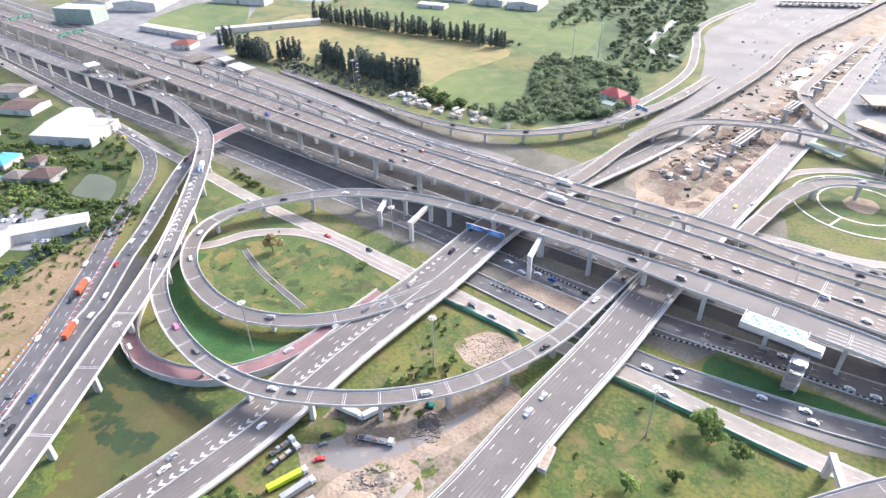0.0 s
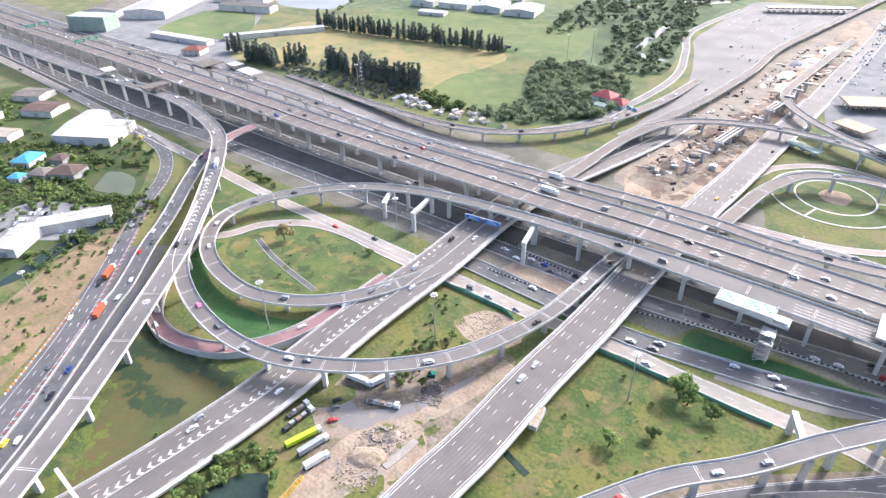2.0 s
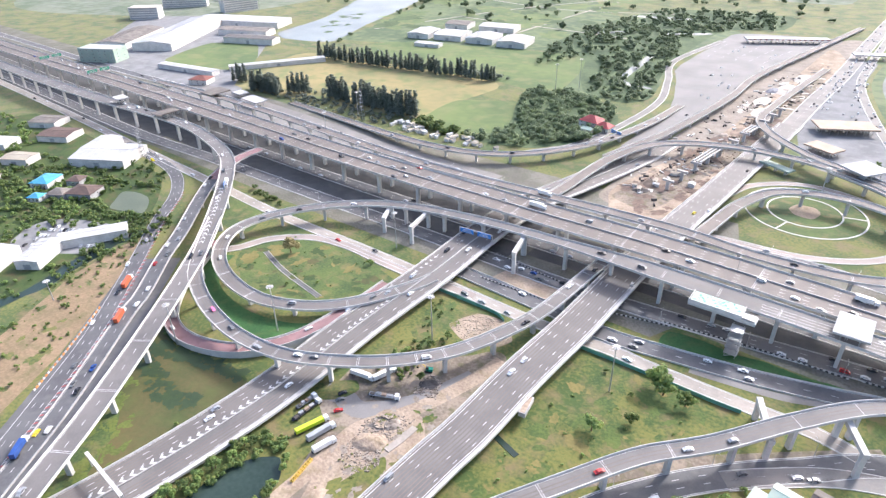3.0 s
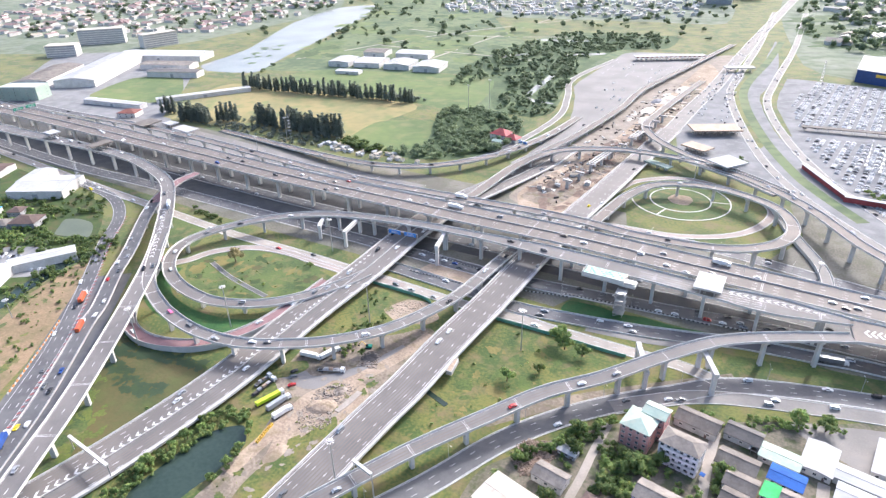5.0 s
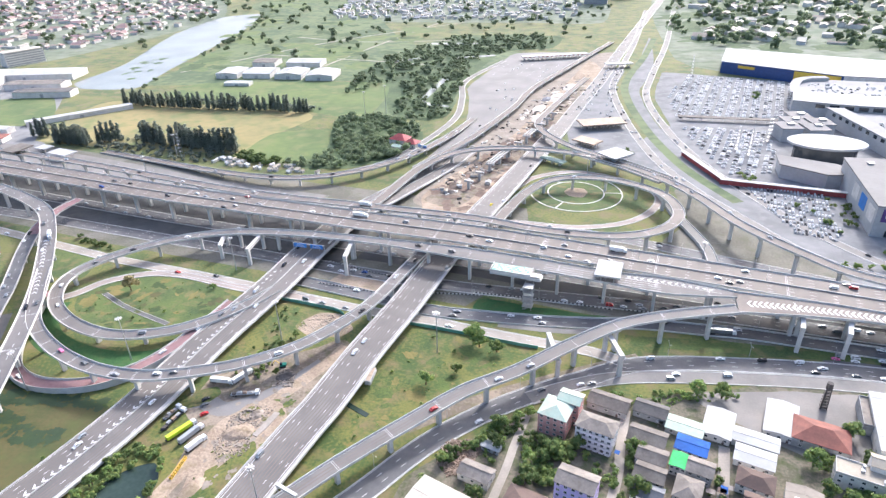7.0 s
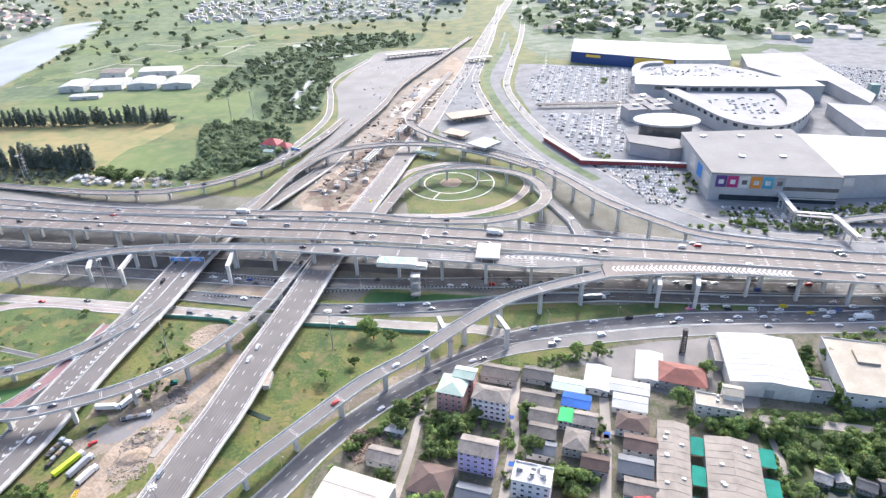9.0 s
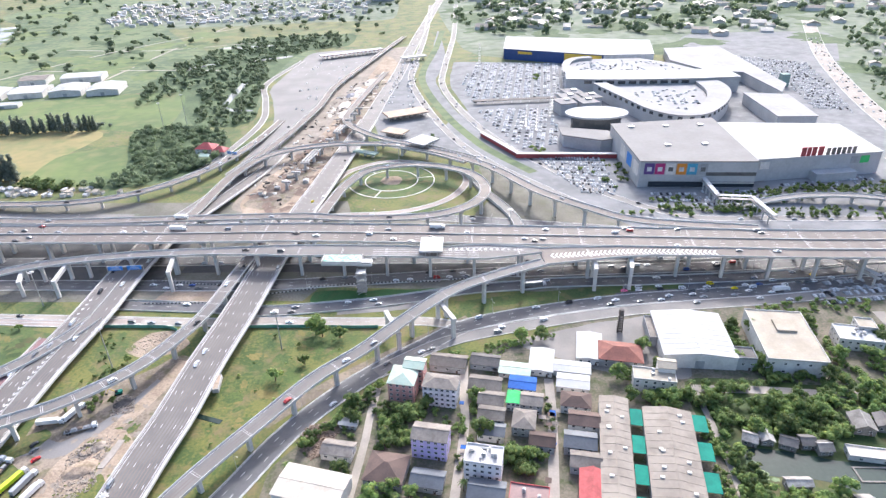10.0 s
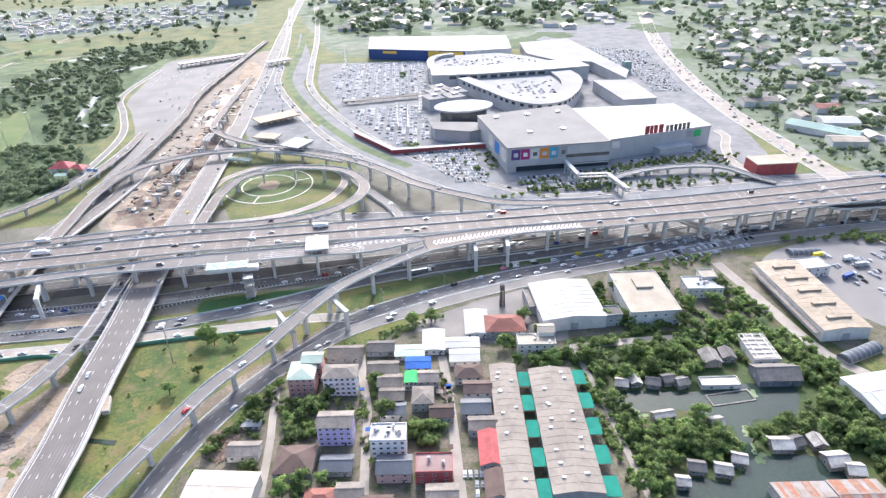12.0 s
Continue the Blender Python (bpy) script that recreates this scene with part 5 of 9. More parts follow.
for sx in (-2.6, 2.6):
    for sy in (-2.6, 2.6):
        s = Soup(); tube(s, (sx, sy, -0.1), (sx, sy, 18.6), 0.14, 0.14, 5); s.made("upright", STEEL, t)
for k in range(5):
    s = Soup(); s.box(0, 0, 2.4 + 3.6 * k, 6.6, 6.6, 0.35); s.made("landing", STEEL, t)
    s = Soup(); tube(s, (-2.6, -2.8, 0.3 + 3.6 * k), (2.6, -2.8, 3.4 + 3.6 * k), 0.22, 0.22, 5); s.made("brace", STEEL, t)


def canopy(x, y, z, w, d, angle, h, label, roof=WHITE_ROOF, lanes=4):
    """A toll canopy: roof slab with fascia, columns and booths."""
    t = thing("toll_canopy", label, "toll booth", at=pose(x, y, z, 0, 0, angle))
    s = Soup(); s.box(0, 0, h, w, d, 1.1); s.made("roof", roof, t)
    s = Soup(); s.box(0, 0, h + 1.1, w - 1, d - 1, 0.12); s.made("roof_sheet", WHITE_ROOF if roof is WHITE_ROOF else roof, t)
    for k in range(lanes):
        x0 = (k + 0.5) / lanes * w - w / 2
        for sy in (-0.3, 0.3):
            s = Soup(); tube(s, (x0, sy * d, -0.1), (x0, sy * d, h + 0.1), 0.28, 0.28); s.made("column", STEEL, t)
        s = Soup(); s.box(x0, 0, 0, 1.4, 2.6, 2.5); b = s.made("booth", WHITE_WALL, t)
        s = Soup(); s.box(x0, 0, 1.1, 1.46, 2.2, 0.9); s.made("window", GLASS, b)


canopy(89.5, 16, 20, 16, 21, -4, 5.2, "white flat toll canopy on the ramp", lanes=2)
canopy(-497, 53, 19.3, 13, 23, -9, 5.2, "grey-roofed toll canopy on the deck", roof=GREY_ROOF, lanes=3)
canopy(-578, 58, 20, 15, 12, -9, 5, "white toll canopy on the deck", lanes=2)
canopy(-516, 129, 17.5, 20, 25, -6, 5, "dark-roofed toll canopy beyond the expressway", roof=GREY_ROOF, lanes=3)
canopy(-537, 178, 0.2, 16, 13, -8, 5, "small white toll canopy", lanes=2)
canopy(-500, 166, 0.2, 30, 16, -10, 6, "pale toll canopy at the roadside", lanes=3)
canopy(84, 262, 11, 24, 27, -40, 5.4, "white toll canopy on a distant flyover", lanes=3)
canopy(-39, 772, 0.1, 116, 16, 25, 6, "long white and red toll plaza canopy", lanes=14)
s = Soup()
for k in range(15):
    s.box(-39 + 3.5 + (k - 7) * 7.7 * math.cos(radians(25)), 772 - 7.6 + (k - 7) * 7.7 * math.sin(radians(25)), 6.0, 4.2, 0.3, 1.2, radians(25))
s.made("fascia_panel", TERRACOTTA, label="row of terracotta fascia panels on a toll canopy", category="sign panel", kind="stuff")
canopy(70, 722, 0.1, 44, 14, 22, 6, "far white toll canopy on the motorway", lanes=4)
canopy(63, 398, 0.1, 53, 26, 24, 6, "long tan toll canopy near the mall", roof=TAN_ROOF, lanes=7)
canopy(52, 329, 0.1, 28, 18, -30, 5, "orange-beige site shed roof", roof=TAN_ROOF, lanes=4)
canopy(23, 266, 0.1, 28, 9, -28, 3.6, "pale blue site shed on bare earth", roof=MINT_ROOF, lanes=3)
td = thing("toll_deck", "widened brown-grey toll deck beside a flyover", "toll deck", kind="structure")
slab(glide([(66, 263, 11.3), (95, 243, 12), (130, 211, 12.9)], 5), -9.5, 9.5, -1.2, 0.09).made("slab", DECK, td)
for o in (-9.5, 9.5):
    slab(glide([(66, 263, 11.3), (95, 243, 12), (130, 211, 12.9)], 5), o - 0.2, o + 0.2, -0.6, 1.0).made("parapet", PALE, td)


# ---------- vehicles ----------
def extrude_side(profile, half, soup=None, taper=1.0):
    s = soup or Soup()
    k = len(profile)
    vs = [(x, -half * (taper if z > 0.95 else 1), z) for x, z in profile] + [(x, half * (taper if z > 0.95 else 1), z) for x, z in profile]
    fs = [tuple(range(k)), tuple(range(2 * k - 1, k - 1, -1))] + [(j, j + k, (j + 1) % k + k, (j + 1) % k) for j in range(k)]
    s.add(vs, fs)
    return s


def wheels(t, xs, half, r):
    for x in xs:
        for y in (-half, half):
            s = Soup()
            tube(s, (x, y - 0.12, r), (x, y + 0.12, r), r, r, 8)
            s.made("wheel", TYRE, t)


def car(paint, label, group, m, van=False, pickup=False):
    t = thing("pickup_truck" if pickup else "van" if van else "car", label, "car", group, at=m)
    if van:
        hull = [(-2.4, 0.3), (2.4, 0.3), (2.45, 0.9), (1.9, 1.15), (1.2, 1.95), (-2.3, 2.0), (-2.45, 1.2)]
        glass = [(-2.1, 1.25), (1.75, 1.25), (1.2, 1.85), (-2.1, 1.85)]
    elif pickup:
        hull = [(-2.6, 0.35), (2.6, 0.35), (2.6, 0.85), (1.5, 1.05), (0.9, 1.65), (-0.6, 1.7), (-0.8, 1.05), (-2.6, 1.05)]
        glass = [(-0.55, 1.08), (1.3, 1.08), (0.85, 1.6), (-0.5, 1.6)]
    else:
        hull = [(-2.2, 0.3), (2.2, 0.3), (2.25, 0.7), (1.2, 0.9), (0.55, 1.4), (-1.1, 1.45), (-1.7, 0.98), (-2.2, 0.92)]
        glass = [(-1.45, 0.98), (1.05, 0.95), (0.52, 1.34), (-1.05, 1.38)]
    extrude_side(hull, 0.88, taper=0.84).made("body", PAINTS[paint], t)
    extrude_side(glass, 0.9, taper=0.86).made("cabin_glass", GLASS, t)
    wheels(t, (-1.35, 1.4), 0.82, 0.34)
    return t


def lorry(paint, label, m, length=9.0, cab="white", trailer=False, tall=2.6):
    t = thing("lorry", label, "truck", "lorries", at=m)
    s = Soup(); s.box(-1.2, 0, 1.1, length, 2.45, tall, 0.0, 0.985); s.made("container" if tall > 1 else "flatbed", PAINTS[paint], t)
    if tall < 1:
        for k in range(4):
            s = Soup(); s.box(-length / 2 + 0.6 + k * length / 4.4, (k % 2 - 0.5) * 0.5, 1.1 + tall, length / 6, 1.5, 0.5 + 0.3 * (k % 3)); s.made("load", (DARK_DEBRIS, STEEL, DEBRIS, GREY_WALL)[k], t)
    s = Soup(); s.box(-1.0, 0, 0.7, length + 1.5, 1.6, 0.35); s.made("chassis", TYRE, t)
    extrude_side([(length / 2 - 0.9, 0.5), (length / 2 + 1.4, 0.5), (length / 2 + 1.4, 1.7), (length / 2 + 1.1, 2.8), (length / 2 - 0.9, 2.9)], 1.2).made("cab", PAINTS[cab], t)
    s = Soup(); s.box(length / 2 + 1.2, 0, 1.75, 0.35, 2.1, 0.8); s.made("windscreen", GLASS, t)
    wheels(t, (-length / 2 + 0.2, -length / 2 + 1.5, length / 2 + 0.3), 1.1, 0.5)
    return t


rng = random.Random(7)
CARS = {}
LABELS = {"white": "white car in traffic", "silver": "silver car in traffic", "dark": "black car in traffic", "grey": "dark grey car in traffic", "red": "red car in traffic", "yellow": "yellow taxi in traffic", "blue": "dark blue car in traffic", "pink": "pink taxi in traffic"}


def put_car(m):
    paint = rng.choices(list(LABELS), (46, 18, 16, 12, 2, 1.5, 1.5, 1))[0]
    style = rng.choices(("car", "van", "pickup"), (6, 2, 3))[0]
    key = (paint, style)
    if key in CARS:
        return copy_thing(CARS[key], m)
    CARS[key] = car(paint, LABELS[paint].replace("car", {"car": "car", "van": "van", "pickup": "pickup"}[style]), "cars in traffic", m, style == "van", style == "pickup")


FAR_CARS = [Soup(), Soup(), Soup()]


def far_car(x, y, z, a):
    p = FAR_CARS[rng.choices((0, 1, 2), (5, 3, 2))[0]]
    p.box(x, y, z + 0.25, 4.4, 1.8, 0.62, a, 0.96)
    p.box(x, y, z + 0.87, 2.5, 1.55, 0.55, a, 0.82)


def traffic(line, start, end, count, offsets, up, far=False):
    total = sum((b[0] - a[0]).length for a, b in zip(line, line[1:]))
    spots = along(line, start * total, 1.0, (1 - end) * total)
    taken = []
    for _ in range(count * 6):
        if len(taken) >= count:
            break
        k, o = rng.randrange(len(spots) - 1), rng.choice(offsets)
        if any(abs(k - k2) < 8 and abs(o - o2) < 2.6 for k2, o2 in taken):
            continue
        taken.append((k, o))
        q, r, d = spots[k]
        if far:
            far_car(q.x + r.x * o, q.y + r.y * o, q.z + up, math.atan2(d.y, d.x))
            continue
        slope = math.atan2(spots[k + 1][0].z - q.z, 1.0)
        turn = Matrix.Rotation(math.atan2(d.y, d.x) + (0 if o > 0 else math.pi) * (1 if len(offsets) > 2 else 0), 4, "Z")
        put_car(Matrix.Translation(q + r * o + Vector((0, 0, up))) @ turn @ Matrix.Rotation(-slope if not (o < 0 and len(offsets) > 2) else slope, 4, "Y"))


traffic(EX, 0.30, 0.66, 62, (-12.5, -9.2, -5.8, -2.4, 2.4, 5.8, 9.2, 12.5), 0.04)
traffic(R2L, 0.5, 0.66, 34, (-4, 0, 4), 0.22)
traffic(R5L, 0.16, 0.27, 5, (-4, 0, 4), 0.25)
traffic(R5L, 0.27, 0.55, 42, (-4, 0, 4), 0.25)
traffic(R1L, 0.5, 0.98, 20, (-2.2, 2.2), 0.19)
traffic(RBL, 0.05, 0.6, 20, (-2.6, 2.6), 0.22)
traffic(glide([(212, -12, 0), (260, -11, 0), (360, -8, 0), (460, -3, 0)], 6), 0.02, 0.98, 24, (-3, 0.5), 0.14)
traffic(P5L, 0.05, 0.6, 9, (-2, 2), 0.28)
traffic(R3L, 0.35, 0.66, 24, (-4, 0, 4), 0.2, True)
traffic(R4L, 0.3, 0.6, 44, (-4, 0, 4), 0.2, True)
traffic(GA, 0.08, 0.95, 18, (-10.5, -7.2, 4, 8.5), 0.05)
traffic(FB, 0.1, 0.95, 16, (-8.5, -5, 2, 5.2, 8.6), 0.05)
traffic(AR, 0.05, 0.9, 11, (-1.2, 1.2), 0.05)
traffic(DR, 0.4, 0.95, 14, (-2.8, 2.6), 0.05)
traffic(K1L, 0.1, 0.9, 9, (-4, 0, 3), 0.22)
traffic(K2L, 0.15, 0.9, 16, (-2.5, 2.0), 0.05)
traffic(NR, 0.1, 0.9, 8, (-1, 1), 0.05)
traffic(MD, 0.1, 0.7, 6, (-2, 2), 0.05)
traffic(MR, 0.2, 0.9, 4, (-1, 1), 0.05)
traffic(FR, 0.1, 0.9, 8, (-1, 1), 0.05, True)
traffic(FL, 0.1, 0.9, 8, (-1, 1), 0.05, True)
traffic(FA, 0.1, 0.9, 8, (-1, 1), 0.05, True)
traffic(RR, 0.15, 0.9, 4, (-1.2, 1.2), 0.05)
traffic(MFL, 0.02, 0.45, 40, (-6, -2, 2, 6), 0.24, True)
traffic(MML, 0.3, 0.9, 30, (-2, 2), 0.22, True)
traffic(MNL, 0.3, 0.9, 22, (-2, 2), 0.22, True)
traffic(RXL, 0.2, 0.97, 110, (-9, -6, -2.5, 2.5, 6, 9), 0.24, True)
for _ in range(22):
    y = rng.uniform(230, 740)
    f = (y - 200) / 560
    far_car(-100 + rng.uniform(4, 20 + 66 * f) - 16 * f, y, 0.12, 1.4 + rng.uniform(-0.1, 0.1))

for _ in range(80):
    f = rng.random()
    far_car(50 + 14 * f + rng.choice((-14, -10.5, -7, 7, 10.5, 14, 17.5)) * (1.2 - 0.5 * f), 440 + 280 * f, 0.22, 1.46)
for p, word in zip(FAR_CARS, ("white", "silver", "dark")):
    p.made("distant_traffic", FAR_PAINTS[word], label="distant " + word + " cars in heavy traffic", category="cars", kind="stuff")


def truck_on(line, share, offset, up, paint, label, length=9, cab="white", back=False):
    q, r, a = on(line, share)
    return lorry(paint, label, Matrix.Translation(q + r * offset + Vector((0, 0, up))) @ Matrix.Rotation(a + (math.pi if back else 0), 4, "Z"), length, cab)


lorry("blue", "dark blue box lorry on the road", Matrix.Translation((-212, -237, 0.25)) @ Matrix.Rotation(radians(128), 4, "Z"), 10)
lorry("orange", "orange container lorry on the road", Matrix.Translation((-293, -130, 0.25)) @ Matrix.Rotation(radians(127), 4, "Z"), 11)
lorry("orange", "orange container lorry with a white cab", Matrix.Translation((-264, -154, 0.25)) @ Matrix.Rotation(radians(127), 4, "Z"), 11)
truck_on(EX, 0.478, -5.8, 0.05, "white", "white coach-like lorry on the expressway", 10)
truck_on(EX, 0.52, -9.2, 0.05, "white", "white box lorry on the expressway", 9)
truck_on(FR, 0.5, 0, 0.05, "white", "white box lorry on a ramp", 8)
truck_on(DR, 0.66, -1.5, 0.05, "white", "white box lorry on the tall ramp", 9)
truck_on(R5L, 0.43, -2.6, 0.22, "silver", "silver tank lorry on the service road", 10)
truck_on(RBL, 0.21, 2.6, 0.2, "grey", "dark car-carrier lorry on the road", 13)
truck_on(R5L, 0.36, 2.6, 0.22, "white", "white box lorry under the flyover", 9)
for x, y, a, p, l, lab in ((-112, -118.5, 6, "white", 11, "long white trailer parked under the arched ramp"), (-103, -112, 68, "white", 11, "white trailer parked beside a pier"), (-94, -124, 20, "silver", 13, "pale flatbed trailer with a red tail in the yard"), (-119.5, -151, 83, "dark", 14, "black low-loader parked in the yard"), (-110.5, -157, 68, "lime", 14, "lime-green tipper lorry parked in the yard"), (-104, -158, 74, "silver", 12, "silver mixer lorry parked in the yard"), (-97.5, -163, 72, "white", 9, "white lorry parked by the dirt track"), (-123.5, -147, 80, "grey", 9, "dark flatbed parked on the gravel")):
    lorry(p, lab, pose(x, y, 0.08, 0, 0, a), l, tall=0.35 if p in ("dark", "grey") or "flatbed" in lab else 1.9 if p == "lime" else 2.4)
for x, y, a, p in ((-111, -137, 60, "grey"), (-107, -143, 50, "red"), (-113, -133, 60, "dark")):
    car(p, LABELS[p].replace("in traffic", "parked in the yard"), "parked cars in the yard", pose(x, y, 0.08, 0, 0, a))


def digger(x, y, a):
    t = thing("excavator", "teal and grey excavator on tracks", "excavator", at=pose(x, y, 0.08, 0, 0, a))
    for sg in (-1, 1):
        s = Soup(); extrude_side([(-1.8, 0.1), (1.8, 0.1), (2.1, 0.5), (1.8, 0.9), (-1.8, 0.9), (-2.1, 0.5)], 0.3, s)
        o = s.made("track", TYRE, t); o.location.y = sg * 1.1
    s = Soup(); s.box(-0.4, 0, 0.9, 3.4, 2.4, 1.2); s.made("house", TEAL, t)
    s = Soup(); s.box(0.6, 0.7, 2.1, 1.3, 0.9, 1.2); s.made("cab", GLASS, t)
    s = Soup(); tube(s, (1.0, -0.3, 1.8), (4.0, -0.3, 4.6), 0.25, 0.22, 6); s.made("boom", YELLOW, t)
    s = Soup(); tube(s, (4.0, -0.3, 4.6), (5.8, -0.3, 2.0), 0.2, 0.16, 6); s.made("stick", YELLOW, t)
    s = Soup(); s.box(5.9, -0.3, 1.2, 1.0, 0.9, 0.9); s.made("bucket", TYRE, t)


digger(-86, -97, 200)
t = thing("crane_boom", "yellow lattice crane boom lying on the ground", "crane boom", at=pose(-97, -178, 0.1, 0, 0, 95))
for sy in (-0.6, 0.6):
    for z in (0.1, 1.2):
        s = Soup(); s.box(0, sy, z, 14, 0.18, 0.18); s.made("chord", YELLOW, t)
for k in range(9):
    s = Soup(); s.box(-6.4 + 1.6 * k, 0, 0.15, 0.16, 1.3, 1.1); s.made("lacing", YELLOW, t)




def crowd_of_cars(outline, rows, along_angle, name, label, seed, fill=0.8, z=0.12, space=2.7, aisle=8.5):
    """Rows of parked cars in a lot, by colour."""
    r2 = random.Random(seed)
    soups = [Soup(), Soup(), Soup()]
    xs, ys = [p[0] for p in outline], [p[1] for p in outline]
    c, s = math.cos(along_angle), math.sin(along_angle)
    cx, cy = sum(xs) / len(xs), sum(ys) / len(ys)
    R = max(max(xs) - min(xs), max(ys) - min(ys))

    def inside(x, y):
        ok = False
        for (x0, y0), (x1, y1) in zip(outline, outline[1:] + outline[:1]):
            if (y0 > y) != (y1 > y) and x < (x1 - x0) * (y - y0) / (y1 - y0) + x0:
                ok = not ok
        return ok

    v = -R
    k = 0
    while v < R:
        u = -R
        while u < R:
            x, y = cx + u * c - v * s, cy + u * s + v * c
            if inside(x, y) and r2.random() < fill:
                p = soups[r2.choices((0, 1, 2), (5, 4, 1.6))[0]]
                a = along_angle + math.pi / 2 + r2.uniform(-0.04, 0.04)
                p.box(x, y, z + 0.25, 4.3, 1.75, 0.62, a, 0.96)
                p.box(x, y, z + 0.87, 2.4, 1.5, 0.55, a, 0.82)
            u += space
        v += 5.2 if k % 2 == 0 else aisle
        k += 1
    for p, m, word in zip(soups, ("white", "silver", "dark"), ("white", "silver", "dark")):
        if p.f:
            p.made(name, FAR_PAINTS[m], label=label.replace("cars", word + " cars"), category="cars", kind="stuff")


crowd_of_cars([(176, 688), (324, 661), (276, 480), (150, 452), (140, 560)], 0, radians(80), "parked_cars", "rows of parked cars in the mall's lot", 1)
crowd_of_cars([(150, 419), (247, 419), (240, 290), (192, 262)], 0, radians(78), "parked_cars", "rows of parked cars beside the mall", 2, 0.7)
crowd_of_cars([(202, 240), (266, 250), (262, 150), (228, 151)], 0, radians(-8), "parked_cars", "rows of parked cars before the mall", 3, 0.75)
crowd_of_cars([(286, 148), (399, 142), (370, 110), (290, 118)], 0, radians(-5), "parked_cars", "parked cars at the mall's front", 4, 0.75)
crowd_of_cars([(410, 158), (500, 168), (505, 140), (420, 132)], 0, radians(-5), "parked_cars", "parked cars below the mall's sign wall", 5, 0.4)
crowd_of_cars([(600, 690), (690, 622), (640, 452), (608, 361), (570, 385), (595, 500)], 0, radians(-22), "parked_cars", "rows of parked cars behind the mall", 6, 0.6)
crowd_of_cars([(-410, -110), (-360, -92), (-352, -118), (-400, -140)], 0, radians(30), "parked_cars", "parked cars by the sheds", 8, 0.6)
crowd_of_cars([(440, -60), (510, -60), (510, -130), (450, -140)], 0, radians(10), "parked_cars", "parked cars in the truck yard", 9, 0.25, aisle=12)
crowd_of_cars([(330, -38), (420, -30), (430, 0), (360, -8)], 0, radians(5), "parked_cars", "parked cars by the highway", 10, 0.5)
crowd_of_cars([(141, -180), (150, -176), (150, -205), (140, -205)], 0, radians(-13), "parked_cars", "parked cars in a lane", 11, 0.7, aisle=6)


# striped kerb blocks along the carriageways under the ramps
for pts in ([(-108, -7), (-65, -8.5)], [(-113, 24), (-81, 17), (-60, 14)], [(2, 7), (52, 9.5), (96, 8.5)], [(100, 10), (150, 14)], [(-30, -1), (8, 5)]):
    row = thing("kerb_row", "row of black and white barrier blocks beside the road", "barrier", "barrier blocks", kind="structure")
    for colour, off in ((PALE, 0), (TYRE, 1)):
        s = Soup()
        for k, (q, r, d) in enumerate(along(glide(pts, 4), 1, 1.3, 1)):
            if k % 2 == off:
                s.box(q.x, q.y, 0.1, 1.15, 0.5, 0.6, math.atan2(d.y, d.x))
        s.made("block", colour, row, kind="stuff")

yard_rng = random.Random(19)
for k in range(9):
    lorry(yard_rng.choice(("white", "orange", "blue", "silver", "white", "yellow")), "parked lorry in the concrete truck yard", pose(yard_rng.uniform(446, 512), -58 - 10 * k, 0.1, 0, 0, yard_rng.choice((0, 8, -6, 90)) + yard_rng.uniform(-6, 6)), yard_rng.uniform(6, 10))


# ---------- buildings ----------
WINDOW_MESH = {}


def window(t, x, y, z, w, h, side):
    """A framed window with a sill on one side of a wall; side 0: front, 1: right, 2: back, 3: left."""
    key = (round(w, 2), round(h, 2))
    if key not in WINDOW_MESH:
        f, g = Soup(), Soup()
        for cx, cz, sx, sz in ((0, h / 2 + 0.06, w + 0.24, 0.12), (0, -h / 2 - 0.09, w + 0.4, 0.16), (-w / 2 - 0.06, 0, 0.12, h), (w / 2 + 0.06, 0, 0.12, h), (0, 0, 0.07, h)):
            f.box(cx, 0, cz - sz / 2, sx, 0.16, sz)
        g.box(0, 0, -h / 2, w, 0.07, h)
        a = bpy.data.meshes.new("window"); a.from_pydata(f.v, [], f.f); a.materials.append(WHITE_WALL)
        b = bpy.data.meshes.new("pane"); b.from_pydata(g.v, [], g.f); b.materials.append(GLASS)
        WINDOW_MESH[key] = (a, b)
    a, b = WINDOW_MESH[key]
    fr = new("window", a)
    fr.parent = t
    fr.matrix_basis = pose(x, y, z, 0, 0, (0, 90, 180, 270)[side])
    pn = new("pane", b)
    pn.parent = fr


def windows(t, w, d, h, floors, cols, depth_cols=0, ww=1.3, wh=1.2, sides=(0, 1, 3), z0=0.0):
    fh = (h - z0) / floors
    for f in range(floors):
        z = z0 + fh * (f + 0.55)
        if 0 in sides:
            for c in range(cols):
                window(t, -w / 2 + w * (c + 0.5) / cols, -d / 2, z, ww, wh, 0)
        for c in range(depth_cols):
            y = -d / 2 + d * (c + 0.5) / depth_cols
            if 1 in sides:
                window(t, w / 2, y, z, ww, wh, 1)
            if 3 in sides:
                window(t, -w / 2, y, z, ww, wh, 3)


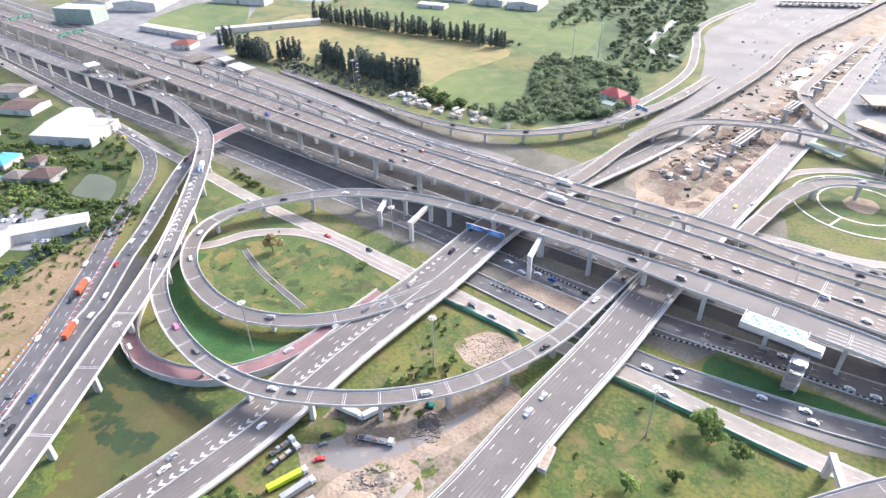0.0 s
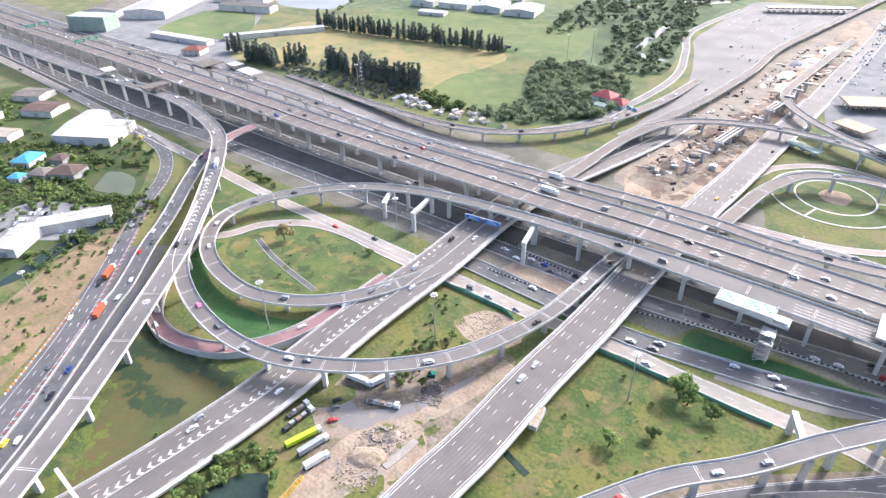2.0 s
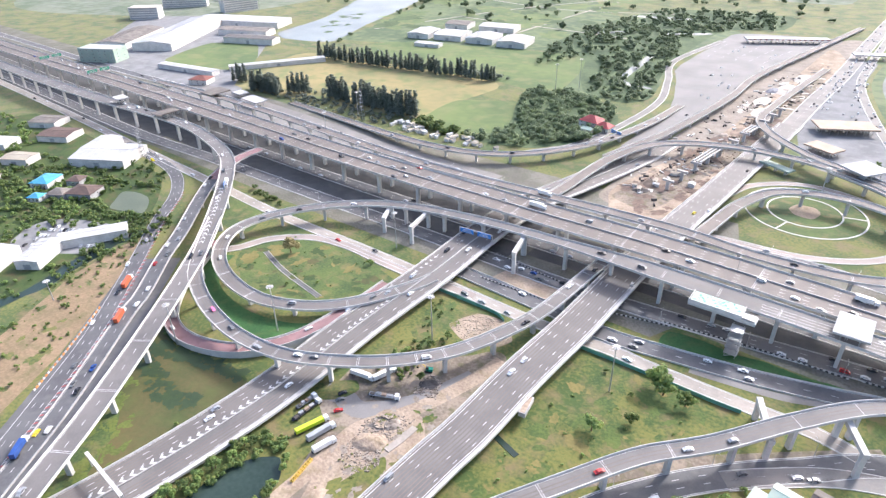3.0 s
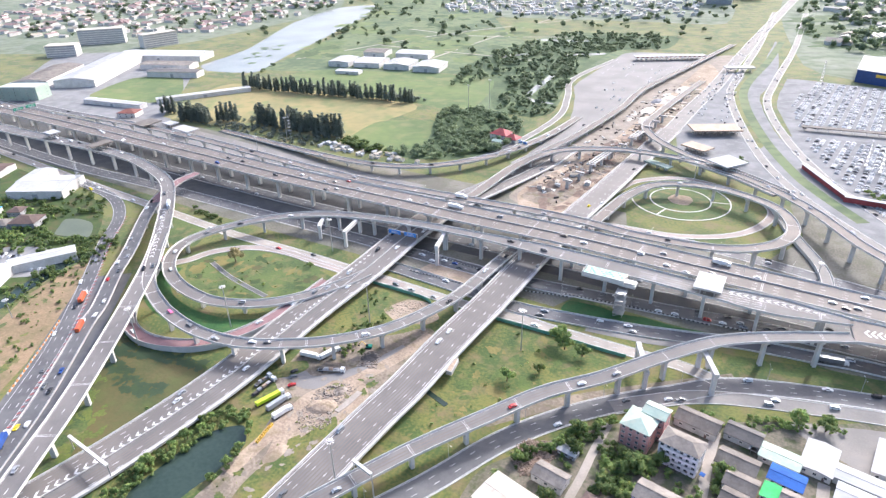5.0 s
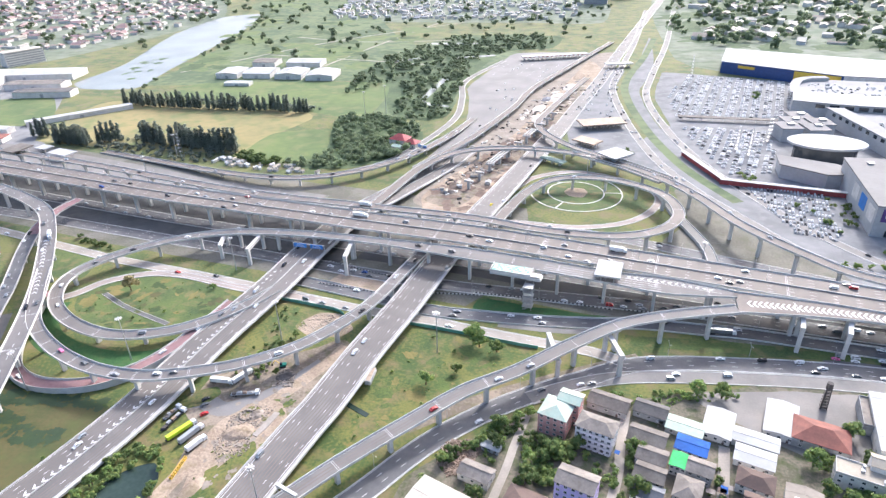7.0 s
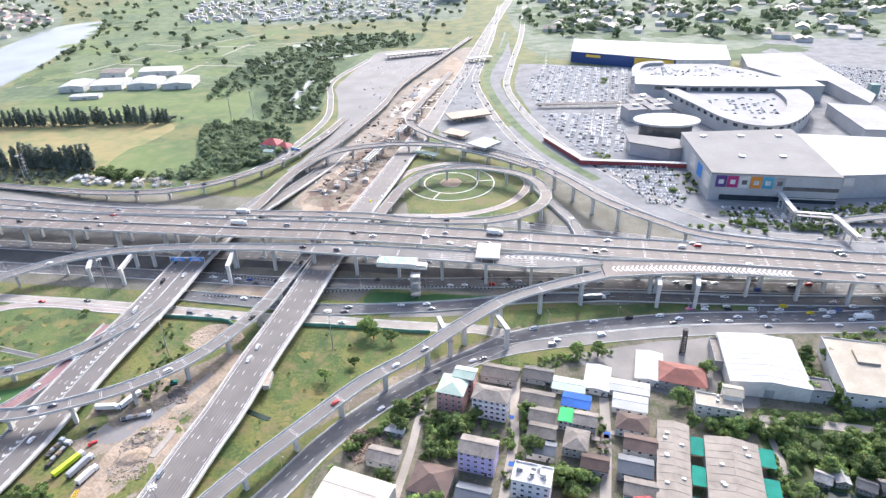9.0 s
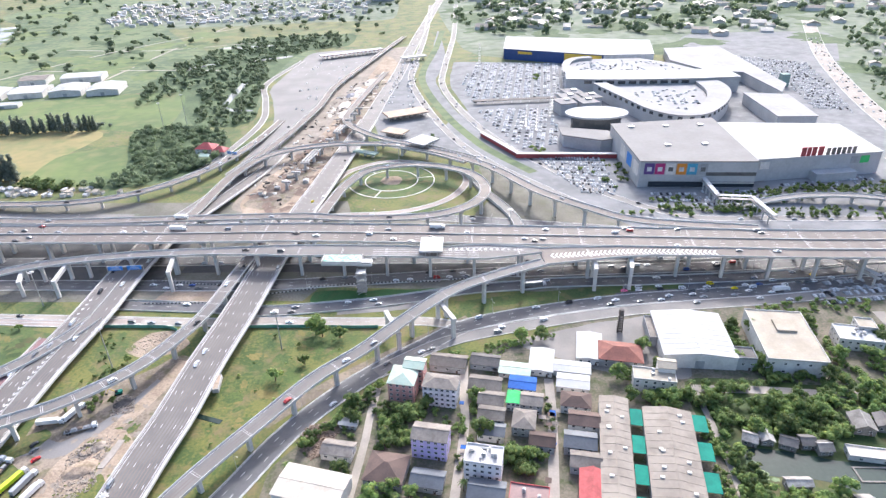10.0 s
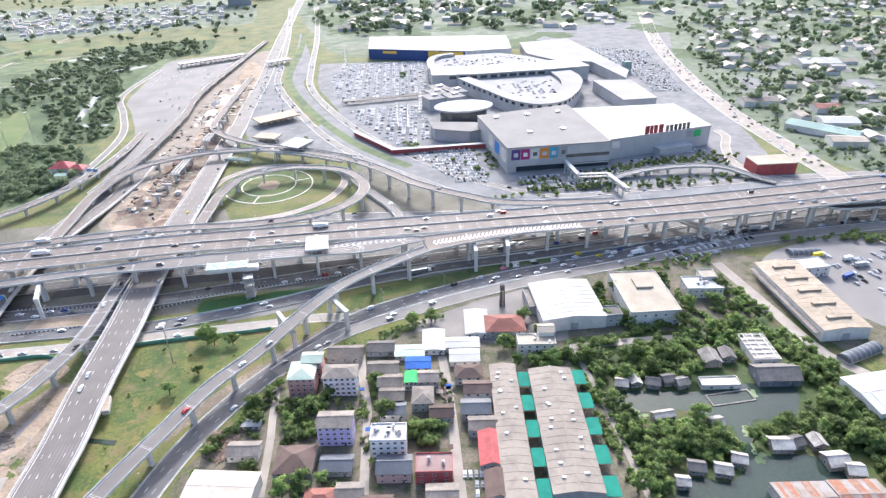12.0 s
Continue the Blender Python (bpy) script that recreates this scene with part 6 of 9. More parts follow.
def house(cx, cy, w, d, angle, h, roof, wall, cover, label, name="house", category="house", floors=2, cols=3, dcols=0, pitch=0.35, over=0.5, group="", clutter=0):
    """A building on its own base: walls, a roof of the given kind, windows, a door."""
    t = thing(name, label, category, group, at=pose(cx, cy, 0, 0, 0, angle))
    s = Soup(); s.box(0, 0, -0.2, w, d, h + 0.2); s.made("wall", wall, t)
    W, D = w / 2 + over, d / 2 + over
    s = Soup()
    if roof == "flat":
        s.box(0, 0, h, w + 0.3, d + 0.3, 0.3)
        o = s.made("roof", cover, t)
        for x, y, sx, sy in ((0, -d / 2, w + 0.3, 0.25), (0, d / 2, w + 0.3, 0.25), (-w / 2, 0, 0.25, d - 0.2), (w / 2, 0, 0.25, d - 0.2)):
            s = Soup(); s.box(x, y, h + 0.3, sx, sy, 0.7); s.made("parapet", wall, t)
        r3 = random.Random(int(cx * 7 + cy))
        for _ in range(clutter):
            s = Soup(); s.box(r3.uniform(-0.35, 0.35) * w, r3.uniform(-0.3, 0.3) * d, h + 0.3, r3.uniform(1, 2.4), r3.uniform(1, 2), r3.uniform(0.8, 2)); s.made("roof_box", r3.choice((WHITE_WALL, GREY_WALL, STEEL)), t)
    else:
        along_x = w >= d
        if roof == "hip":
            rise = min(W, D) * pitch
            k = (W - D * 0.95, 0) if along_x else (0, D - W * 0.95)
            vs = [(-W, -D, h), (W, -D, h), (W, D, h), (-W, D, h), (-k[0], -k[1], h + rise), (k[0], k[1], h + rise), (-W, -D, h - 0.25), (W, -D, h - 0.25), (W, D, h - 0.25), (-W, D, h - 0.25)]
            fs = ([(0, 1, 5, 4), (1, 2, 5), (2, 3, 4, 5), (3, 0, 4)] if along_x else [(0, 1, 4), (1, 2, 5, 4), (2, 3, 5), (3, 0, 4, 5)])
            s.add(vs, fs + [(1, 0, 6, 7), (2, 1, 7, 8), (3, 2, 8, 9), (0, 3, 9, 6), (6, 9, 8, 7)])
        else:
            rise = (D if along_x else W) * pitch
            if along_x:
                vs = [(-W, -D, h), (W, -D, h), (W, 0, h + rise), (-W, 0, h + rise), (W, D, h), (-W, D, h)]
            else:
                vs = [(-W, D, h), (-W, -D, h), (0, -D, h + rise), (0, D, h + rise), (W, -D, h), (W, D, h)]
            vs += [(x, y, z - 0.25) for x, y, z in vs]
            s.add(vs, [(0, 1, 2, 3), (3, 2, 4, 5), (7, 6, 9, 8), (8, 9, 11, 10), (0, 6, 7, 1), (5, 4, 10, 11), (1, 7, 8, 2), (2, 8, 10, 4), (0, 3, 9, 6), (3, 5, 11, 9)])
            if along_x:
                for x in (-w / 2 + 0.05, w / 2 - 0.05):
                    g = Soup(); g.add([(x, -d / 2, h - 0.3), (x, d / 2, h - 0.3), (x, 0, h - 0.3 + rise * 0.9)], [(0, 1, 2)]); g.made("gable", wall, t)
            else:
                for y in (-d / 2 + 0.05, d / 2 - 0.05):
                    g = Soup(); g.add([(-w / 2, y, h - 0.3), (w / 2, y, h - 0.3), (0, y, h - 0.3 + rise * 0.9)], [(0, 1, 2)]); g.made("gable", wall, t)
            rb = Soup()
            if along_x:
                rb.box(0, 0, h + rise - 0.03, 2 * W, 0.5, 0.14)
            else:
                rb.box(0, 0, h + rise - 0.03, 0.5, 2 * D, 0.14)
            rb.made("ridge_cap", cover, t)
        s.made("roof", cover, t)
    if floors and cols:
        windows(t, w, d, h, floors, cols, dcols)
    if floors:
        s = Soup(); s.box(w * 0.28, -d / 2, 0, 1.1, 0.14, 2.1); s.made("door", BROWN_ROOF, t)
    return t


def sheds(cx, cy, w, d, angle, h, cover, wall, label, ribs=0, vents=0, name="warehouse", pitch=0.1):
    t = house(cx, cy, w, d, angle, h, "gable", wall, cover, label, name, "warehouse", floors=0, cols=0, pitch=pitch, over=0.4)
    along_x = w >= d
    rise = ((d if along_x else w) / 2 + 0.4) * pitch
    span, half = (w, d / 2) if along_x else (d, w / 2)
    n = max(4, int(span / 4.6))
    for k in range(1, n):
        u = -span / 2 + span * k / n
        s = Soup()
        for sg in (-1, 1):
            a, b = (u, 0, h + rise + 0.02), (u, sg * half, h + 0.06)
            c = [(u - 0.09, 0, a[2]), (u + 0.09, 0, a[2]), (u + 0.09, sg * half, b[2]), (u - 0.09, sg * half, b[2])]
            c = c + [(x, y, z + 0.1) for x, y, z in c]
            if not along_x:
                c = [(y, x, z) for x, y, z in c]
            s.add(c, BOX)
        s.made("roof_seam", cover, t)
    s = Soup()
    if along_x:
        s.box(0, -d / 2, 0.1, 5, 0.16, h * 0.6)
    else:
        s.box(0, -d / 2, 0.1, min(5, w * 0.5), 0.16, h * 0.6)
    s.made("loading_door", GREY_WALL, t)
    r3 = random.Random(int(cx + cy))
    for k in range(vents):
        s = Soup()
        u, v = r3.uniform(-0.46, 0.46) * span, r3.choice((-0.5, 0.5)) * half + r3.uniform(-1, 1)
        x, y = (u, v) if along_x else (v, u)
        s.box(x, y, h + rise * (1 - abs(v) / (half + 0.4)) - 0.1, 1.9, 1.3, 0.8)
        s.made("roof_vent", WHITE_WALL, t)
    return t


VA = -13
house(72, -105, 14, 14.4, VA, 12.5, "hip", BRICK_WALL, MINT_ROOF, "salmon four-storey block with a pale mint roof", "apartment_block", "apartment block", 4, 4, 2, 0.3)
house(78, -97, 11, 9, VA, 14, "gable", BRICK_WALL, MINT_ROOF, "salmon rear wing with a pale mint roof", "apartment_block", "apartment block", 4, 3, 2, 0.3)
flats = house(92, -111, 18, 11, VA, 12.5, "hip", BRIGHT_WALL, GREY_ROOF, "white four-storey flats with balconies and a grey roof", "apartment_block", "apartment block", 4, 6, 3, clutter=6)
rail = Soup()
rail.box(0, -0.55, 0, 2.3, 1.1, 0.18)
rail.box(0, -1.05, 0.18, 2.3, 0.12, 0.85)
for sx in (-1.1, 1.1):
    rail.box(sx, -0.5, 0.18, 0.12, 1.0, 0.85)
balcony = rail.made("balcony", BRIGHT_WALL, flats)
for k in range(24):
    ob = balcony if k == 0 else new("balcony", balcony.data)
    ob.parent = flats
    ob.matrix_basis = pose(-7.5 + 3 * (k % 6), -5.5, 0.55 + 3.125 * (k // 6))
house(86, -147, 17, 11, VA, 12.5, "gable", PURPLE_WALL, GREY_ROOF, "lilac four-storey flats with a grey roof", "apartment_block", "apartment block", 4, 5, 2, clutter=3)
house(110, -163, 17, 11, VA, 13, "flat", BRIGHT_WALL, CONCRETE, "white four-storey flats with a terrace roof", "apartment_block", "apartment block", 4, 5, 2, clutter=7)
VILLAGE = (
    (110, -177, 16, 11, 6.5, "gable", PINK_WALL, SLATE_SHEET, "two-storey pink house with a dark gable roof"), (128, -182, 17, 11, 7.5, "flat", RED_WALL, DUSTY_RED, "red-walled flat-roofed house"), (65, -161, 18, 17, 5.5, "hip", GREY_WALL, BROWN_ROOF, "low house with a brown hipped roof"),
    (84, -167, 15, 10, 4, "gable", GREY_WALL, SLATE_SHEET, "low house with a dark grey roof"), (116, -106, 17, 11, 6, "gable", GREY_WALL, GREY_ROOF, "row house with a weathered grey roof"), (118, -118, 13, 10, 6, "gable", WHITE_WALL, GREY_ROOF, "row house with a grey cement roof"),
    (117, -129, 13, 9.5, 6, "gable", GREY_WALL, GREY_ROOF, "row house with a grey ridge roof"), (116, -139, 13, 8.5, 5, "gable", WHITE_WALL, SLATE_SHEET, "low row house with a slate-grey roof"), (136, -107, 14, 10, 6, "gable", WHITE_WALL, BLUE_ROOF, "house with a bright blue metal roof"),
    (130, -118, 7, 9, 6, "gable", WHITE_WALL, GREEN_ROOF, "small house with a bright green roof"), (139, -120, 11, 9.5, 6, "gable", GREY_WALL, GREY_ROOF, "house with a grey cement roof"), (133, -134, 11, 13, 6, "hip", GREY_WALL, GREY_ROOF, "house with a grey hipped roof"),
    (140, -147, 12, 9, 5, "gable", GREY_WALL, BROWN_ROOF, "house with a brown roof among trees"), (134, -92, 17, 10, 3.6, "gable", GREY_WALL, MINT_ROOF, "long house with a pale mint tin roof"), (97, -84, 20, 11, 4.5, "gable", GREY_WALL, GREY_ROOF, "grey roadside shed"),
    (118, -84, 16, 10, 4, "gable", GREY_WALL, DARK_ROOF, "dark-roofed roadside shed"), (150, -86, 13, 20, 4, "gable", WHITE_WALL, WHITE_ROOF, "shed with a white metal roof"), (180, -75, 14, 25, 4.2, "gable", WHITE_WALL, WHITE_ROOF, "long shed with a white metal roof"),
    (166, -93, 20, 9.5, 4, "gable", WHITE_WALL, WHITE_ROOF, "white-roofed workshop"), (164, -105, 17, 11, 4, "gable", WHITE_WALL, WHITE_ROOF, "white-roofed workshop by the lane"), (196, -83, 24, 17, 5.5, "hip", GREY_WALL, TERRACOTTA, "house with a broad terracotta roof"),
    (162, -121, 15, 11, 5.5, "hip", WHITE_WALL, BROWN_ROOF, "house with a mauve-brown roof"), (163, -135, 15, 10, 5.5, "gable", WHITE_WALL, BROWN_ROOF, "house with a brown gable roof"), (158, -149, 15, 11, 5.5, "gable", GREY_WALL, SLATE_SHEET, "house with a blue-grey roof"),
    (158, -161, 14, 10, 5, "gable", GREY_WALL, GREY_ROOF, "house with a worn grey roof"), (157, -178, 11, 21, 5.5, "gable", GREY_WALL, RED_ROOF, "long house with a red metal roof"), (154, -199, 12, 15, 5, "gable", GREY_WALL, BROWN_ROOF, "house with a brown-grey roof"),
    (41, -147, 15, 9, 4.5, "gable", WHITE_WALL, GREY_ROOF, "grey-roofed shed beside a junk yard"), (128, -198, 14, 12, 5, "gable", GREY_WALL, GREY_ROOF, "house with a pale grey roof"), (98, -196, 15, 10, 5, "gable", GREY_WALL, BROWN_ROOF, "house with a faded roof"),
    (75, -186, 14, 10, 5, "hip", GREY_WALL, TERRACOTTA, "house with a small red roof"), (88, -186, 12, 10, 5, "gable", GREY_WALL, GREY_ROOF, "house with a plain grey roof"), (44, -128, 9, 5, 3, "gable", GREY_WALL, WHITE_ROOF, "small white tin-roofed lean-to"))
for cx, cy, w, d, h, roof, wall, cover, label in VILLAGE:
    house(cx, cy, w, d, VA, h, roof, wall, cover, label + " in the village", floors=2 if h > 5.2 else 1, cols=3, dcols=1, group="village houses", pitch=0.14 if cover in (WHITE_ROOF, MINT_ROOF, BLUE_ROOF, GREEN_ROOF) else 0.4)
sheds(241, -73, 40, 43, -8, 9, WHITE_ROOF, WHITE_WALL, "large warehouse with a bright white metal roof")
house(222, -62, 8, 22, -8, 6, "flat", GREY_WALL, GREY_ROOF, "grey flat-roofed annex beside a warehouse", floors=0, cols=0)
house(262, -92, 14, 10, -8, 8, "flat", GREY_WALL, DARK_ROOF, "dark annex beside the warehouse", floors=1, cols=3)
house(207, -108, 22, 10, VA, 8.5, "flat", WHITE_WALL, BEIGE_ROOF, "white three-storey house with a roof terrace", floors=3, cols=5, dcols=2, clutter=2)
house(215, -103, 9, 8, VA, 12, "gable", WHITE_WALL, BEIGE_ROOF, "small penthouse with a beige roof", floors=1, cols=2)
t = house(292, -80, 32, 48, -10, 10.5, "flat", WHITE_WALL, BEIGE_ROOF, "long white office with a beige flat roof", "office_building", "office", 2, 5, 0)
s = Soup(); s.box(2, 8, 10.8, 11, 11, 1.4); s.made("roof_lantern", BEIGE_ROOF, t)
sheds(32, -171, 31, 18, -17, 7.5, CREAM_ROOF, WHITE_WALL, "big shed with a plain cream roof")
sheds(171, -166, 14, 91, -13, 6.5, SHED_ROOF, GREY_WALL, "very long shed with a weathered beige roof", vents=9, pitch=0.16)
sheds(196, -173, 23, 84, -13, 6.5, SHED_ROOF, GREY_WALL, "very long twin-pitched shed with roof vents", vents=16, pitch=0.16)
a = radians(VA)
for k in range(9):
    v = 36 - 9.2 * k
    for base, u, w in ((171, 10.5, 6.0), (196, 15.2, 7.4)):
        if k % 2 == 0:
            x, y = base + u * math.cos(a) - v * math.sin(a), (-168 if base == 171 else -173) + u * math.sin(a) + v * math.cos(a)
            t = thing("awning", "teal sheet awning between long sheds", "awning", "teal awnings", at=pose(x, y, 0, 0, 0, VA))
            s = Soup(); s.box(0, 0, 5.2, w, 11.5, 0.15); s.made("sheet", TEAL, t)
            for sx in (-1, 1):
                for sy in (-1, 1):
                    s = Soup(); tube(s, (sx * w * 0.42, sy * 5, -0.1), (sx * w * 0.42, sy * 5, 5.25), 0.08, 0.08, 5); s.made("post", STEEL, t)
t = sheds(396, -107, 30, 80, -9, 8.5, DEPOT_ROOF, WHITE_WALL, "long depot with a beige roof and raised ridges")
for k in range(5):
    s = Soup(); s.box(0, 30 - 15 * k, 9.2, 15, 2.6, 1.9); s.made("ridge_vent", DEPOT_ROOF, t)
s = Soup(); s.box(-16.5, 0, 5.2, 4.5, 76, 0.2); s.made("side_canopy", GREY_ROOF, t)
house(424, -74, 25, 14, -5, 7, "flat", WHITE_WALL, WHITE_ROOF, "white flat-roofed depot office", floors=2, cols=4)
house(338, -77, 24, 15, -14, 7, "flat", WHITE_WALL, WHITE_ROOF, "white modern villa with terraces", "villa", "house", 2, 6, 3, clutter=5)
house(346, -70, 10, 10, -14, 9, "flat", WHITE_WALL, BEIGE_ROOF, "white villa's upper tower", "villa", "house", 3, 2, 2)
sheds(370, -195, 34, 28, -3, 7, WHITE_ROOF, WHITE_WALL, "shed with a bright white roof among trees")
for cx, cy, w, d, label, strips in ((281, -242, 24, 20, "shed with a rust-striped tin roof", ((-9.5, 1.6), (-5, 3.2), (2.4, 2.0), (4.6, 1.2))), (305, -246, 22, 18, "shed with an orange rusty roof", ((-8, 5), (0.5, 4), (6.5, 3.2))), (262, -262, 26, 16, "shed with patched tin roofing", ((-6, 1.8), (5, 2.6)))):
    t = sheds(cx, cy, w, d, -13, 5.5, RUST_ROOF, GREY_WALL, label, pitch=0.2)
    half = d / 2 + 0.4
    for u, width in strips:
        for sg in (-1, 1):
            s = Soup()
            c = [(u - width / 2, sg * 0.3, 5.5 + 0.2 * (half - 0.3)), (u + width / 2, sg * 0.3, 5.5 + 0.2 * (half - 0.3)), (u + width / 2, sg * half, 5.5), (u - width / 2, sg * half, 5.5)]
            s.add(c + [(x, y, z + 0.06) for x, y, z in c], BOX)
            s.made("rusty_sheet", RUSTED, t, label="orange rusted roofing sheet")
for cx, cy, w, d, h, cover, label in ((332, -143, 15, 24, 4, WHITE_ROOF, "unfinished white flat-roofed outbuilding"), (326, -165, 23, 14, 4.5, DARK_ROOF, "pond house with a dark slate roof"), (300, -143, 10, 11, 4, BEIGE_ROOF, "small house with a pale roof"), (311, -143, 9, 11, 4, DARK_ROOF, "small house with a grey roof"), (293, -162, 21, 7, 2.5, WHITE_ROOF, "low white pavilion on the pond bank"), (241, -149.5, 8, 8, 3.5, BROWN_ROOF, "pond hut with a pale weathered roof"), (249, -149.5, 7, 8, 3.5, BROWN_ROOF, "pond hut with a faded grey roof"), (258, -153, 9, 8, 3.5, DARK_ROOF, "pond hut with a dark roof on stilts"), (267, -153, 8, 8, 3.5, DARK_ROOF, "pond hut with a slate roof"), (273, -157, 8, 8, 3.5, BROWN_ROOF, "pond hut on stilts"), (269, -212, 8, 8, 3.5, BROWN_ROOF, "hut on the island's point"), (258, -215.5, 9, 8, 3.5, BROWN_ROOF, "hut with a ridge roof on the bank"), (247, -211, 9, 8, 3.5, DARK_ROOF, "dark-roofed hut on the lower bank"), (236, -217, 7, 7, 3.5, BROWN_ROOF, "small hut on the lower bank"), (273, -188.5, 8, 8, 3.5, BEIGE_ROOF, "hut on the island's tip"), (250, -177, 11, 5, 3.5, BEIGE_ROOF, "pale plank hut on the island"), (294, -209, 10, 8, 3.5, BROWN_ROOF, "hut at the water's edge"), (302, -209.5, 8, 8, 3.5, DARK_ROOF, "hut with a dark roof by the water"), (312, -212, 8, 9, 3.5, BROWN_ROOF, "hut with a worn pale roof"), (312, -224, 10, 9, 3.5, BROWN_ROOF, "hut with a pale gable roof"), (316, -231, 9, 9, 3.5, BEIGE_ROOF, "hut with a pale sheet roof")):
    if w < 10:
        w, d = w * 0.82, d * 0.82
    house(cx, cy, w, d, VA + (cx * 7 % 40 - 20 if w < 12 else 0), h, "flat" if "white" in label else "gable", WOOD if w < 12 else TARP if cover is DARK_ROOF else WHITE_WALL, THATCH if w < 12 and cover is not DARK_ROOF else CREAM_ROOF if "white" in label else cover, label + " in the pond garden", "hut" if w < 12 else "house", "hut" if w < 12 else "house", 1, 2, 1, 0.5, group="pond huts" if w < 12 else "")
t = thing("roof_frame", "bare white concrete roof beams on an unfinished house", "roof frame", at=pose(332, -143, 4.3, 0, 0, VA))
for k in range(6):
    s = Soup(); s.box(0, -10.5 + 4.2 * k, 0, 14.4, 0.5, 0.8); s.made("cross_beam", WHITE_WALL, t)
for k in range(3):
    s = Soup(); s.box(-5 + 5 * k, 0, 0.8, 0.5, 23, 0.35); s.made("long_beam", WHITE_WALL, t)
t = thing("jetty", "square weathered timber walkway in the pond", "jetty", at=pose(293, -172.6, 0, 0, 0, -4))
for x, y, sx, sy in ((0, -4.1, 25, 0.8), (0, 4.1, 25, 0.8), (-12.1, 0, 0.8, 7.4), (12.1, 0, 0.8, 7.4)):
    s = Soup(); s.box(x, y, 0.05, sx, sy, 0.5); s.made("walkway", WOOD, t)



def barrel_shed(ax, ay, bx, by, half, label, cover):
    """A long low shed under a half-round sheet roof with ribs."""
    t = thing("barrel_shed", label, "shed", kind="")
    line = glide([(ax, ay, 0), (bx, by, 0)], 4)
    arch = [(half * math.cos(math.pi * k / 12), 1.6 + half * 0.8 * math.sin(math.pi * k / 12)) for k in range(13)]
    sweep(line, arch).made("roof", cover, t)
    slab(line, -half + 0.3, half - 0.3, -0.2, 1.65).made("wall", GREY_WALL, t)
    for q, r, d in along(line, 2, 4.0, 1):
        g = [(q + d * 0.12, r), (q - d * 0.12, r)]
        sweep(g, [(o * 1.015, u * 1.012) for o, u in arch]).made("roof_rib", STEEL, t)


barrel_shed(373, -163, 401, -158, 4.2, "slate-blue barrel-roofed shed beside the depot", SLATE_SHEET)
barrel_shed(429, -50, 452, -54, 4.0, "slate-blue barrel-roofed shed beside the truck yard", SLATE_SHEET)
for x, y, z, label in ((104, -161, 13.3, "steel water tank on a flat roof"), (115, -165, 13.3, "steel water tank on a terrace roof"), (207, -106, 8.8, "steel water tank on a white house"), (126, -180, 7.8, "steel water tank on a red-walled house"), (132, -184, 7.8, "steel water tank beside a parapet"), (338, -79, 7.3, "steel water tank on a villa")):
    t = thing("water_tank", label, "water tank", "roof water tanks", at=pose(x, y, z))
    s = Soup(); tube(s, (0, 0, 0.6), (0, 0, 2.3), 0.75, 0.75, 12); s.made("drum", STEEL, t)
    s = Soup(); tube(s, (0, 0, 2.3), (0, 0, 2.6), 0.72, 0.2, 12); s.made("lid", STEEL, t)
    s = Soup(); s.box(0, 0, 0, 1.5, 1.5, 0.6); s.made("stand", GREY_WALL, t)
# left of the roads
LEFT = ((-494, -14, 52, 40, 25, 8, WHITE_ROOF, "big warehouse with a bright white roof"), (-523, -3, 22, 34, 25, 7.5, WHITE_ROOF, "white-roofed warehouse wing by the road"), (-590, -6, 32, 26, 24, 6, BROWN_ROOF, "shed with a faded brown roof"), (-640, 10, 30, 24, 24, 6, GREY_ROOF, "plain grey-roofed shed by houses"), (-372, -142, 16, 30, 30, 6.5, WHITE_ROOF, "shed with a bright white roof by the canal"), (-365, -108, 13, 44, -35, 6.5, WHITE_ROOF, "long white-roofed shed by the canal"), (-392, -165, 24, 30, 30, 6.5, WHITE_ROOF, "white-roofed shed in a yard"), (-620, -50, 30, 22, 24, 6, WHITE_ROOF, "white-roofed hall among trees"), (-560, -60, 26, 18, 24, 6, BEIGE_ROOF, "beige-roofed shed among trees"))
for cx, cy, w, d, ang, h, cover, label in LEFT:
    sheds(cx, cy, w, d, ang, h, cover, WHITE_WALL, label + " beside the highway", pitch=0.12)
for cx, cy, w, d, h, wall, cover, label in ((-490, -74, 16, 20, 5, WHITE_WALL, SKYBLUE_ROOF, "house with a pale blue roof"), (-440, -70, 22, 18, 5.5, GREY_WALL, BROWN_ROOF, "house with a brown hipped roof among trees"), (-455, -82, 15, 13, 5, GREY_WALL, GREY_ROOF, "house with a grey hipped roof"), (-468, -60, 12, 12, 5, GREY_WALL, BROWN_ROOF, "house with a dark hipped roof"), (-466, -95, 10, 9, 4, WHITE_WALL, SKYBLUE_ROOF, "small pool house with a blue roof"), (-540, -100, 20, 16, 5, WHITE_WALL, GREY_ROOF, "house with a plain grey roof"), (-575, -90, 18, 15, 5, WHITE_WALL, TERRACOTTA, "house with a red roof")):
    house(cx, cy, w, d, 25, h, "hip", wall, cover, label + " near the canal", floors=1, cols=3, dcols=1, group="houses by the canal")
house(-152, 294, 20, 16, -10, 6, "hip", WHITE_WALL, RED_ROOF, "house with a bright red hipped roof in woodland", floors=2, cols=3, pitch=0.6)
house(-136, 287, 15, 13, -10, 4.5, "hip", WHITE_WALL, RED_ROOF, "annex with a red hipped roof", floors=1, cols=2, pitch=0.6)
house(-148, 273, 11, 8, -10, 4, "gable", WHITE_WALL, MINT_ROOF, "outhouse with a pale mint roof", floors=1, cols=2)
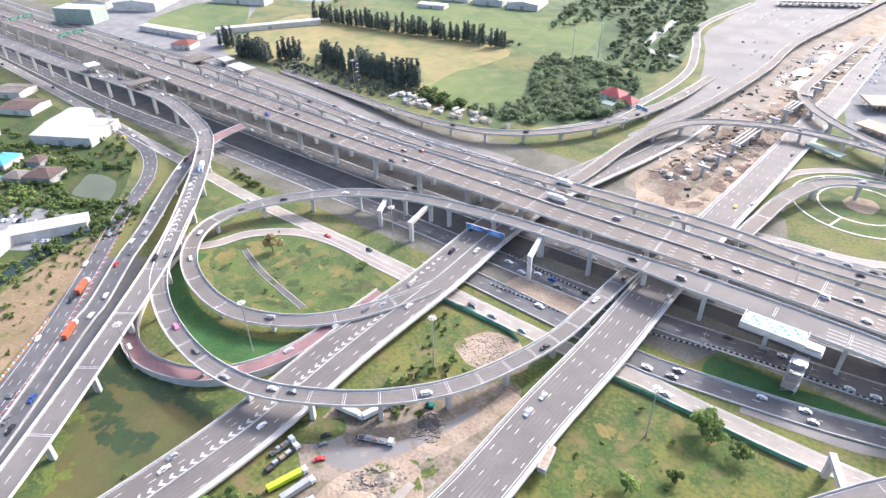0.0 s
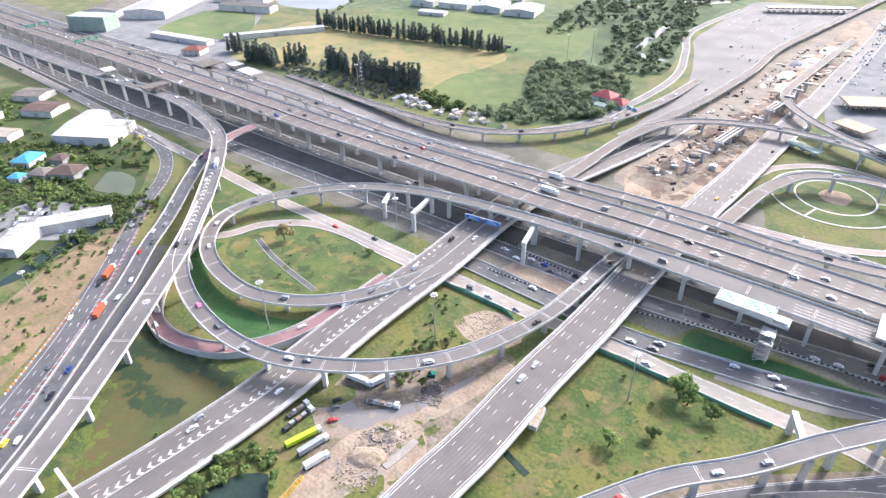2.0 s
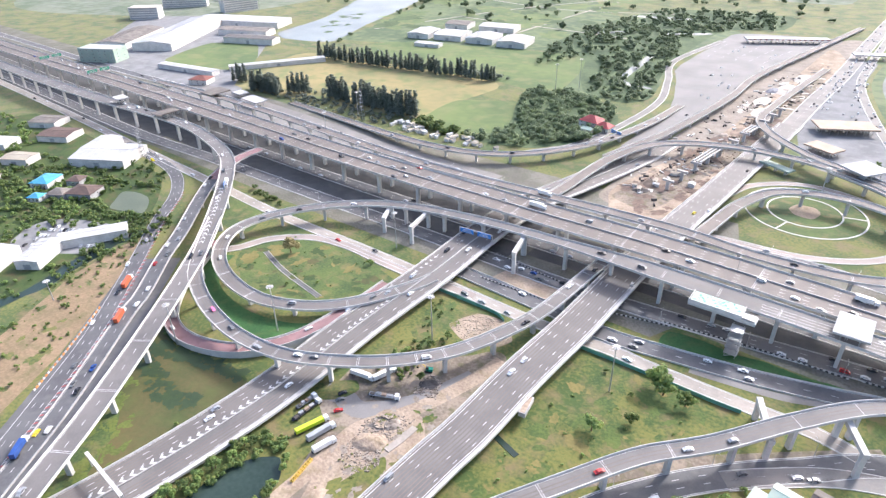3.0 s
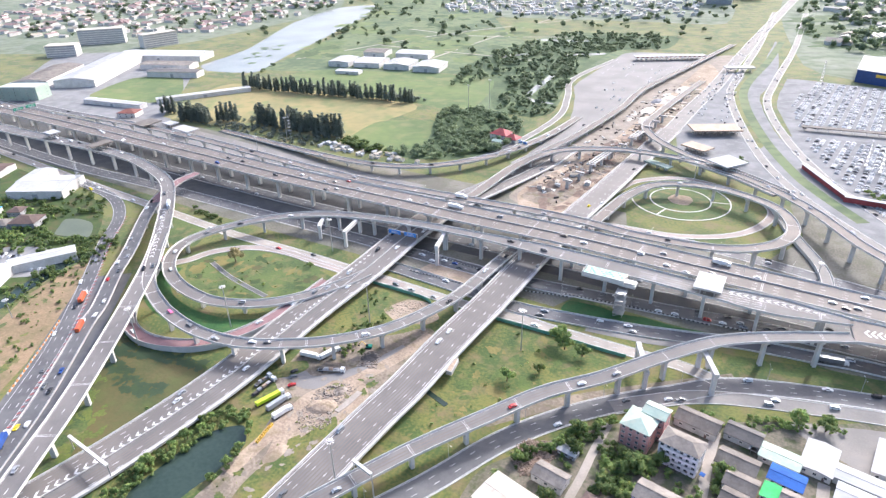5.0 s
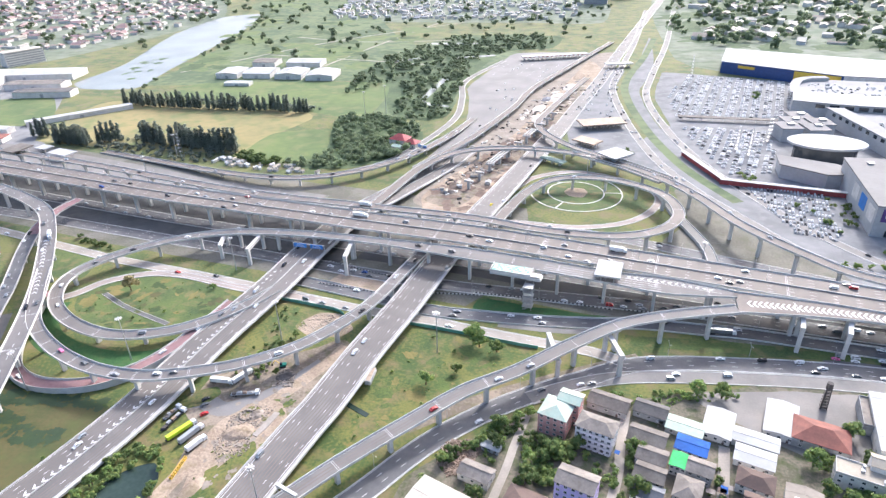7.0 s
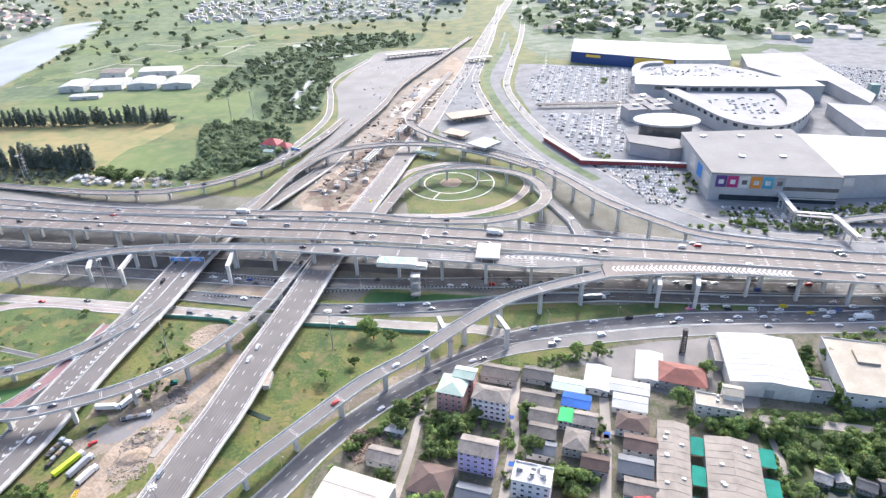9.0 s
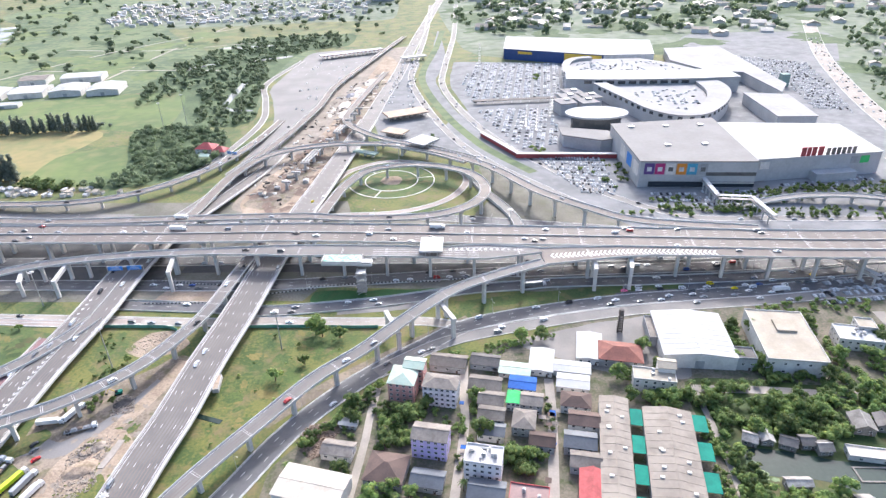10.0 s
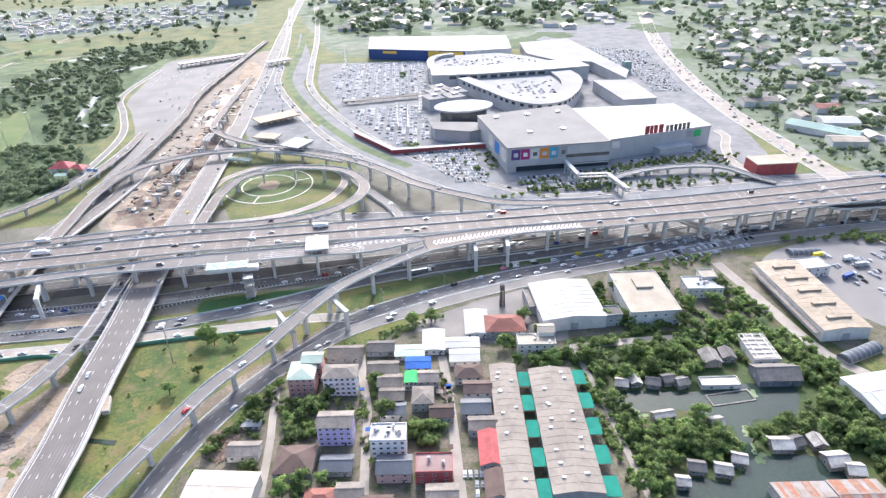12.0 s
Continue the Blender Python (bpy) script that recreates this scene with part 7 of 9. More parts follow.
house(-628, 196, 24, 20, 20, 6, "hip", WHITE_WALL, TERRACOTTA, "house with a pink-red roof by the highway", floors=2, cols=3)
house(-848, 203, 56, 30, 22, 18, "flat", MINT_ROOF, WHITE_ROOF, "mint-green glazed office block", "office_building", "office", 4, 6, 2)
# factories and far blocks
FAR = ((-880, 360, 200, 62, 117, 11, WHITE_ROOF, "huge factory hall with a white roof"), (-868, 480, 160, 50, 16, 10, WHITE_ROOF, "wide factory hall with a white roof"), (-800, 424, 90, 30, 16, 9, GREY_ROOF, "factory wing with a grey roof"), (-745, 385, 86, 24, 16, 9, DARK_ROOF, "dark-roofed factory wing in a yard"), (-606, 305, 128, 12, 52, 6, WHITE_ROOF, "long low white-roofed gallery"), (-690, 224, 100, 13, 5, 6, WHITE_ROOF, "long white-roofed shed by the highway"), (-930, 300, 120, 50, 117, 9, GREY_ROOF, "factory hall with a grey roof"), (-536, 556, 36, 46, 8, 8, WHITE_ROOF, "white-roofed storage hall in a row"), (-488, 566, 46, 46, 8, 8, WHITE_ROOF, "white-roofed storage hall in a row"), (-434, 570, 44, 46, 8, 8, WHITE_ROOF, "white-roofed storage hall in a row"), (-381, 572, 44, 48, 8, 8, WHITE_ROOF, "white-roofed storage hall in a row"), (-520, 640, 40, 36, 8, 8, GREY_ROOF, "grey-roofed storage hall in a row"), (-450, 650, 60, 36, 8, 8, WHITE_ROOF, "pale-roofed storage hall in a row"), (-490, 500, 40, 16, 8, 5, WHITE_ROOF, "low white canopy by the road"))
for cx, cy, w, d, ang, h, cover, label in FAR:
    sheds(cx, cy, w, d, ang, h, cover, WHITE_WALL, label + " beside the highway", pitch=0.12)

# ---------- shopping centre ----------
t = thing("mall_block", "grey shopping centre block with coloured shop panels", "shopping centre", at=pose(0, 0, 0))


def prism(name, outline, z0, z1, material, parent):
    bm = bmesh.new()
    lo = [bm.verts.new((x, y, z0)) for x, y in outline]
    hi = [bm.verts.new((x, y, z1)) for x, y in outline]
    bm.faces.new(hi)
    bm.faces.new(lo[::-1])
    k = len(outline)
    for i in range(k):
        bm.faces.new((lo[i], lo[(i + 1) % k], hi[(i + 1) % k], hi[i]))
    return part(name, bm, material, parent)


prism("wall", [(281, 161), (384, 151), (394, 279), (283, 269)], 0, 25, MALL_GREY, t)
prism("roof", [(280.4, 160.4), (384.6, 150.4), (394.6, 279.6), (282.4, 269.6)], 25, 26, MALL_ROOF, t)
for x0, y0, x1, y1, z, h, m in ((340, 155.0, 384, 150.8, 12, 3.2, DARK_ROOF), (290, 159.8, 384, 150.7, 1.0, 5.0, GLASS), (340, 154.8, 384, 150.6, 4.5, 1.2, PALE)):
    s = Soup(); s.box((x0 + x1) / 2, (y0 + y1) / 2 - 0.2, z, math.hypot(x1 - x0, y1 - y0), 0.5, h, math.atan2(y1 - y0, x1 - x0)); s.made("shop_front", m, t)
for k, m in enumerate((VIOLET, MAGENTA, WHITE_WALL, ORANGE, SKYBLUE_ROOF, GREY_WALL)):
    f = 0.035 + (k + 0.5) * 0.092
    x, y = 281 + 103 * f, 161 - 10 * f
    s = Soup(); s.box(x, y - 0.4, 13, 8.7, 0.4, 10.5, math.atan2(-10, 103)); pnl = s.made("shop_panel", m, t)
    s = Soup(); s.box(x, y - 0.65, 16, 4.2, 0.12, 4.0, math.atan2(-10, 103)); s.made("panel_mark", WHITE_PAINT if k not in (2, 5) else DARK_ROOF, pnl)
for k, m in enumerate((WHITE_WALL, BLUE_SIGN, WHITE_WALL)):
    y = 172 + 22 * k
    s = Soup(); s.box(280.8 + (y - 161) / 54, y, 9, 0.4, 14, 12, math.atan2(1, 54)); s.made("side_poster", m, t)
for k in range(5):
    s = Soup(); s.box(300 + 18 * k, 255 - 19 * (k % 2) * 3, 26, 5, 4, 1.6); s.made("roof_plant", STEEL, t)
t2 = thing("mall_hall", "long mall hall with a pale roof and large red sign", "shopping centre", at=pose(0, 0, 0))
prism("wall", [(386, 165), (514, 176), (520, 258), (394.7, 276)], 0, 21, MALL_GREY, t2)
prism("roof", [(385.4, 164.4), (514.6, 175.4), (520.6, 258.6), (394.8, 276.6)], 21, 22, WHITE_ROOF, t2)
ang = math.atan2(11, 128)
for k, (f, w, m) in enumerate(((0.38, 4.6, RED_ROOF), (0.42, 3.6, RED_ROOF), (0.46, 4.2, RED_ROOF), (0.51, 5.0, RED_ROOF), (0.57, 3.4, GREY_ROOF), (0.61, 3.4, GREY_ROOF), (0.65, 3.4, GREY_ROOF), (0.69, 3.4, GREY_ROOF), (0.73, 3.4, GREY_ROOF), (0.77, 3.4, GREY_ROOF))):
    x, y = 386 + 128 * f, 165 + 11 * f
    s = Soup(); s.box(x, y + 0.2, 22, w, 0.8, 8.5 if k < 4 else 6.5, ang); s.made("sign_block", m, t2)
for f, m in ((0.87, GREEN_ROOF), (0.8, GREY_WALL), (0.1, WHITE_WALL)):
    s = Soup(); s.box(386 + 128 * f, 165 + 11 * f - 0.4, 12, 9, 0.4, 7, ang); s.made("wall_panel", m, t2)
s = Soup(); s.box(386 + 128 * 0.62, 165 + 11 * 0.62 - 6, 0, 40, 11, 8, ang); s.made("entrance_porch", MALL_GREY, t2)
t3 = thing("store_building", "big navy store with a yellow corner and white roof", "store", at=pose(0, 0, 0))
prism("wall", [(222, 712), (372, 640), (450, 636), (478, 746), (238, 814)], 0, 17, NAVY, t3)
prism("roof", [(221, 711), (372, 639), (451, 635), (479, 747), (238, 815)], 17, 18, WHITE_ROOF, t3)
a3 = math.atan2(-72, 150)
s = Soup(); s.box(222 + 150 * 0.8, 712 - 72 * 0.8 - 0.6, 1, 60, 0.6, 15, a3); s.made("yellow_wall", YELLOW, t3)
s = Soup(); s.box(222 + 150 * 0.22, 712 - 72 * 0.22 - 0.6, 10.5, 24, 0.6, 4, a3); s.made("sign_block", YELLOW, t3)
s = Soup(); s.box(411, 637.2, 0.5, 78.5, 0.8, 16.2, math.atan2(-4, 78)); s.made("pale_wall", WHITE_WALL, t3)
t4 = thing("mall_ring", "curved white mall gallery round a car deck", "shopping centre", at=pose(0, 0, 0))
RING_OUT = [q.xy for q, r in glide([(313, 470, 0), (332, 401, 0), (349, 345, 0), (373, 318, 0), (406, 319, 0), (438, 349, 0), (466, 391, 0), (480, 430, 0), (481, 466, 0)], 6)]
RING_IN = [q.xy for q, r in glide([(332, 470, 0), (346, 423, 0), (359, 373, 0), (380, 337, 0), (407, 346, 0), (431, 382, 0), (446, 420, 0), (450, 464, 0)], 6)]
prism("roof", [tuple(p) for p in RING_OUT + RING_IN[::-1]], 17, 18, PALE_ROOF, t4)
centre = Vector((400, 410))
prism("gallery", [tuple(p + (centre - p).normalized() * 1.4) for p in RING_OUT] + [tuple(p - (centre - p).normalized() * 1.4) for p in RING_IN[::-1]], 0, 17, MALL_GREY, t4)
for k in range(2, len(RING_OUT) - 3, 2):
    p, q = RING_OUT[k], RING_OUT[k + 1]
    m, a = (p + q) / 2, math.atan2(q.y - p.y, q.x - p.x)
    m = m + (centre - m).normalized() * 1.6
    s = Soup(); s.box(m.x, m.y, 12.2, 5.4, 1.2, 3.4, a); s.made("gallery_opening", GLASS, t4)
prism("car_deck", [tuple(p) for p in RING_IN], 0, 13.5, PALE_ROOF, t4)
BAR = glide([(284, 508, 0), (340, 498, 0), (398, 494, 0), (456, 492, 0), (512, 493, 0)], 5)
slab(BAR, -23, 23, 0, 20).made("long_hall", MALL_GREY, t4)
slab(BAR, -25, 25, 20, 21.2).made("long_roof", WHITE_ROOF, t4)
for q, r, d in along(BAR, 30, 14, 60):
    side = r if r.y < 0 else -r
    c = q + side * 22.8
    s = Soup(); s.box(c.x, c.y, 14.2, 10, 1.0, 4.2, math.atan2(d.y, d.x)); s.made("gallery_opening", GLASS, t4)
UPPER = [(290, 531), (296, 566), (305, 600), (322, 622), (345, 630), (425, 628), (462, 588), (488, 536), (490, 520), (300, 524)]
prism("upper_deck", UPPER, 0, 14, PALE_ROOF, t4)
slab(glide([(292, 534, 0), (298, 572, 0), (308, 604, 0), (324, 621, 0), (348, 627, 0)], 5), -5, 5, 14, 17.5).made("curved_gallery", MALL_GREY, t4)
slab(glide([(292, 534, 0), (298, 572, 0), (308, 604, 0), (324, 621, 0), (348, 627, 0)], 5), -6, 6, 17.5, 18.3).made("curved_roof", PALE_ROOF, t4)
crowd_of_cars([(350, 440), (362, 385), (382, 345), (406, 352), (428, 388), (444, 440)], 0, radians(80), "parked_cars", "parked cars on the mall's roof deck", 21, 0.16, z=13.6)
crowd_of_cars([(312, 540), (318, 596), (420, 618), (476, 540)], 0, radians(10), "parked_cars", "parked cars on the mall's upper deck", 22, 0.14, z=14.1)
t5 = thing("mall_rotunda", "round mall entrance hall with a white disc roof", "shopping centre", at=pose(0, 0, 0))
disc = [(284 + 36 * math.cos(k / 28 * math.tau), 332 + 24 * math.sin(k / 28 * math.tau)) for k in range(28)]
prism("wall", [(284 + (x - 284) * 0.8, 332 + (y - 332) * 0.8) for x, y in disc], 0, 18, GLASS, t5)
prism("roof", disc, 18, 20, WHITE_ROOF, t5)
prism("terrace", [(236, 300), (284, 282), (300, 262), (270, 255), (235, 275)], 0, 13, MALL_GREY, t5)
prism("terrace_roof", [(234, 301), (284, 284), (302, 262), (270, 253), (233, 274)], 13, 14, MALL_ROOF, t5)
for k in range(5):
    x, y = 262 + 9 * k, 400 + 22 * (k % 3)
    h4 = thing("mall_wing", "low pale mall wing with roof plant", "shopping centre", at=pose(x, y, 0, 0, 0, 12))
    s = Soup(); s.box(0, 0, 0, 22, 26, 14); s.made("wall", MALL_GREY, h4)
    s = Soup(); s.box(0, 0, 14, 23, 27, 0.8); s.made("roof", MALL_ROOF, h4)
    s = Soup(); s.box(3, 2, 14.8, 7, 5, 2); s.made("roof_plant", STEEL, h4)
h4 = thing("mall_wing", "broad low mall wing with a pale flat roof", "shopping centre", at=pose(0, 0, 0))
prism("wall", [(486, 313), (529, 309), (541, 398), (492, 412)], 0, 14, MALL_GREY, h4)
prism("roof", [(485, 312), (530, 308), (542, 399), (491, 413)], 14, 15, PALE_ROOF, h4)
h4 = thing("mall_wing", "broad far mall wing with a pale flat roof", "shopping centre", at=pose(0, 0, 0))
prism("wall", [(486, 690), (466, 604), (496, 534), (540, 518), (541, 412), (565, 450), (578, 698)], 0, 14, MALL_GREY, h4)
prism("roof", [(485, 691), (465, 604), (495, 533), (539, 517), (540, 410), (566, 449), (579, 699)], 14, 15, PALE_ROOF, h4)
s = Soup(); s.box(586, 492, 0, 11, 9, 17); s.made("lift_tower", GREEN_HALL, h4)
h4 = thing("show_building", "red shop building with a green bank", "store", at=pose(527, 95, 0, 0, 0, -8))
s = Soup(); s.box(0, 0, 0, 40, 22, 11); s.made("wall", RED_ROOF, h4)
s = Soup(); s.box(0, 0, 11, 41, 23, 0.8); s.made("roof", BEIGE_ROOF, h4)
t6 = thing("footbridge", "white covered zigzag footbridge by the mall", "footbridge", at=pose(0, 0, 0))
fb = [(338, 154, 8), (335, 115, 8), (362, 110, 8), (363, 72, 8)]
for p, q in zip(fb, fb[1:]):
    ln = [(Vector(p), None), (Vector(q), None)]
    ln = glide([p, q], 6)
    slab(ln, -1.8, 1.8, -0.6, 0).made("deck", CONCRETE, t6)
    slab(ln, -2.1, 2.1, 2.8, 3.1).made("roof", WHITE_ROOF, t6)
    for q2, r, d in along(ln, 3, 9):
        s = Soup(); s.box(q2.x, q2.y, -0.1, 0.9, 0.9, 7.6); s.made("column", PALE, t6)
red_wall = thing("hoarding", "long red hoarding wall beside the parking", "hoarding", at=pose(0, 0, 0))
for p, q in (((180, 246), (286, 236)), ((150, 318), (182, 248))):
    slab(glide([(*p, 0), (*q, 0)], 6), -0.6, 0.6, 0, 5).made("red_panel", RED_ROOF, red_wall)
    slab(glide([(*p, 0), (*q, 0)], 6), -2.6, 2.6, 5, 5.5).made("coping", WHITE_ROOF, red_wall)
walk_way = thing("covered_walk", "long pale covered walkway across the car park", "walkway", at=pose(0, 0, 0))
slab(glide([(150, 447, 0), (270, 452, 0)], 8), -4, 4, 4.5, 5.2).made("roof", GREY_ROOF, walk_way)
for q, r, d in along(glide([(150, 447, 0), (270, 452, 0)], 8), 4, 12):
    s = Soup(); s.box(q.x, q.y, -0.1, 0.6, 0.6, 4.7); s.made("post", STEEL, walk_way)
for x, y, h in ((-381, 209, 26), (-474, 6, 26), (175, 640, 40), (215, 330, 30), (245, 395, 34), (240, 380, 30), (205, 345, 28)):
    tw = thing("lattice_mast", "tall grey lattice mast with cross braces", "mast", at=pose(x, y, 0))
    for sx, sy in ((-1, -1), (1, -1), (1, 1), (-1, 1)):
        s = Soup(); tube(s, (sx * 1.6, sy * 1.6, -0.1), (sx * 0.7, sy * 0.7, h), 0.2, 0.15, 5); s.made("leg", STEEL, tw)
    for k in range(int(h / 4)):
        s = Soup(); w = 3.2 - 1.8 * k * 4 / h; s.box(0, 0, k * 4 + 2, w, w, 0.25); s.made("brace", STEEL, tw)
cell = thing("cell_tower", "dark lattice phone tower among roofs", "mast", at=pose(203, -57, 0))
for sx, sy in ((-1, -1), (1, -1), (0, 1)):
    s = Soup(); tube(s, (sx * 1.5, sy * 1.3, -0.1), (sx * 1.0, sy * 0.9, 16), 0.32, 0.26, 5); s.made("leg", DARK_DEBRIS, cell)
for k in range(8):
    s = Soup(); w = 3.2 - 0.12 * k; s.box(0, 0, 1.0 + 1.9 * k, w, w * 0.9, 0.5); s.made("brace", DARK_DEBRIS, cell)
s = Soup(); tube(s, (0, 0, 13.5), (0, 0, 16.5), 1.5, 1.5, 9); s.made("antenna_ring", DARK_DEBRIS, cell)


# ---------- trees ----------
G = 0.5257
H = 0.8507
ICO_V = ((-G, 0, H), (G, 0, H), (-G, 0, -H), (G, 0, -H), (0, H, G), (0, H, -G), (0, -H, G), (0, -H, -G), (H, G, 0), (-H, G, 0), (H, -G, 0), (-H, -G, 0))
ICO_F = ((0, 1, 4), (0, 4, 9), (9, 4, 5), (4, 8, 5), (4, 1, 8), (8, 1, 10), (8, 10, 3), (5, 8, 3), (5, 3, 2), (2, 3, 7), (7, 3, 10), (7, 10, 6), (7, 6, 11), (11, 6, 0), (0, 6, 1), (6, 10, 1), (9, 11, 0), (9, 2, 11), (9, 5, 2), (7, 11, 2))


def leaves(rnd, lobes, per, size):
    """Clusters of small tilted leaf blades round lobe centres."""
    v, f = [], []
    for cx, cy, cz, r in lobes:
        i = len(v)
        v += [(cx + r * 0.74 * x * rnd.uniform(0.8, 1.1), cy + r * 0.74 * y * rnd.uniform(0.8, 1.1), cz + r * 0.6 * z * rnd.uniform(0.8, 1.1)) for x, y, z in ICO_V]
        f += [(a + i, b + i, c + i) for a, b, c in ICO_F]
        for _ in range(per):
            u = Vector((rnd.gauss(0, 1), rnd.gauss(0, 1), rnd.gauss(0, 1))).normalized() * r * rnd.uniform(0.55, 1.08)
            c = Vector((cx, cy, cz)) + Vector((u.x, u.y, u.z * 0.8))
            nrm = (u.normalized() + Vector((rnd.uniform(-0.7, 0.7), rnd.uniform(-0.7, 0.7), rnd.uniform(-0.2, 0.9)))).normalized()
            a = nrm.orthogonal().normalized()
            b = nrm.cross(a)
            th = rnd.uniform(0, 6.28)
            a, b = a * math.cos(th) + b * math.sin(th), b * math.cos(th) - a * math.sin(th)
            k = size * rnd.uniform(0.6, 1.3)
            i = len(v)
            v += [tuple(c - a * k), tuple(c - b * k * 0.6), tuple(c + a * k), tuple(c + b * k * 0.6 + nrm * k * 0.2)]
            f.append((i, i + 1, i + 2, i + 3))
    return v, f


def broad_tree(seed, m, label="broad green tree with a dense uneven crown", leaf=LEAF, group="trees"):
    rnd = random.Random(seed)
    t = thing("tree", label, "tree", group, at=m)
    s = Soup()
    tube(s, (0, 0, -0.3), (rnd.uniform(-0.2, 0.2), rnd.uniform(-0.2, 0.2), 2.6), 0.28, 0.18, 6)
    lobes = []
    for k in range(9):
        a = k * 2.4 + rnd.uniform(-0.4, 0.4)
        d = rnd.uniform(0.6, 2.4) if k else 0
        z = rnd.uniform(3.0, 5.6) if k else 5.6
        lobes.append((d * math.cos(a), d * math.sin(a), z, rnd.uniform(1.0, 1.7)))
        if k % 2:
            tube(s, (0, 0, 2.2), (d * 0.8 * math.cos(a), d * 0.8 * math.sin(a), z), 0.12, 0.04, 4)
    s.made("trunk", BARK, t)
    link_mesh("crown", *leaves(rnd, lobes, 62, 0.42), leaf, t)
    return t


def tall_tree(seed, m):
    rnd = random.Random(seed)
    t = thing("conifer", "tall dark feathery casuarina in a row", "tree", "casuarina rows", at=m)
    s = Soup()
    tube(s, (0, 0, -0.3), (0, 0, 13.5), 0.3, 0.05, 6)
    s.made("trunk", BARK, t)
    lobes = [(rnd.uniform(-0.35, 0.35), rnd.uniform(-0.35, 0.35), 2.0 + 1.15 * k, 1.75 * (1 - k / 12.5) + 0.25) for k in range(11)]
    link_mesh("crown", *leaves(rnd, lobes, 44, 0.4), HAZE_GREY_LEAF, t)
    return t


def palm(m):
    t = thing("palm", "palm tree with drooping fronds", "tree", "palms", at=m)
    s = Soup(); tube(s, (0, 0, -0.2), (0.3, 0, 6.5), 0.22, 0.15, 6); s.made("trunk", BARK, t)
    for k in range(11):
        a = k / 11 * math.tau
        s = Soup()
        for j in range(4):
            p = [Vector((0.3 + math.cos(a) * r, math.sin(a) * r, 6.5 + 0.9 * math.sin(r * 0.9) - 0.28 * r * r * 0.5)) for r in (j * 0.75, j * 0.75 + 0.75)]
            n = Vector((-math.sin(a), math.cos(a), 0)) * (0.5 - 0.1 * j)
            s.quad(p[0] - n - Vector((0, 0, 0.15)), p[0], p[1], p[1] - n * 0.7 - Vector((0, 0, 0.15)))
            s.quad(p[0], p[0] + n - Vector((0, 0, 0.15)), p[1] + n * 0.7 - Vector((0, 0, 0.15)), p[1])
        s.made("frond", LEAF, t)
    return t


TREES = []


def tree_at(x, y, size, z=0.0):
    m = Matrix.Translation((x, y, z)) @ Matrix.Rotation(rng.uniform(0, 6.28), 4, "Z") @ Matrix.Diagonal((size * rng.uniform(0.9, 1.15), size * rng.uniform(0.9, 1.15), size * rng.uniform(0.85, 1.1), 1))
    if len(TREES) < 5:
        TREES.append(broad_tree(11 + len(TREES), m))
        return
    t = rng.choice(TREES)
    c = copy_thing(t, m)
    c.matrix_basis = m
    return c


SPOTS = [(62, -131), (68, -121), (74, -125), (84, -118), (110, -114), (112, -139), (133, -155), (123, -155), (44, -114), (46, -127), (43, -160), (67, -171), (76, -174), (58, -176), (154, -62), (142, -63), (211, -77), (69, -130), (63, -143), (78, -121)]
SPOTS2 = [(281, -65), (259, -91), (273, -97), (288, -108), (303, -109), (309, -115), (317, -119), (334, -117), (243, -116), (236, -138), (232, -158), (247, -144), (261, -145), (281, -152), (259, -130), (274, -134), (283, -136), (337, -93), (343, -105), (354, -112), (350, -80), (347, -167), (341, -187), (340, -201), (322, -205)]
SPOTS3 = [(352, -163), (358, -168), (349, -158), (308, -196), (251, -190), (267, -182), (251, -197), (260, -202), (268, -199), (227, -210), (215, -215), (237, -203), (284, -203), (303, -198), (336, -219), (330, -240), (252, -67), (315, -60), (318, -92), (270, -62), (190, -100), (222, -118), (212, -122), (200, -120), (192, -118)]
for x, y in SPOTS + SPOTS2 + SPOTS3:
    tree_at(x, y, rng.uniform(1.1, 1.8))
for x0, y0, x1, y1, n, spread, lo, hi in ((225, -125, 345, -120, 16, 4, 0.8, 1.3), (232, -135, 225, -220, 20, 3, 0.7, 1.2), (330, -195, 350, -260, 16, 10, 1.0, 1.6), (240, -190, 272, -204, 14, 6, 0.8, 1.3), (262, -55, 275, -110, 10, 4, 0.9, 1.3), (60, -97, 23, -144, 14, 1.5, 0.7, 1.1), (-126, -170, -137, -240, 18, 2.5, 0.6, 1.1), (-106, -178, -98, -215, 9, 3, 0.5, 0.9)):
    for k in range(n):
        f = (k + 0.5) / n
        tree_at(x0 + (x1 - x0) * f + rng.uniform(-spread, spread), y0 + (y1 - y0) * f + rng.uniform(-spread, spread), rng.uniform(lo, hi))
for x, y, s in ((16, -48, 1.9), (20, -51, 1.5), (31, -53, 1.3), (-1, -91, 1.5), (13, -77, 1.0), (7, -60, 0.45), (-9, -50, 0.4), (-176, -32, 0.8), (-96, -80, 0.7), (-92, -70, 0.8), (-104, -92, 0.8), (-108, -96, 0.7), (-100, -86, 0.6), (-190, -67, 0.45), (-206, -78, 0.4), (-228, -150, 0.3), (-165, -190, 0.35), (-86, -104, 0.7), (-84, -72, 0.5)):
    tree_at(x, y, s)
broad_tree(31, Matrix.Translation((-232, -48, 0)) @ Matrix.Diagonal((1.8, 1.8, 1.8, 1)), "russet-leaved tree on the lawn", RUSSET_LEAF, "")
palms = palm(pose(18, -158, 0, 0, 0, 18))
for x, y in ((24, -162), (226, -112), (100, -172), (232, -118), (70, -178)):
    palms = copy_thing(palms, pose(x, y, 0, 0, 0, x * 3))
TALL = []
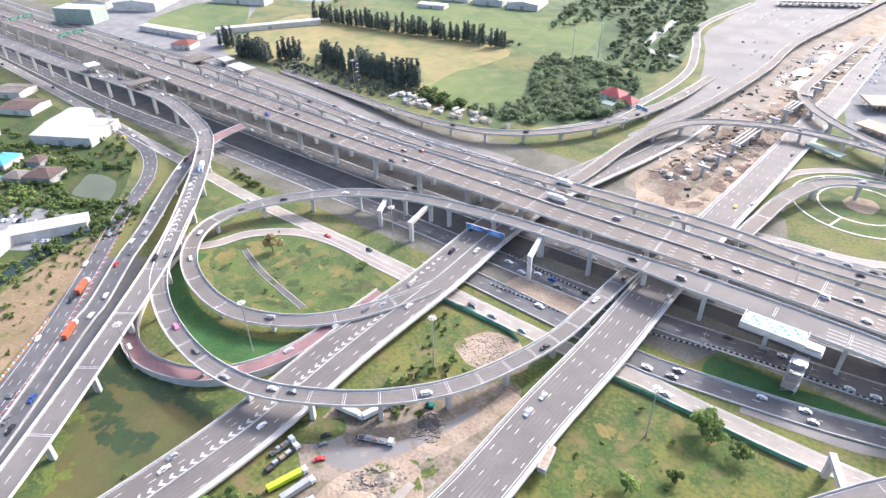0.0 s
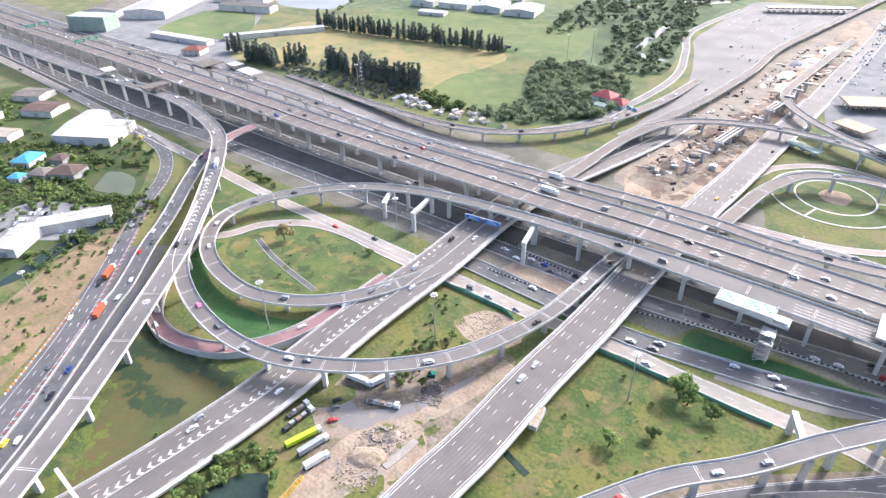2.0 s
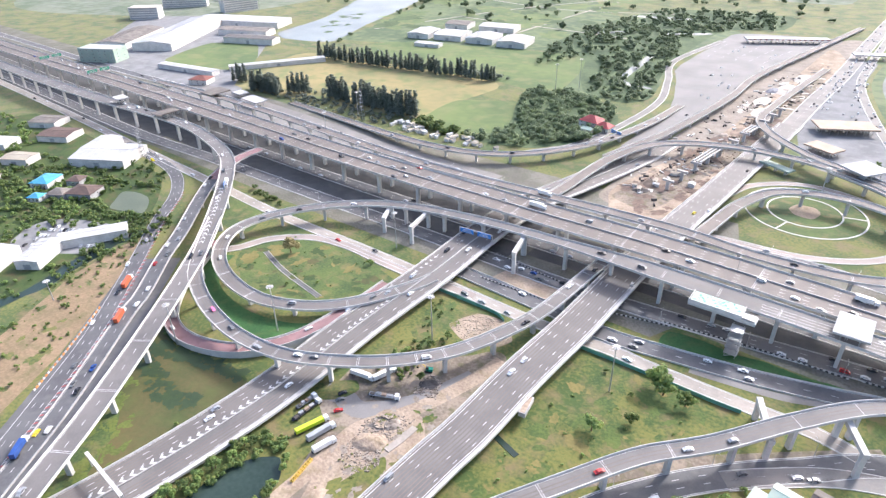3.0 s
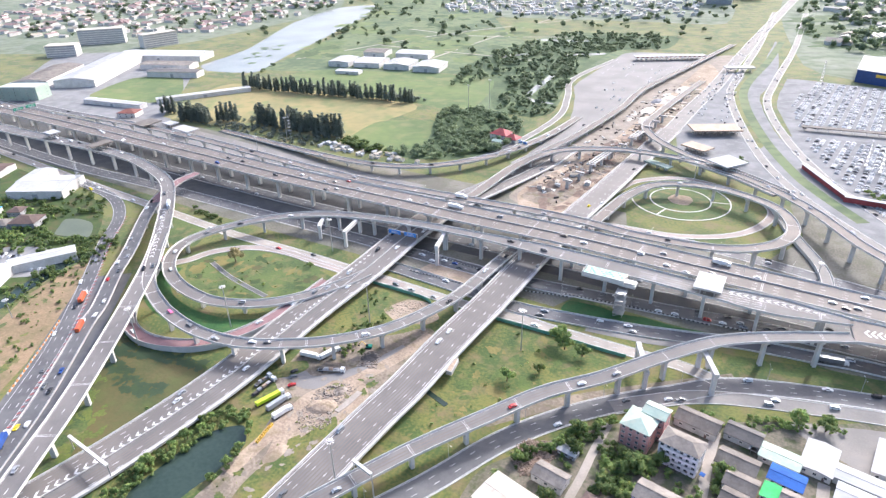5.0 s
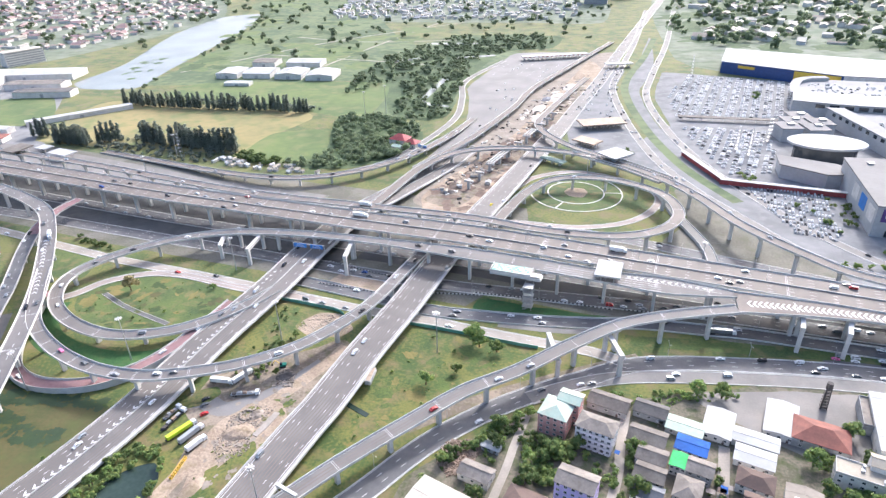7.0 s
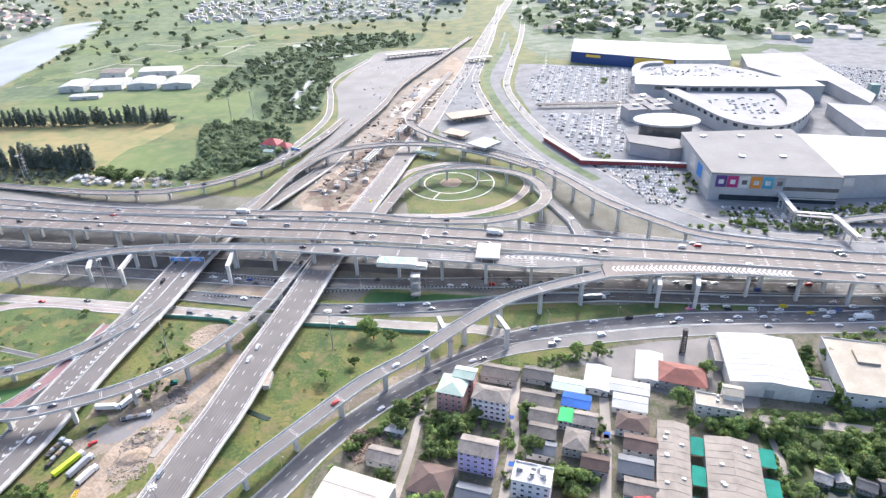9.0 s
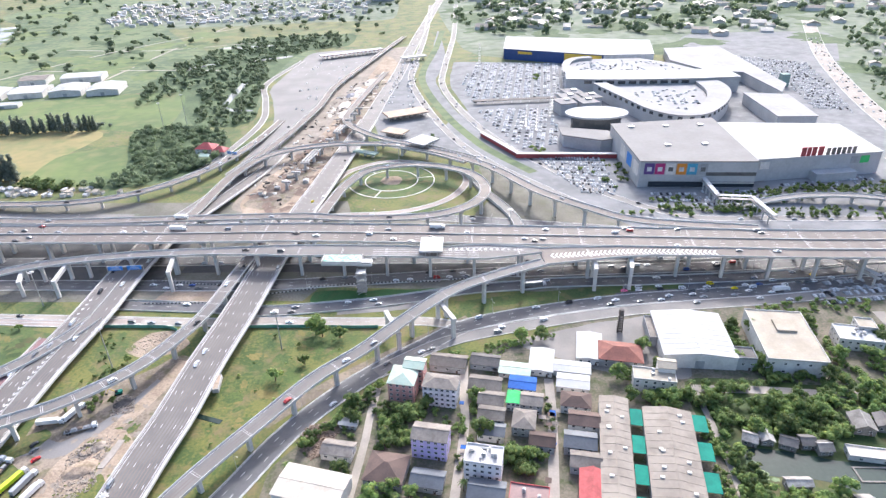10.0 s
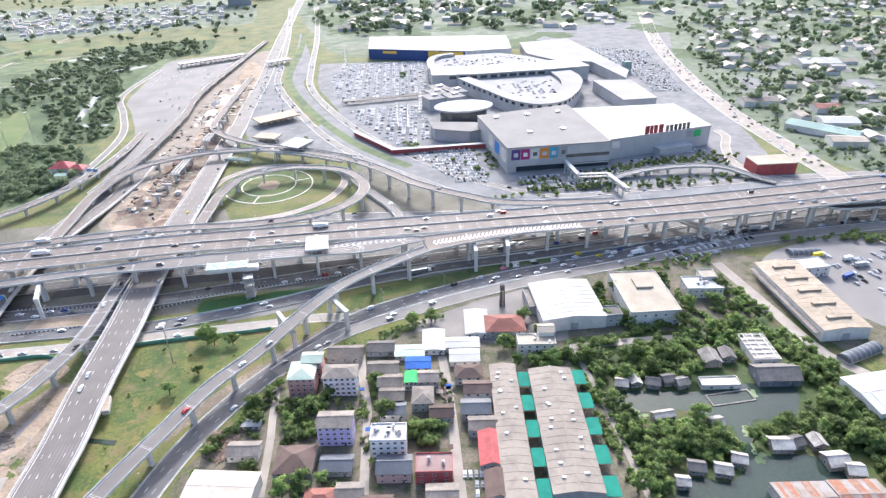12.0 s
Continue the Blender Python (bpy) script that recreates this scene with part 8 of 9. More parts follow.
for x0, y0, x1, y1, n, spread, lo, hi in ((-450, 234, -318, 224, 46, 4, 1.25, 2.0), (-592, 366, -338, 382, 62, 6, 1.2, 1.75), (-552, 206, -505, 212, 20, 6, 1.25, 1.85), (-502, 222, -478, 230, 6, 3, 1.25, 1.95), (-330, 380, -312, 384, 5, 2, 1.2, 1.8), (-600, 222, -580, 226, 6, 3, 1.2, 1.8)):
    for k in range(n):
        f = (k + 0.5) / n
        s = rng.uniform(lo, hi)
        m = Matrix.Translation((x0 + (x1 - x0) * f + rng.uniform(-1, 1), y0 + (y1 - y0) * f + rng.uniform(-spread, spread), 0)) @ Matrix.Rotation(rng.uniform(0, 6), 4, "Z") @ Matrix.Diagonal((s * 1.45, s * 1.45, s, 1))
        if len(TALL) < 3:
            TALL.append(tall_tree(51 + len(TALL), m))
        else:
            copy_thing(rng.choice(TALL), m).matrix_basis = m


RIVER = [(-866, 1210), (-945, 1130), (-910, 890), (-795, 600), (-775, 455), (-717, 420), (-630, 452), (-663, 577), (-713, 792), (-779, 1035)]


def woodland(name, label, outline, count, lo, hi, seed, leaf=LEAF, per=16, blade=0.75):
    """Uncounted trees and scrub as one mesh of leaf clusters."""
    rnd = random.Random(seed)
    xs, ys = [p[0] for p in outline], [p[1] for p in outline]
    v, f = [], []
    done = 0
    for _ in range(count * 4):
        if done >= count:
            break
        x, y = rnd.uniform(min(xs), max(xs)), rnd.uniform(min(ys), max(ys))
        ok = False
        for (x0, y0), (x1, y1) in zip(outline, outline[1:] + outline[:1]):
            if (y0 > y) != (y1 > y) and x < (x1 - x0) * (y - y0) / (y1 - y0) + x0:
                ok = not ok
        wet = False
        if x < -600 and y > 400:
            for (x0, y0), (x1, y1) in zip(RIVER, RIVER[1:] + RIVER[:1]):
                if (y0 > y) != (y1 > y) and x < (x1 - x0) * (y - y0) / (y1 - y0) + x0:
                    wet = not wet
        if not ok or wet or math.hypot((x + 397) / 30, (y + 58) / 18) < 1:
            continue
        done += 1
        r = rnd.uniform(lo, hi)
        lobes = [(x + rnd.uniform(-0.6, 0.6) * r, y + rnd.uniform(-0.6, 0.6) * r, r * rnd.uniform(0.5, 1.2), r * rnd.uniform(0.45, 0.75)) for _ in range(4)]
        a, b = leaves(rnd, lobes, per, blade * r / 3)
        k = len(v)
        v += a
        f += [tuple(i + k for i in q) for q in b]
    link_mesh(name, v, f, leaf, label=label, kind="stuff", category="trees")


for outline, count, lo, hi in (([(58, -112), (70, -116), (82, -118), (84, -134), (72, -146), (58, -150), (54, -130)], 34, 1.6, 3.2), ([(84, -120), (102, -124), (104, -138), (96, -140), (84, -132)], 16, 1.4, 2.6), ([(106, -112), (110, -112), (110, -126), (105, -124)], 5, 2, 3), ([(118, -146), (136, -150), (142, -160), (128, -166), (120, -156)], 22, 2, 3.4), ([(19, -143), (37, -121), (59, -102), (62, -106), (40, -126), (23, -148)], 30, 1.2, 2.6), ([(52, -168), (64, -172), (86, -176), (84, -182), (54, -184)], 18, 1.4, 2.6), ([(232, -122), (345, -118), (350, -128), (300, -136), (290, -152), (240, -146), (230, -136)], 130, 1.8, 3.6), ([(222, -130), (230, -160), (228, -220), (222, -240), (216, -236), (222, -200)], 60, 1.4, 2.8), ([(338, -165), (352, -150), (372, -176), (352, -250), (325, -262), (326, -238), (338, -210), (344, -185)], 110, 2, 4), ([(244, -190), (268, -184), (276, -198), (262, -208), (246, -204)], 46, 1.6, 3.2), ([(292, -196), (306, -196), (302, -206), (288, -206)], 14, 1.4, 2.4), ([(262, -52), (272, -56), (280, -108), (266, -112)], 30, 1.6, 3), ([(310, -58), (326, -54), (326, -110), (312, -112)], 30, 1.6, 3), ([(345, -62), (364, -60), (366, -120), (340, -112), (330, -96), (352, -90)], 50, 1.8, 3.6), ([(198, -112), (232, -118), (232, -128), (200, -124)], 22, 1.8, 3), ([(190, -92), (200, -92), (198, -104), (188, -102)], 10, 2, 3.2), ([(118, -70), (160, -54), (164, -60), (124, -78)], 26, 0.8, 2), ([(205, -225), (236, -238), (240, -270), (206, -262)], 40, 1.6, 3), ([(330, -30), (372, -34), (368, -48), (300, -44), (292, -36)], 40, 1.2, 2.6), ([(236, -48), (262, -46), (262, -56), (238, -52)], 12, 1, 2)):
    woodland("tree_belt", "leafy green trees crowding among houses", outline, count, lo, hi, int(abs(outline[0][0] * 3 + outline[0][1])), per=24, blade=0.6)
for outline, count in (([(-450, -100), (-372, -80), (-356, -60), (-380, -40), (-460, -40)], 60), ([(-520, -50), (-470, -30), (-400, -20), (-395, -34), (-470, -54), (-520, -64)], 44), ([(-365, -62), (-345, -90), (-352, -100), (-372, -72)], 18), ([(-620, -100), (-510, -80), (-500, -120), (-620, -130)], 40), ([(-332, 14), (-288, 2), (-288, -4), (-334, 6)], 16)):
    woodland("tree_belt", "leafy trees round houses by the canal", outline, count, 1.4, 3.2, int(abs(outline[0][0])), per=20, blade=0.65)
for outline, count in (([(280, 132), (400, 126), (500, 150), (510, 140), (400, 116), (280, 122)], 44), ([(290, 112), (352, 104), (400, 132), (470, 126), (500, 100), (512, 120), (470, 150), (390, 144), (300, 140)], 90), ([(380, 110), (450, 104), (492, 80), (480, 72), (380, 92)], 40), ([(250, 108), (500, 98), (500, 88), (250, 96)], 44), ([(220, 240), (226, 240), (272, 150), (266, 148)], 10), ([(90, 320), (100, 330), (104, 306), (92, 300)], 8), ([(620, 60), (560, 90), (600, 200), (640, 200)], 20)):
    woodland("tree_belt", "small trees along the mall's roads", outline, count, 1.4, 3.0, int(abs(outline[0][0]) + count), per=16, blade=0.7)
woodland("woodland", "dense mixed woodland beside the toll plaza", [(-222, 242), (-262, 363), (-204, 392), (-150, 352), (-128, 300), (-140, 246), (-182, 205), (-248, 198)], 250, 2.6, 6.6, 3, leaf=HAZE_PALE_LEAF, per=44, blade=0.42)
woodland("woodland", "scrubby woodland along a side road", [(-200, 400), (-240, 560), (-170, 700), (-150, 600), (-142, 490), (-128, 410), (-150, 380)], 170, 2.4, 6.2, 4, leaf=HAZE_PALE_LEAF, per=36, blade=0.45)
woodland("shrubs", "low shrubs on the rough field", [(-22, -45), (40, -46), (30, -80), (-5, -120), (-28, -150), (-28, -70)], 26, 0.4, 1.2, 5)
woodland("shrubs", "low shrubs on verges of the bridges", [(-118, -40), (-104, -42), (-98, -66), (-84, -76), (-110, -104)], 40, 0.4, 1.6, 6)
woodland("shrubs", "low shrubs on a sandy bank", [(-300, -230), (-345, -150), (-350, -96), (-318, -108), (-272, -176), (-246, -230)], 26, 0.4, 1.3, 7)
woodland("shrubs", "scrub along canal and houses", [(-352, -60), (-330, -100), (-340, -150), (-325, -155), (-312, -104), (-340, -58)], 40, 0.6, 1.6, 8)
woodland("shrubs", "low weeds inside the loop lawn", [(-250, -30), (-170, -30), (-160, -60), (-200, -90), (-250, -80)], 40, 0.3, 0.9, 9)
woodland("shrubs", "trees and scrub at the village's edge", [(60, -88), (110, -70), (160, -48), (158, -60), (110, -80), (64, -98)], 40, 0.8, 2.2, 10)
woodland("distant_woods", "distant hazy green woods and groves", [(-1400, 500), (-1000, 700), (-600, 700), (-250, 620), (-150, 820), (0, 900), (60, 1900), (-700, 2200), (-1900, 1600)], 620, 4, 10, 11, leaf=HAZE_PALE_LEAF, per=9, blade=0.8)
woodland("woodland", "thick scrub woodland beyond the side road", [(-300, 470), (-230, 600), (-190, 640), (-150, 800), (-60, 860), (-60, 980), (-260, 960), (-320, 760), (-330, 600)], 420, 2.4, 6.5, 17, leaf=HAZE_PALE_LEAF, per=10, blade=0.7)
woodland("distant_woods", "distant groves beyond the mall", [(640, 250), (760, 600), (900, 900), (1700, 1200), (2400, 700), (1500, 50), (760, 60)], 1500, 4, 10, 12, leaf=HAZE_PALE_LEAF, per=8, blade=0.8)
woodland("distant_woods", "distant groves on the horizon", [(160, 900), (160, 2300), (1500, 2400), (1800, 1300), (800, 900)], 1100, 6, 14, 13, leaf=HAZE_PALE_LEAF, per=7, blade=0.8)
woodland("distant_woods", "groves left of the highway", [(-1500, 60), (-700, -20), (-560, -130), (-700, -350), (-1500, -200)], 260, 3, 8, 14, per=9)
woodland("hedge_trees", "tree belt between field and meadow", [(-600, 385), (-300, 392), (-300, 402), (-600, 398)], 60, 3, 5, 15, leaf=HAZE_GREY_LEAF)
woodland("hedge_trees", "leafy bushes along the field's edge", [(-320, 205), (-262, 196), (-240, 205), (-300, 222)], 40, 2.5, 5, 16)


def town(name, label, outline, count, seed, covers, lo=8, hi=22, ang=0.2, tall=9.0):
    """Uncounted far houses: walls and gabled roofs, by roof colour."""
    rnd = random.Random(seed)
    xs, ys = [p[0] for p in outline], [p[1] for p in outline]
    walls, roofs = Soup(), [Soup() for _ in covers]
    done = 0
    for _ in range(count * 4):
        if done >= count:
            break
        x, y = rnd.uniform(min(xs), max(xs)), rnd.uniform(min(ys), max(ys))
        ok = False
        for (x0, y0), (x1, y1) in zip(outline, outline[1:] + outline[:1]):
            if (y0 > y) != (y1 > y) and x < (x1 - x0) * (y - y0) / (y1 - y0) + x0:
                ok = not ok
        if not ok:
            continue
        done += 1
        w, d, h = rnd.uniform(lo, hi), rnd.uniform(lo, hi) * 0.7, rnd.uniform(min(3.5, tall * 0.6), tall)
        a = ang + rnd.choice((0, math.pi / 2)) + rnd.uniform(-0.08, 0.08)
        walls.box(x, y, -0.1, w, d, h, a)
        c, s = math.cos(a), math.sin(a)
        vs = [(-w / 2 - .4, -d / 2 - .4, h), (w / 2 + .4, -d / 2 - .4, h), (w / 2 + .4, 0, h + d * 0.2), (-w / 2 - .4, 0, h + d * 0.2), (w / 2 + .4, d / 2 + .4, h), (-w / 2 - .4, d / 2 + .4, h)]
        rnd.choice(roofs).add([(x + u * c - v * s, y + u * s + v * c, z) for u, v, z in vs], [(0, 1, 2, 3), (3, 2, 4, 5), (1, 4, 2), (0, 3, 5)])
    walls.made(name, WHITE_WALL, label=label, category="houses", kind="stuff")
    for r, m in zip(roofs, covers):
        if r.f:
            r.made("distant_roofs", m, label="roofs of " + label, category="roofs", kind="stuff")


town("distant_houses", "distant white housing estate", [(-640, 1140), (-150, 1180), (-40, 1240), (-60, 1520), (-740, 1520)], 420, 1, (WHITE_ROOF, BEIGE_ROOF, WHITE_ROOF, CREAM_ROOF), 7, 15, 0.2, 7.0)
town("distant_houses", "distant town beyond the river", [(-1000, 640), (-940, 1150), (-1500, 1700), (-2300, 1300), (-1500, 500)], 640, 2, (CREAM_ROOF, DUSTY_RED, BEIGE_ROOF, DUSTY_RED), 9, 30, 0.2, 7.0)
town("distant_houses", "distant suburb beyond the mall", [(660, 180), (780, 620), (1000, 900), (1800, 1100), (2000, 300), (1100, 20), (700, 40)], 420, 3, (CREAM_ROOF, SHED_ROOF, BEIGE_ROOF, CREAM_ROOF), 9, 30, -0.3, 6.0)
town("distant_houses", "distant suburb on the horizon", [(200, 1000), (240, 1900), (1400, 2200), (1600, 1200), (700, 850)], 420, 4, (CREAM_ROOF, SHED_ROOF, BEIGE_ROOF, CREAM_ROOF), 12, 40, -0.3)
town("distant_houses", "houses left of the highway", [(-1400, 70), (-700, -10), (-560, -120), (-700, -300), (-1400, -150)], 170, 5, (WHITE_ROOF, GREY_ROOF, TERRACOTTA, BEIGE_ROOF), 10, 26, 0.4)
town("roadside_stalls", "stalls and vans along the far road", [(-330, 190), (-235, 176), (-200, 186), (-230, 200), (-330, 204)], 40, 6, (WHITE_ROOF, GREY_ROOF, BEIGE_ROOF), 3, 6, -0.2, 3.2)
town("site_huts", "site huts and containers on the building site", [(-74, 150), (-52, 240), (-30, 320), (0, 560), (20, 640), (8, 400), (-14, 240), (-40, 140)], 16, 7, (WHITE_ROOF, GREY_ROOF, BROWN_ROOF, BEIGE_ROOF, BEIGE_ROOF), 3, 7, 0.1, 3.5)
for k in range(3):
    tw = thing("tower_block", "hazy distant tower block", "tower", at=pose(-20 + 70 * k, 1500 + 130 * k, 0))
    s = Soup(); s.box(0, 0, -0.1, 60, 40, 70 - 14 * k); s.made("wall", GREY_WALL, tw)
    s = Soup(); s.box(0, 0, 70 - 14 * k, 62, 42, 2); s.made("roof", GREY_ROOF, tw)

# ---------- rubble, junk and site clutter ----------
for outline, count, seed, lo, hi, label in (([(-98, -57), (-90, -41), (-72, -41), (-62, -52), (-67, -61), (-86, -65)], 700, 5, 0.15, 0.7, "pale broken rock tipped on the soil"), ([(-92, -140), (-84, -130), (-73, -128), (-75, -150), (-70, -160), (-80, -172), (-90, -160)], 1100, 1, 0.15, 0.7, "broken concrete and rubble heaps"), ([(20, -142), (23, -128), (34, -124), (40, -130), (36, -140), (28, -150)], 1300, 2, 0.2, 0.95, "junk yard heaps of scrap"), ([(-72, 165), (-52, 245), (-28, 325), (6, 560), (16, 600), (2, 330), (-22, 180)], 1500, 3, 0.2, 1.0, "spoil heaps and stacked materials"), ([(-86, -98), (-76, -100), (-72, -112), (-84, -114)], 420, 4, 0.2, 0.9, "scrap parts round an excavator")):
    rnd = random.Random(seed)
    s = Soup()
    cx, cy = sum(p[0] for p in outline) / len(outline), sum(p[1] for p in outline) / len(outline)
    for _ in range(count):
        i = rnd.randrange(len(outline))
        p, q = outline[i], outline[(i + 1) % len(outline)]
        f, g = rnd.random(), rnd.random() ** 0.6
        x, y = cx + (p[0] + (q[0] - p[0]) * f - cx) * g, cy + (p[1] + (q[1] - p[1]) * f - cy) * g
        z = rnd.uniform(lo, hi)
        s.box(x, y, 0, z * rnd.uniform(0.6, 2.4), z * rnd.uniform(0.5, 1.4), z * rnd.uniform(0.3, 0.9), rnd.uniform(0, 3.1), rnd.uniform(0.5, 0.95))
    if seed == 2:
        d3 = Soup()
        for k in range(520):
            f, g = rnd.random() * math.tau, rnd.random() ** 0.5
            d3.box(29 + 9 * g * math.cos(f), -137 + 11 * g * math.sin(f), 0.2 + 0.9 * (1 - g), rnd.uniform(0.5, 3.2), rnd.uniform(0.2, 0.6), rnd.uniform(0.2, 0.7), rnd.uniform(0, 3.1), 0.9)
        d3.made("scrap_timber", DEBRIS, label="brown scrap timber and iron in a junk yard", category="scrap", kind="stuff")
    if seed == 3:
        d3 = Soup()
        for k in range(150):
            f = rnd.random()
            d3.box(-66 + 74 * f + rnd.uniform(-24, 24), 165 + 420 * f + rnd.uniform(-25, 25), 0, rnd.uniform(0.6, 5), rnd.uniform(0.5, 1.8), rnd.uniform(0.4, 1.8), rnd.uniform(0, 3.1), 0.9)
        d3.made("stacked_material", DARK_DEBRIS, label="dark stacked steel and formwork on the site", category="materials", kind="stuff")
        d3 = Soup()
        for k in range(80):
            f = rnd.random()
            d3.box(-66 + 74 * f + rnd.uniform(-24, 24), 165 + 420 * f + rnd.uniform(-25, 25), 0, rnd.uniform(1, 7), rnd.uniform(0.6, 2.2), rnd.uniform(0.3, 1.2), rnd.uniform(0, 3.1), 0.95)
        d3.made("precast_units", PALE, label="pale precast concrete units on the site", category="materials", kind="stuff")
    s.made("rubble", DEBRIS if seed == 3 else PALE_ROCK if seed == 5 else DEBRIS if seed == 2 else RUBBLE, label=label, category="rubble", kind="stuff")

for s_pts in ([(-45, 180), (-28, 260), (-10, 340), (6, 430)],):
    site = thing("unfinished_viaduct", "row of bare concrete columns with girders of an unfinished viaduct", "viaduct", kind="structure")
    spots = along(glide(s_pts, 5), 2, 24, 2)
    for k, (q, r, d) in enumerate(spots):
        ang = math.atan2(d.y, d.x)
        s = Soup(); s.box(q.x, q.y, -0.2, 2, 2.4, 7.5, ang); s.made("column", CONCRETE, site)
        s = Soup(); s.box(q.x, q.y, 7.2, 2.2, 9, 1.6, ang); s.made("cap_beam", CONCRETE, site)
        if k in (2, 3, 6):
            for o in (-3, 0, 3):
                c = q + r * o + d * 12
                s = Soup(); s.box(c.x, c.y, 8.8, 24, 1.0, 1.3, ang); s.made("girder", PALE, site)


def mound(x, y, w, d, h, angle, material, label, seed):
    """A heap of loose earth with an uneven outline and surface."""
    n, vs, fs = 14, [], []
    c, sn = math.cos(angle), math.sin(angle)
    for j in range(n + 1):
        for i in range(n + 1):
            u, v = i / n * 2 - 1, j / n * 2 - 1
            k = noise.noise(Vector((u * 1.7, v * 1.7, seed))) * 0.35
            top = max(0.0, 1 - (u * u + v * v) * (1 + k)) ** 0.8 * (1 + 0.5 * noise.noise(Vector((u * 4, v * 4, seed + 5))))
            vs.append((x + u * w / 2 * c - v * d / 2 * sn, y + u * w / 2 * sn + v * d / 2 * c, -0.12 + (h + 0.15) * top))
    for j in range(n):
        for i in range(n):
            a = j * (n + 1) + i
            fs.append((a, a + 1, a + n + 2, a + n + 1))
    link_mesh("spoil_mound", vs, fs, material, label=label, category="earth mound", group="mounds of spoil", smooth=True)


for x, y, w, d, h, deg, m, label in ((-56, 190, 26, 16, 3.2, 70, DEBRIS, "brown heap of broken timber and earth"), (-62, 170, 14, 9, 2.0, 20, DARK_DEBRIS, "dark heap of scrap on the site"), (-41, 248, 22, 12, 2.6, 75, SOIL, "heap of tan earth on the site"), (-30, 290, 30, 14, 2.4, 78, SOIL, "long ridge of tan earth"), (-20, 350, 34, 16, 2.6, 80, DEBRIS, "ridge of brown spoil"), (-34, 330, 16, 9, 1.8, 60, RUBBLE, "heap of crushed rubble"), (-12, 420, 40, 22, 3.0, 82, PALE_SAND, "broad bank of pale sand"), (-20, 462, 34, 16, 2.6, 78, PALE_SAND, "bank of pale sand on the site"), (-4, 520, 46, 20, 3.4, 80, PALE_SAND, "long bank of pale sand"), (-16, 508, 24, 13, 3.0, 70, TARP, "heap under a slate-grey tarpaulin"), (6, 580, 40, 16, 2.6, 80, PALE_SAND, "bank of pale sand by the viaduct"), (14, 650, 50, 16, 2.4, 80, SOIL, "long ridge of dry earth"), (-64, 215, 16, 10, 1.6, 80, SOIL, "low heap of earth below a ramp"), (-82, -150, 17, 11, 2.2, 30, SOIL, "heap of brown earth in the yard"), (-80, -136, 9, 7, 1.5, 60, RUBBLE, "heap of crushed rubble in the yard"), (-84, -186, 16, 8, 1.1, 80, SOIL, "low bank of earth by the dirt track"), (-80, -105, 11, 8, 1.4, 20, DARK_DEBRIS, "dark heap of scrap in the yard")):
    mound(x, y, w, d, h, radians(deg), m, label, x * 0.37 + y)
# hollow of dug-up earth with a raised rim
hollow = Soup()
for k in range(28):
    a = k / 28 * math.tau
    hollow.box(-84.5 + 3.6 * math.cos(a), -138 + 3.6 * math.sin(a), 0, 1.5, 1.2, 0.9 + 0.5 * math.sin(k * 2.7), a, 0.6)
hollow.made("spoil_ring", RUBBLE, label="ring of dug-up dark earth and rubble", category="rubble", kind="stuff")
woodland("hedge_trees", "hedge of bushes beneath the casuarina row", [(-560, 206), (-480, 196), (-330, 184), (-318, 214), (-322, 226), (-470, 244), (-550, 214)], 170, 1.8, 3.6, 21, leaf=HAZE_GREY_LEAF, per=14)
woodland("shrubs", "clumps of leafy bushes under the bridges", [(-112, -106), (-104, -92), (-90, -98), (-92, -108), (-104, -114)], 22, 1.0, 2.2, 22)
woodland("shrubs", "bushy bank round the dark pond", [(-136, -240), (-129, -195), (-122, -172), (-112, -168), (-110, -176), (-122, -190), (-129, -236)], 46, 1.2, 2.6, 23)
for outline, count, lo, hi in (([(232, -106), (352, -118), (352, -134), (296, -128), (232, -120)], 60, 2.2, 3.8), ([(38, -116), (50, -106), (50, -122), (47, -138), (40, -136)], 15, 1.4, 2.6), ([(98, -140), (106, -140), (104, -160), (96, -158)], 9, 1.6, 2.6), ([(144, -112), (150, -112), (146, -150), (142, -150)], 12, 1.2, 2.2), ([(326, -232), (348, -180), (372, -176), (378, -230), (350, -268)], 60, 2.2, 4.2), ([(432, -30), (520, -36), (560, -80), (530, -90), (500, -48)], 60, 2, 4), ([(400, -168), (520, -176), (540, -300), (380, -300)], 140, 2.4, 5)):
    woodland("tree_belt", "leafy trees and shrubs filling village gardens", outline, count, lo, hi, int(abs(outline[0][0] * 5 + outline[0][1])), per=26, blade=0.55)
for outline, count in (([(-500, -60), (-400, -40), (-385, -60), (-420, -110), (-500, -110)], 70), ([(-345, -60), (-328, -92), (-336, -140), (-352, -150), (-350, -100), (-368, -66)], 40), ([(-470, -110), (-400, -120), (-420, -170), (-500, -160)], 50)):
    woodland("tree_belt", "leafy trees and shrubs among left-hand yards".replace("left-hand", "canal-side"), outline, count, 1.4, 3.4, int(abs(outline[0][0])) + 3, per=22, blade=0.6)
t = thing("footbridge", "pale roofed footbridge over the highway lanes", "footbridge", kind="structure")
a, b = Vector((371, 21, 0)), Vector((388, -16, 0))
ang = math.atan2(b.y - a.y, b.x - a.x)
c = (a + b) / 2
s = Soup(); s.box(c.x, c.y, 6.2, (b - a).length + 6, 3.2, 0.7, ang); s.made("deck", PALE, t)
s = Soup(); s.box(c.x, c.y, 9.2, (b - a).length + 6, 3.6, 0.3, ang); s.made("roof", WHITE_ROOF, t)
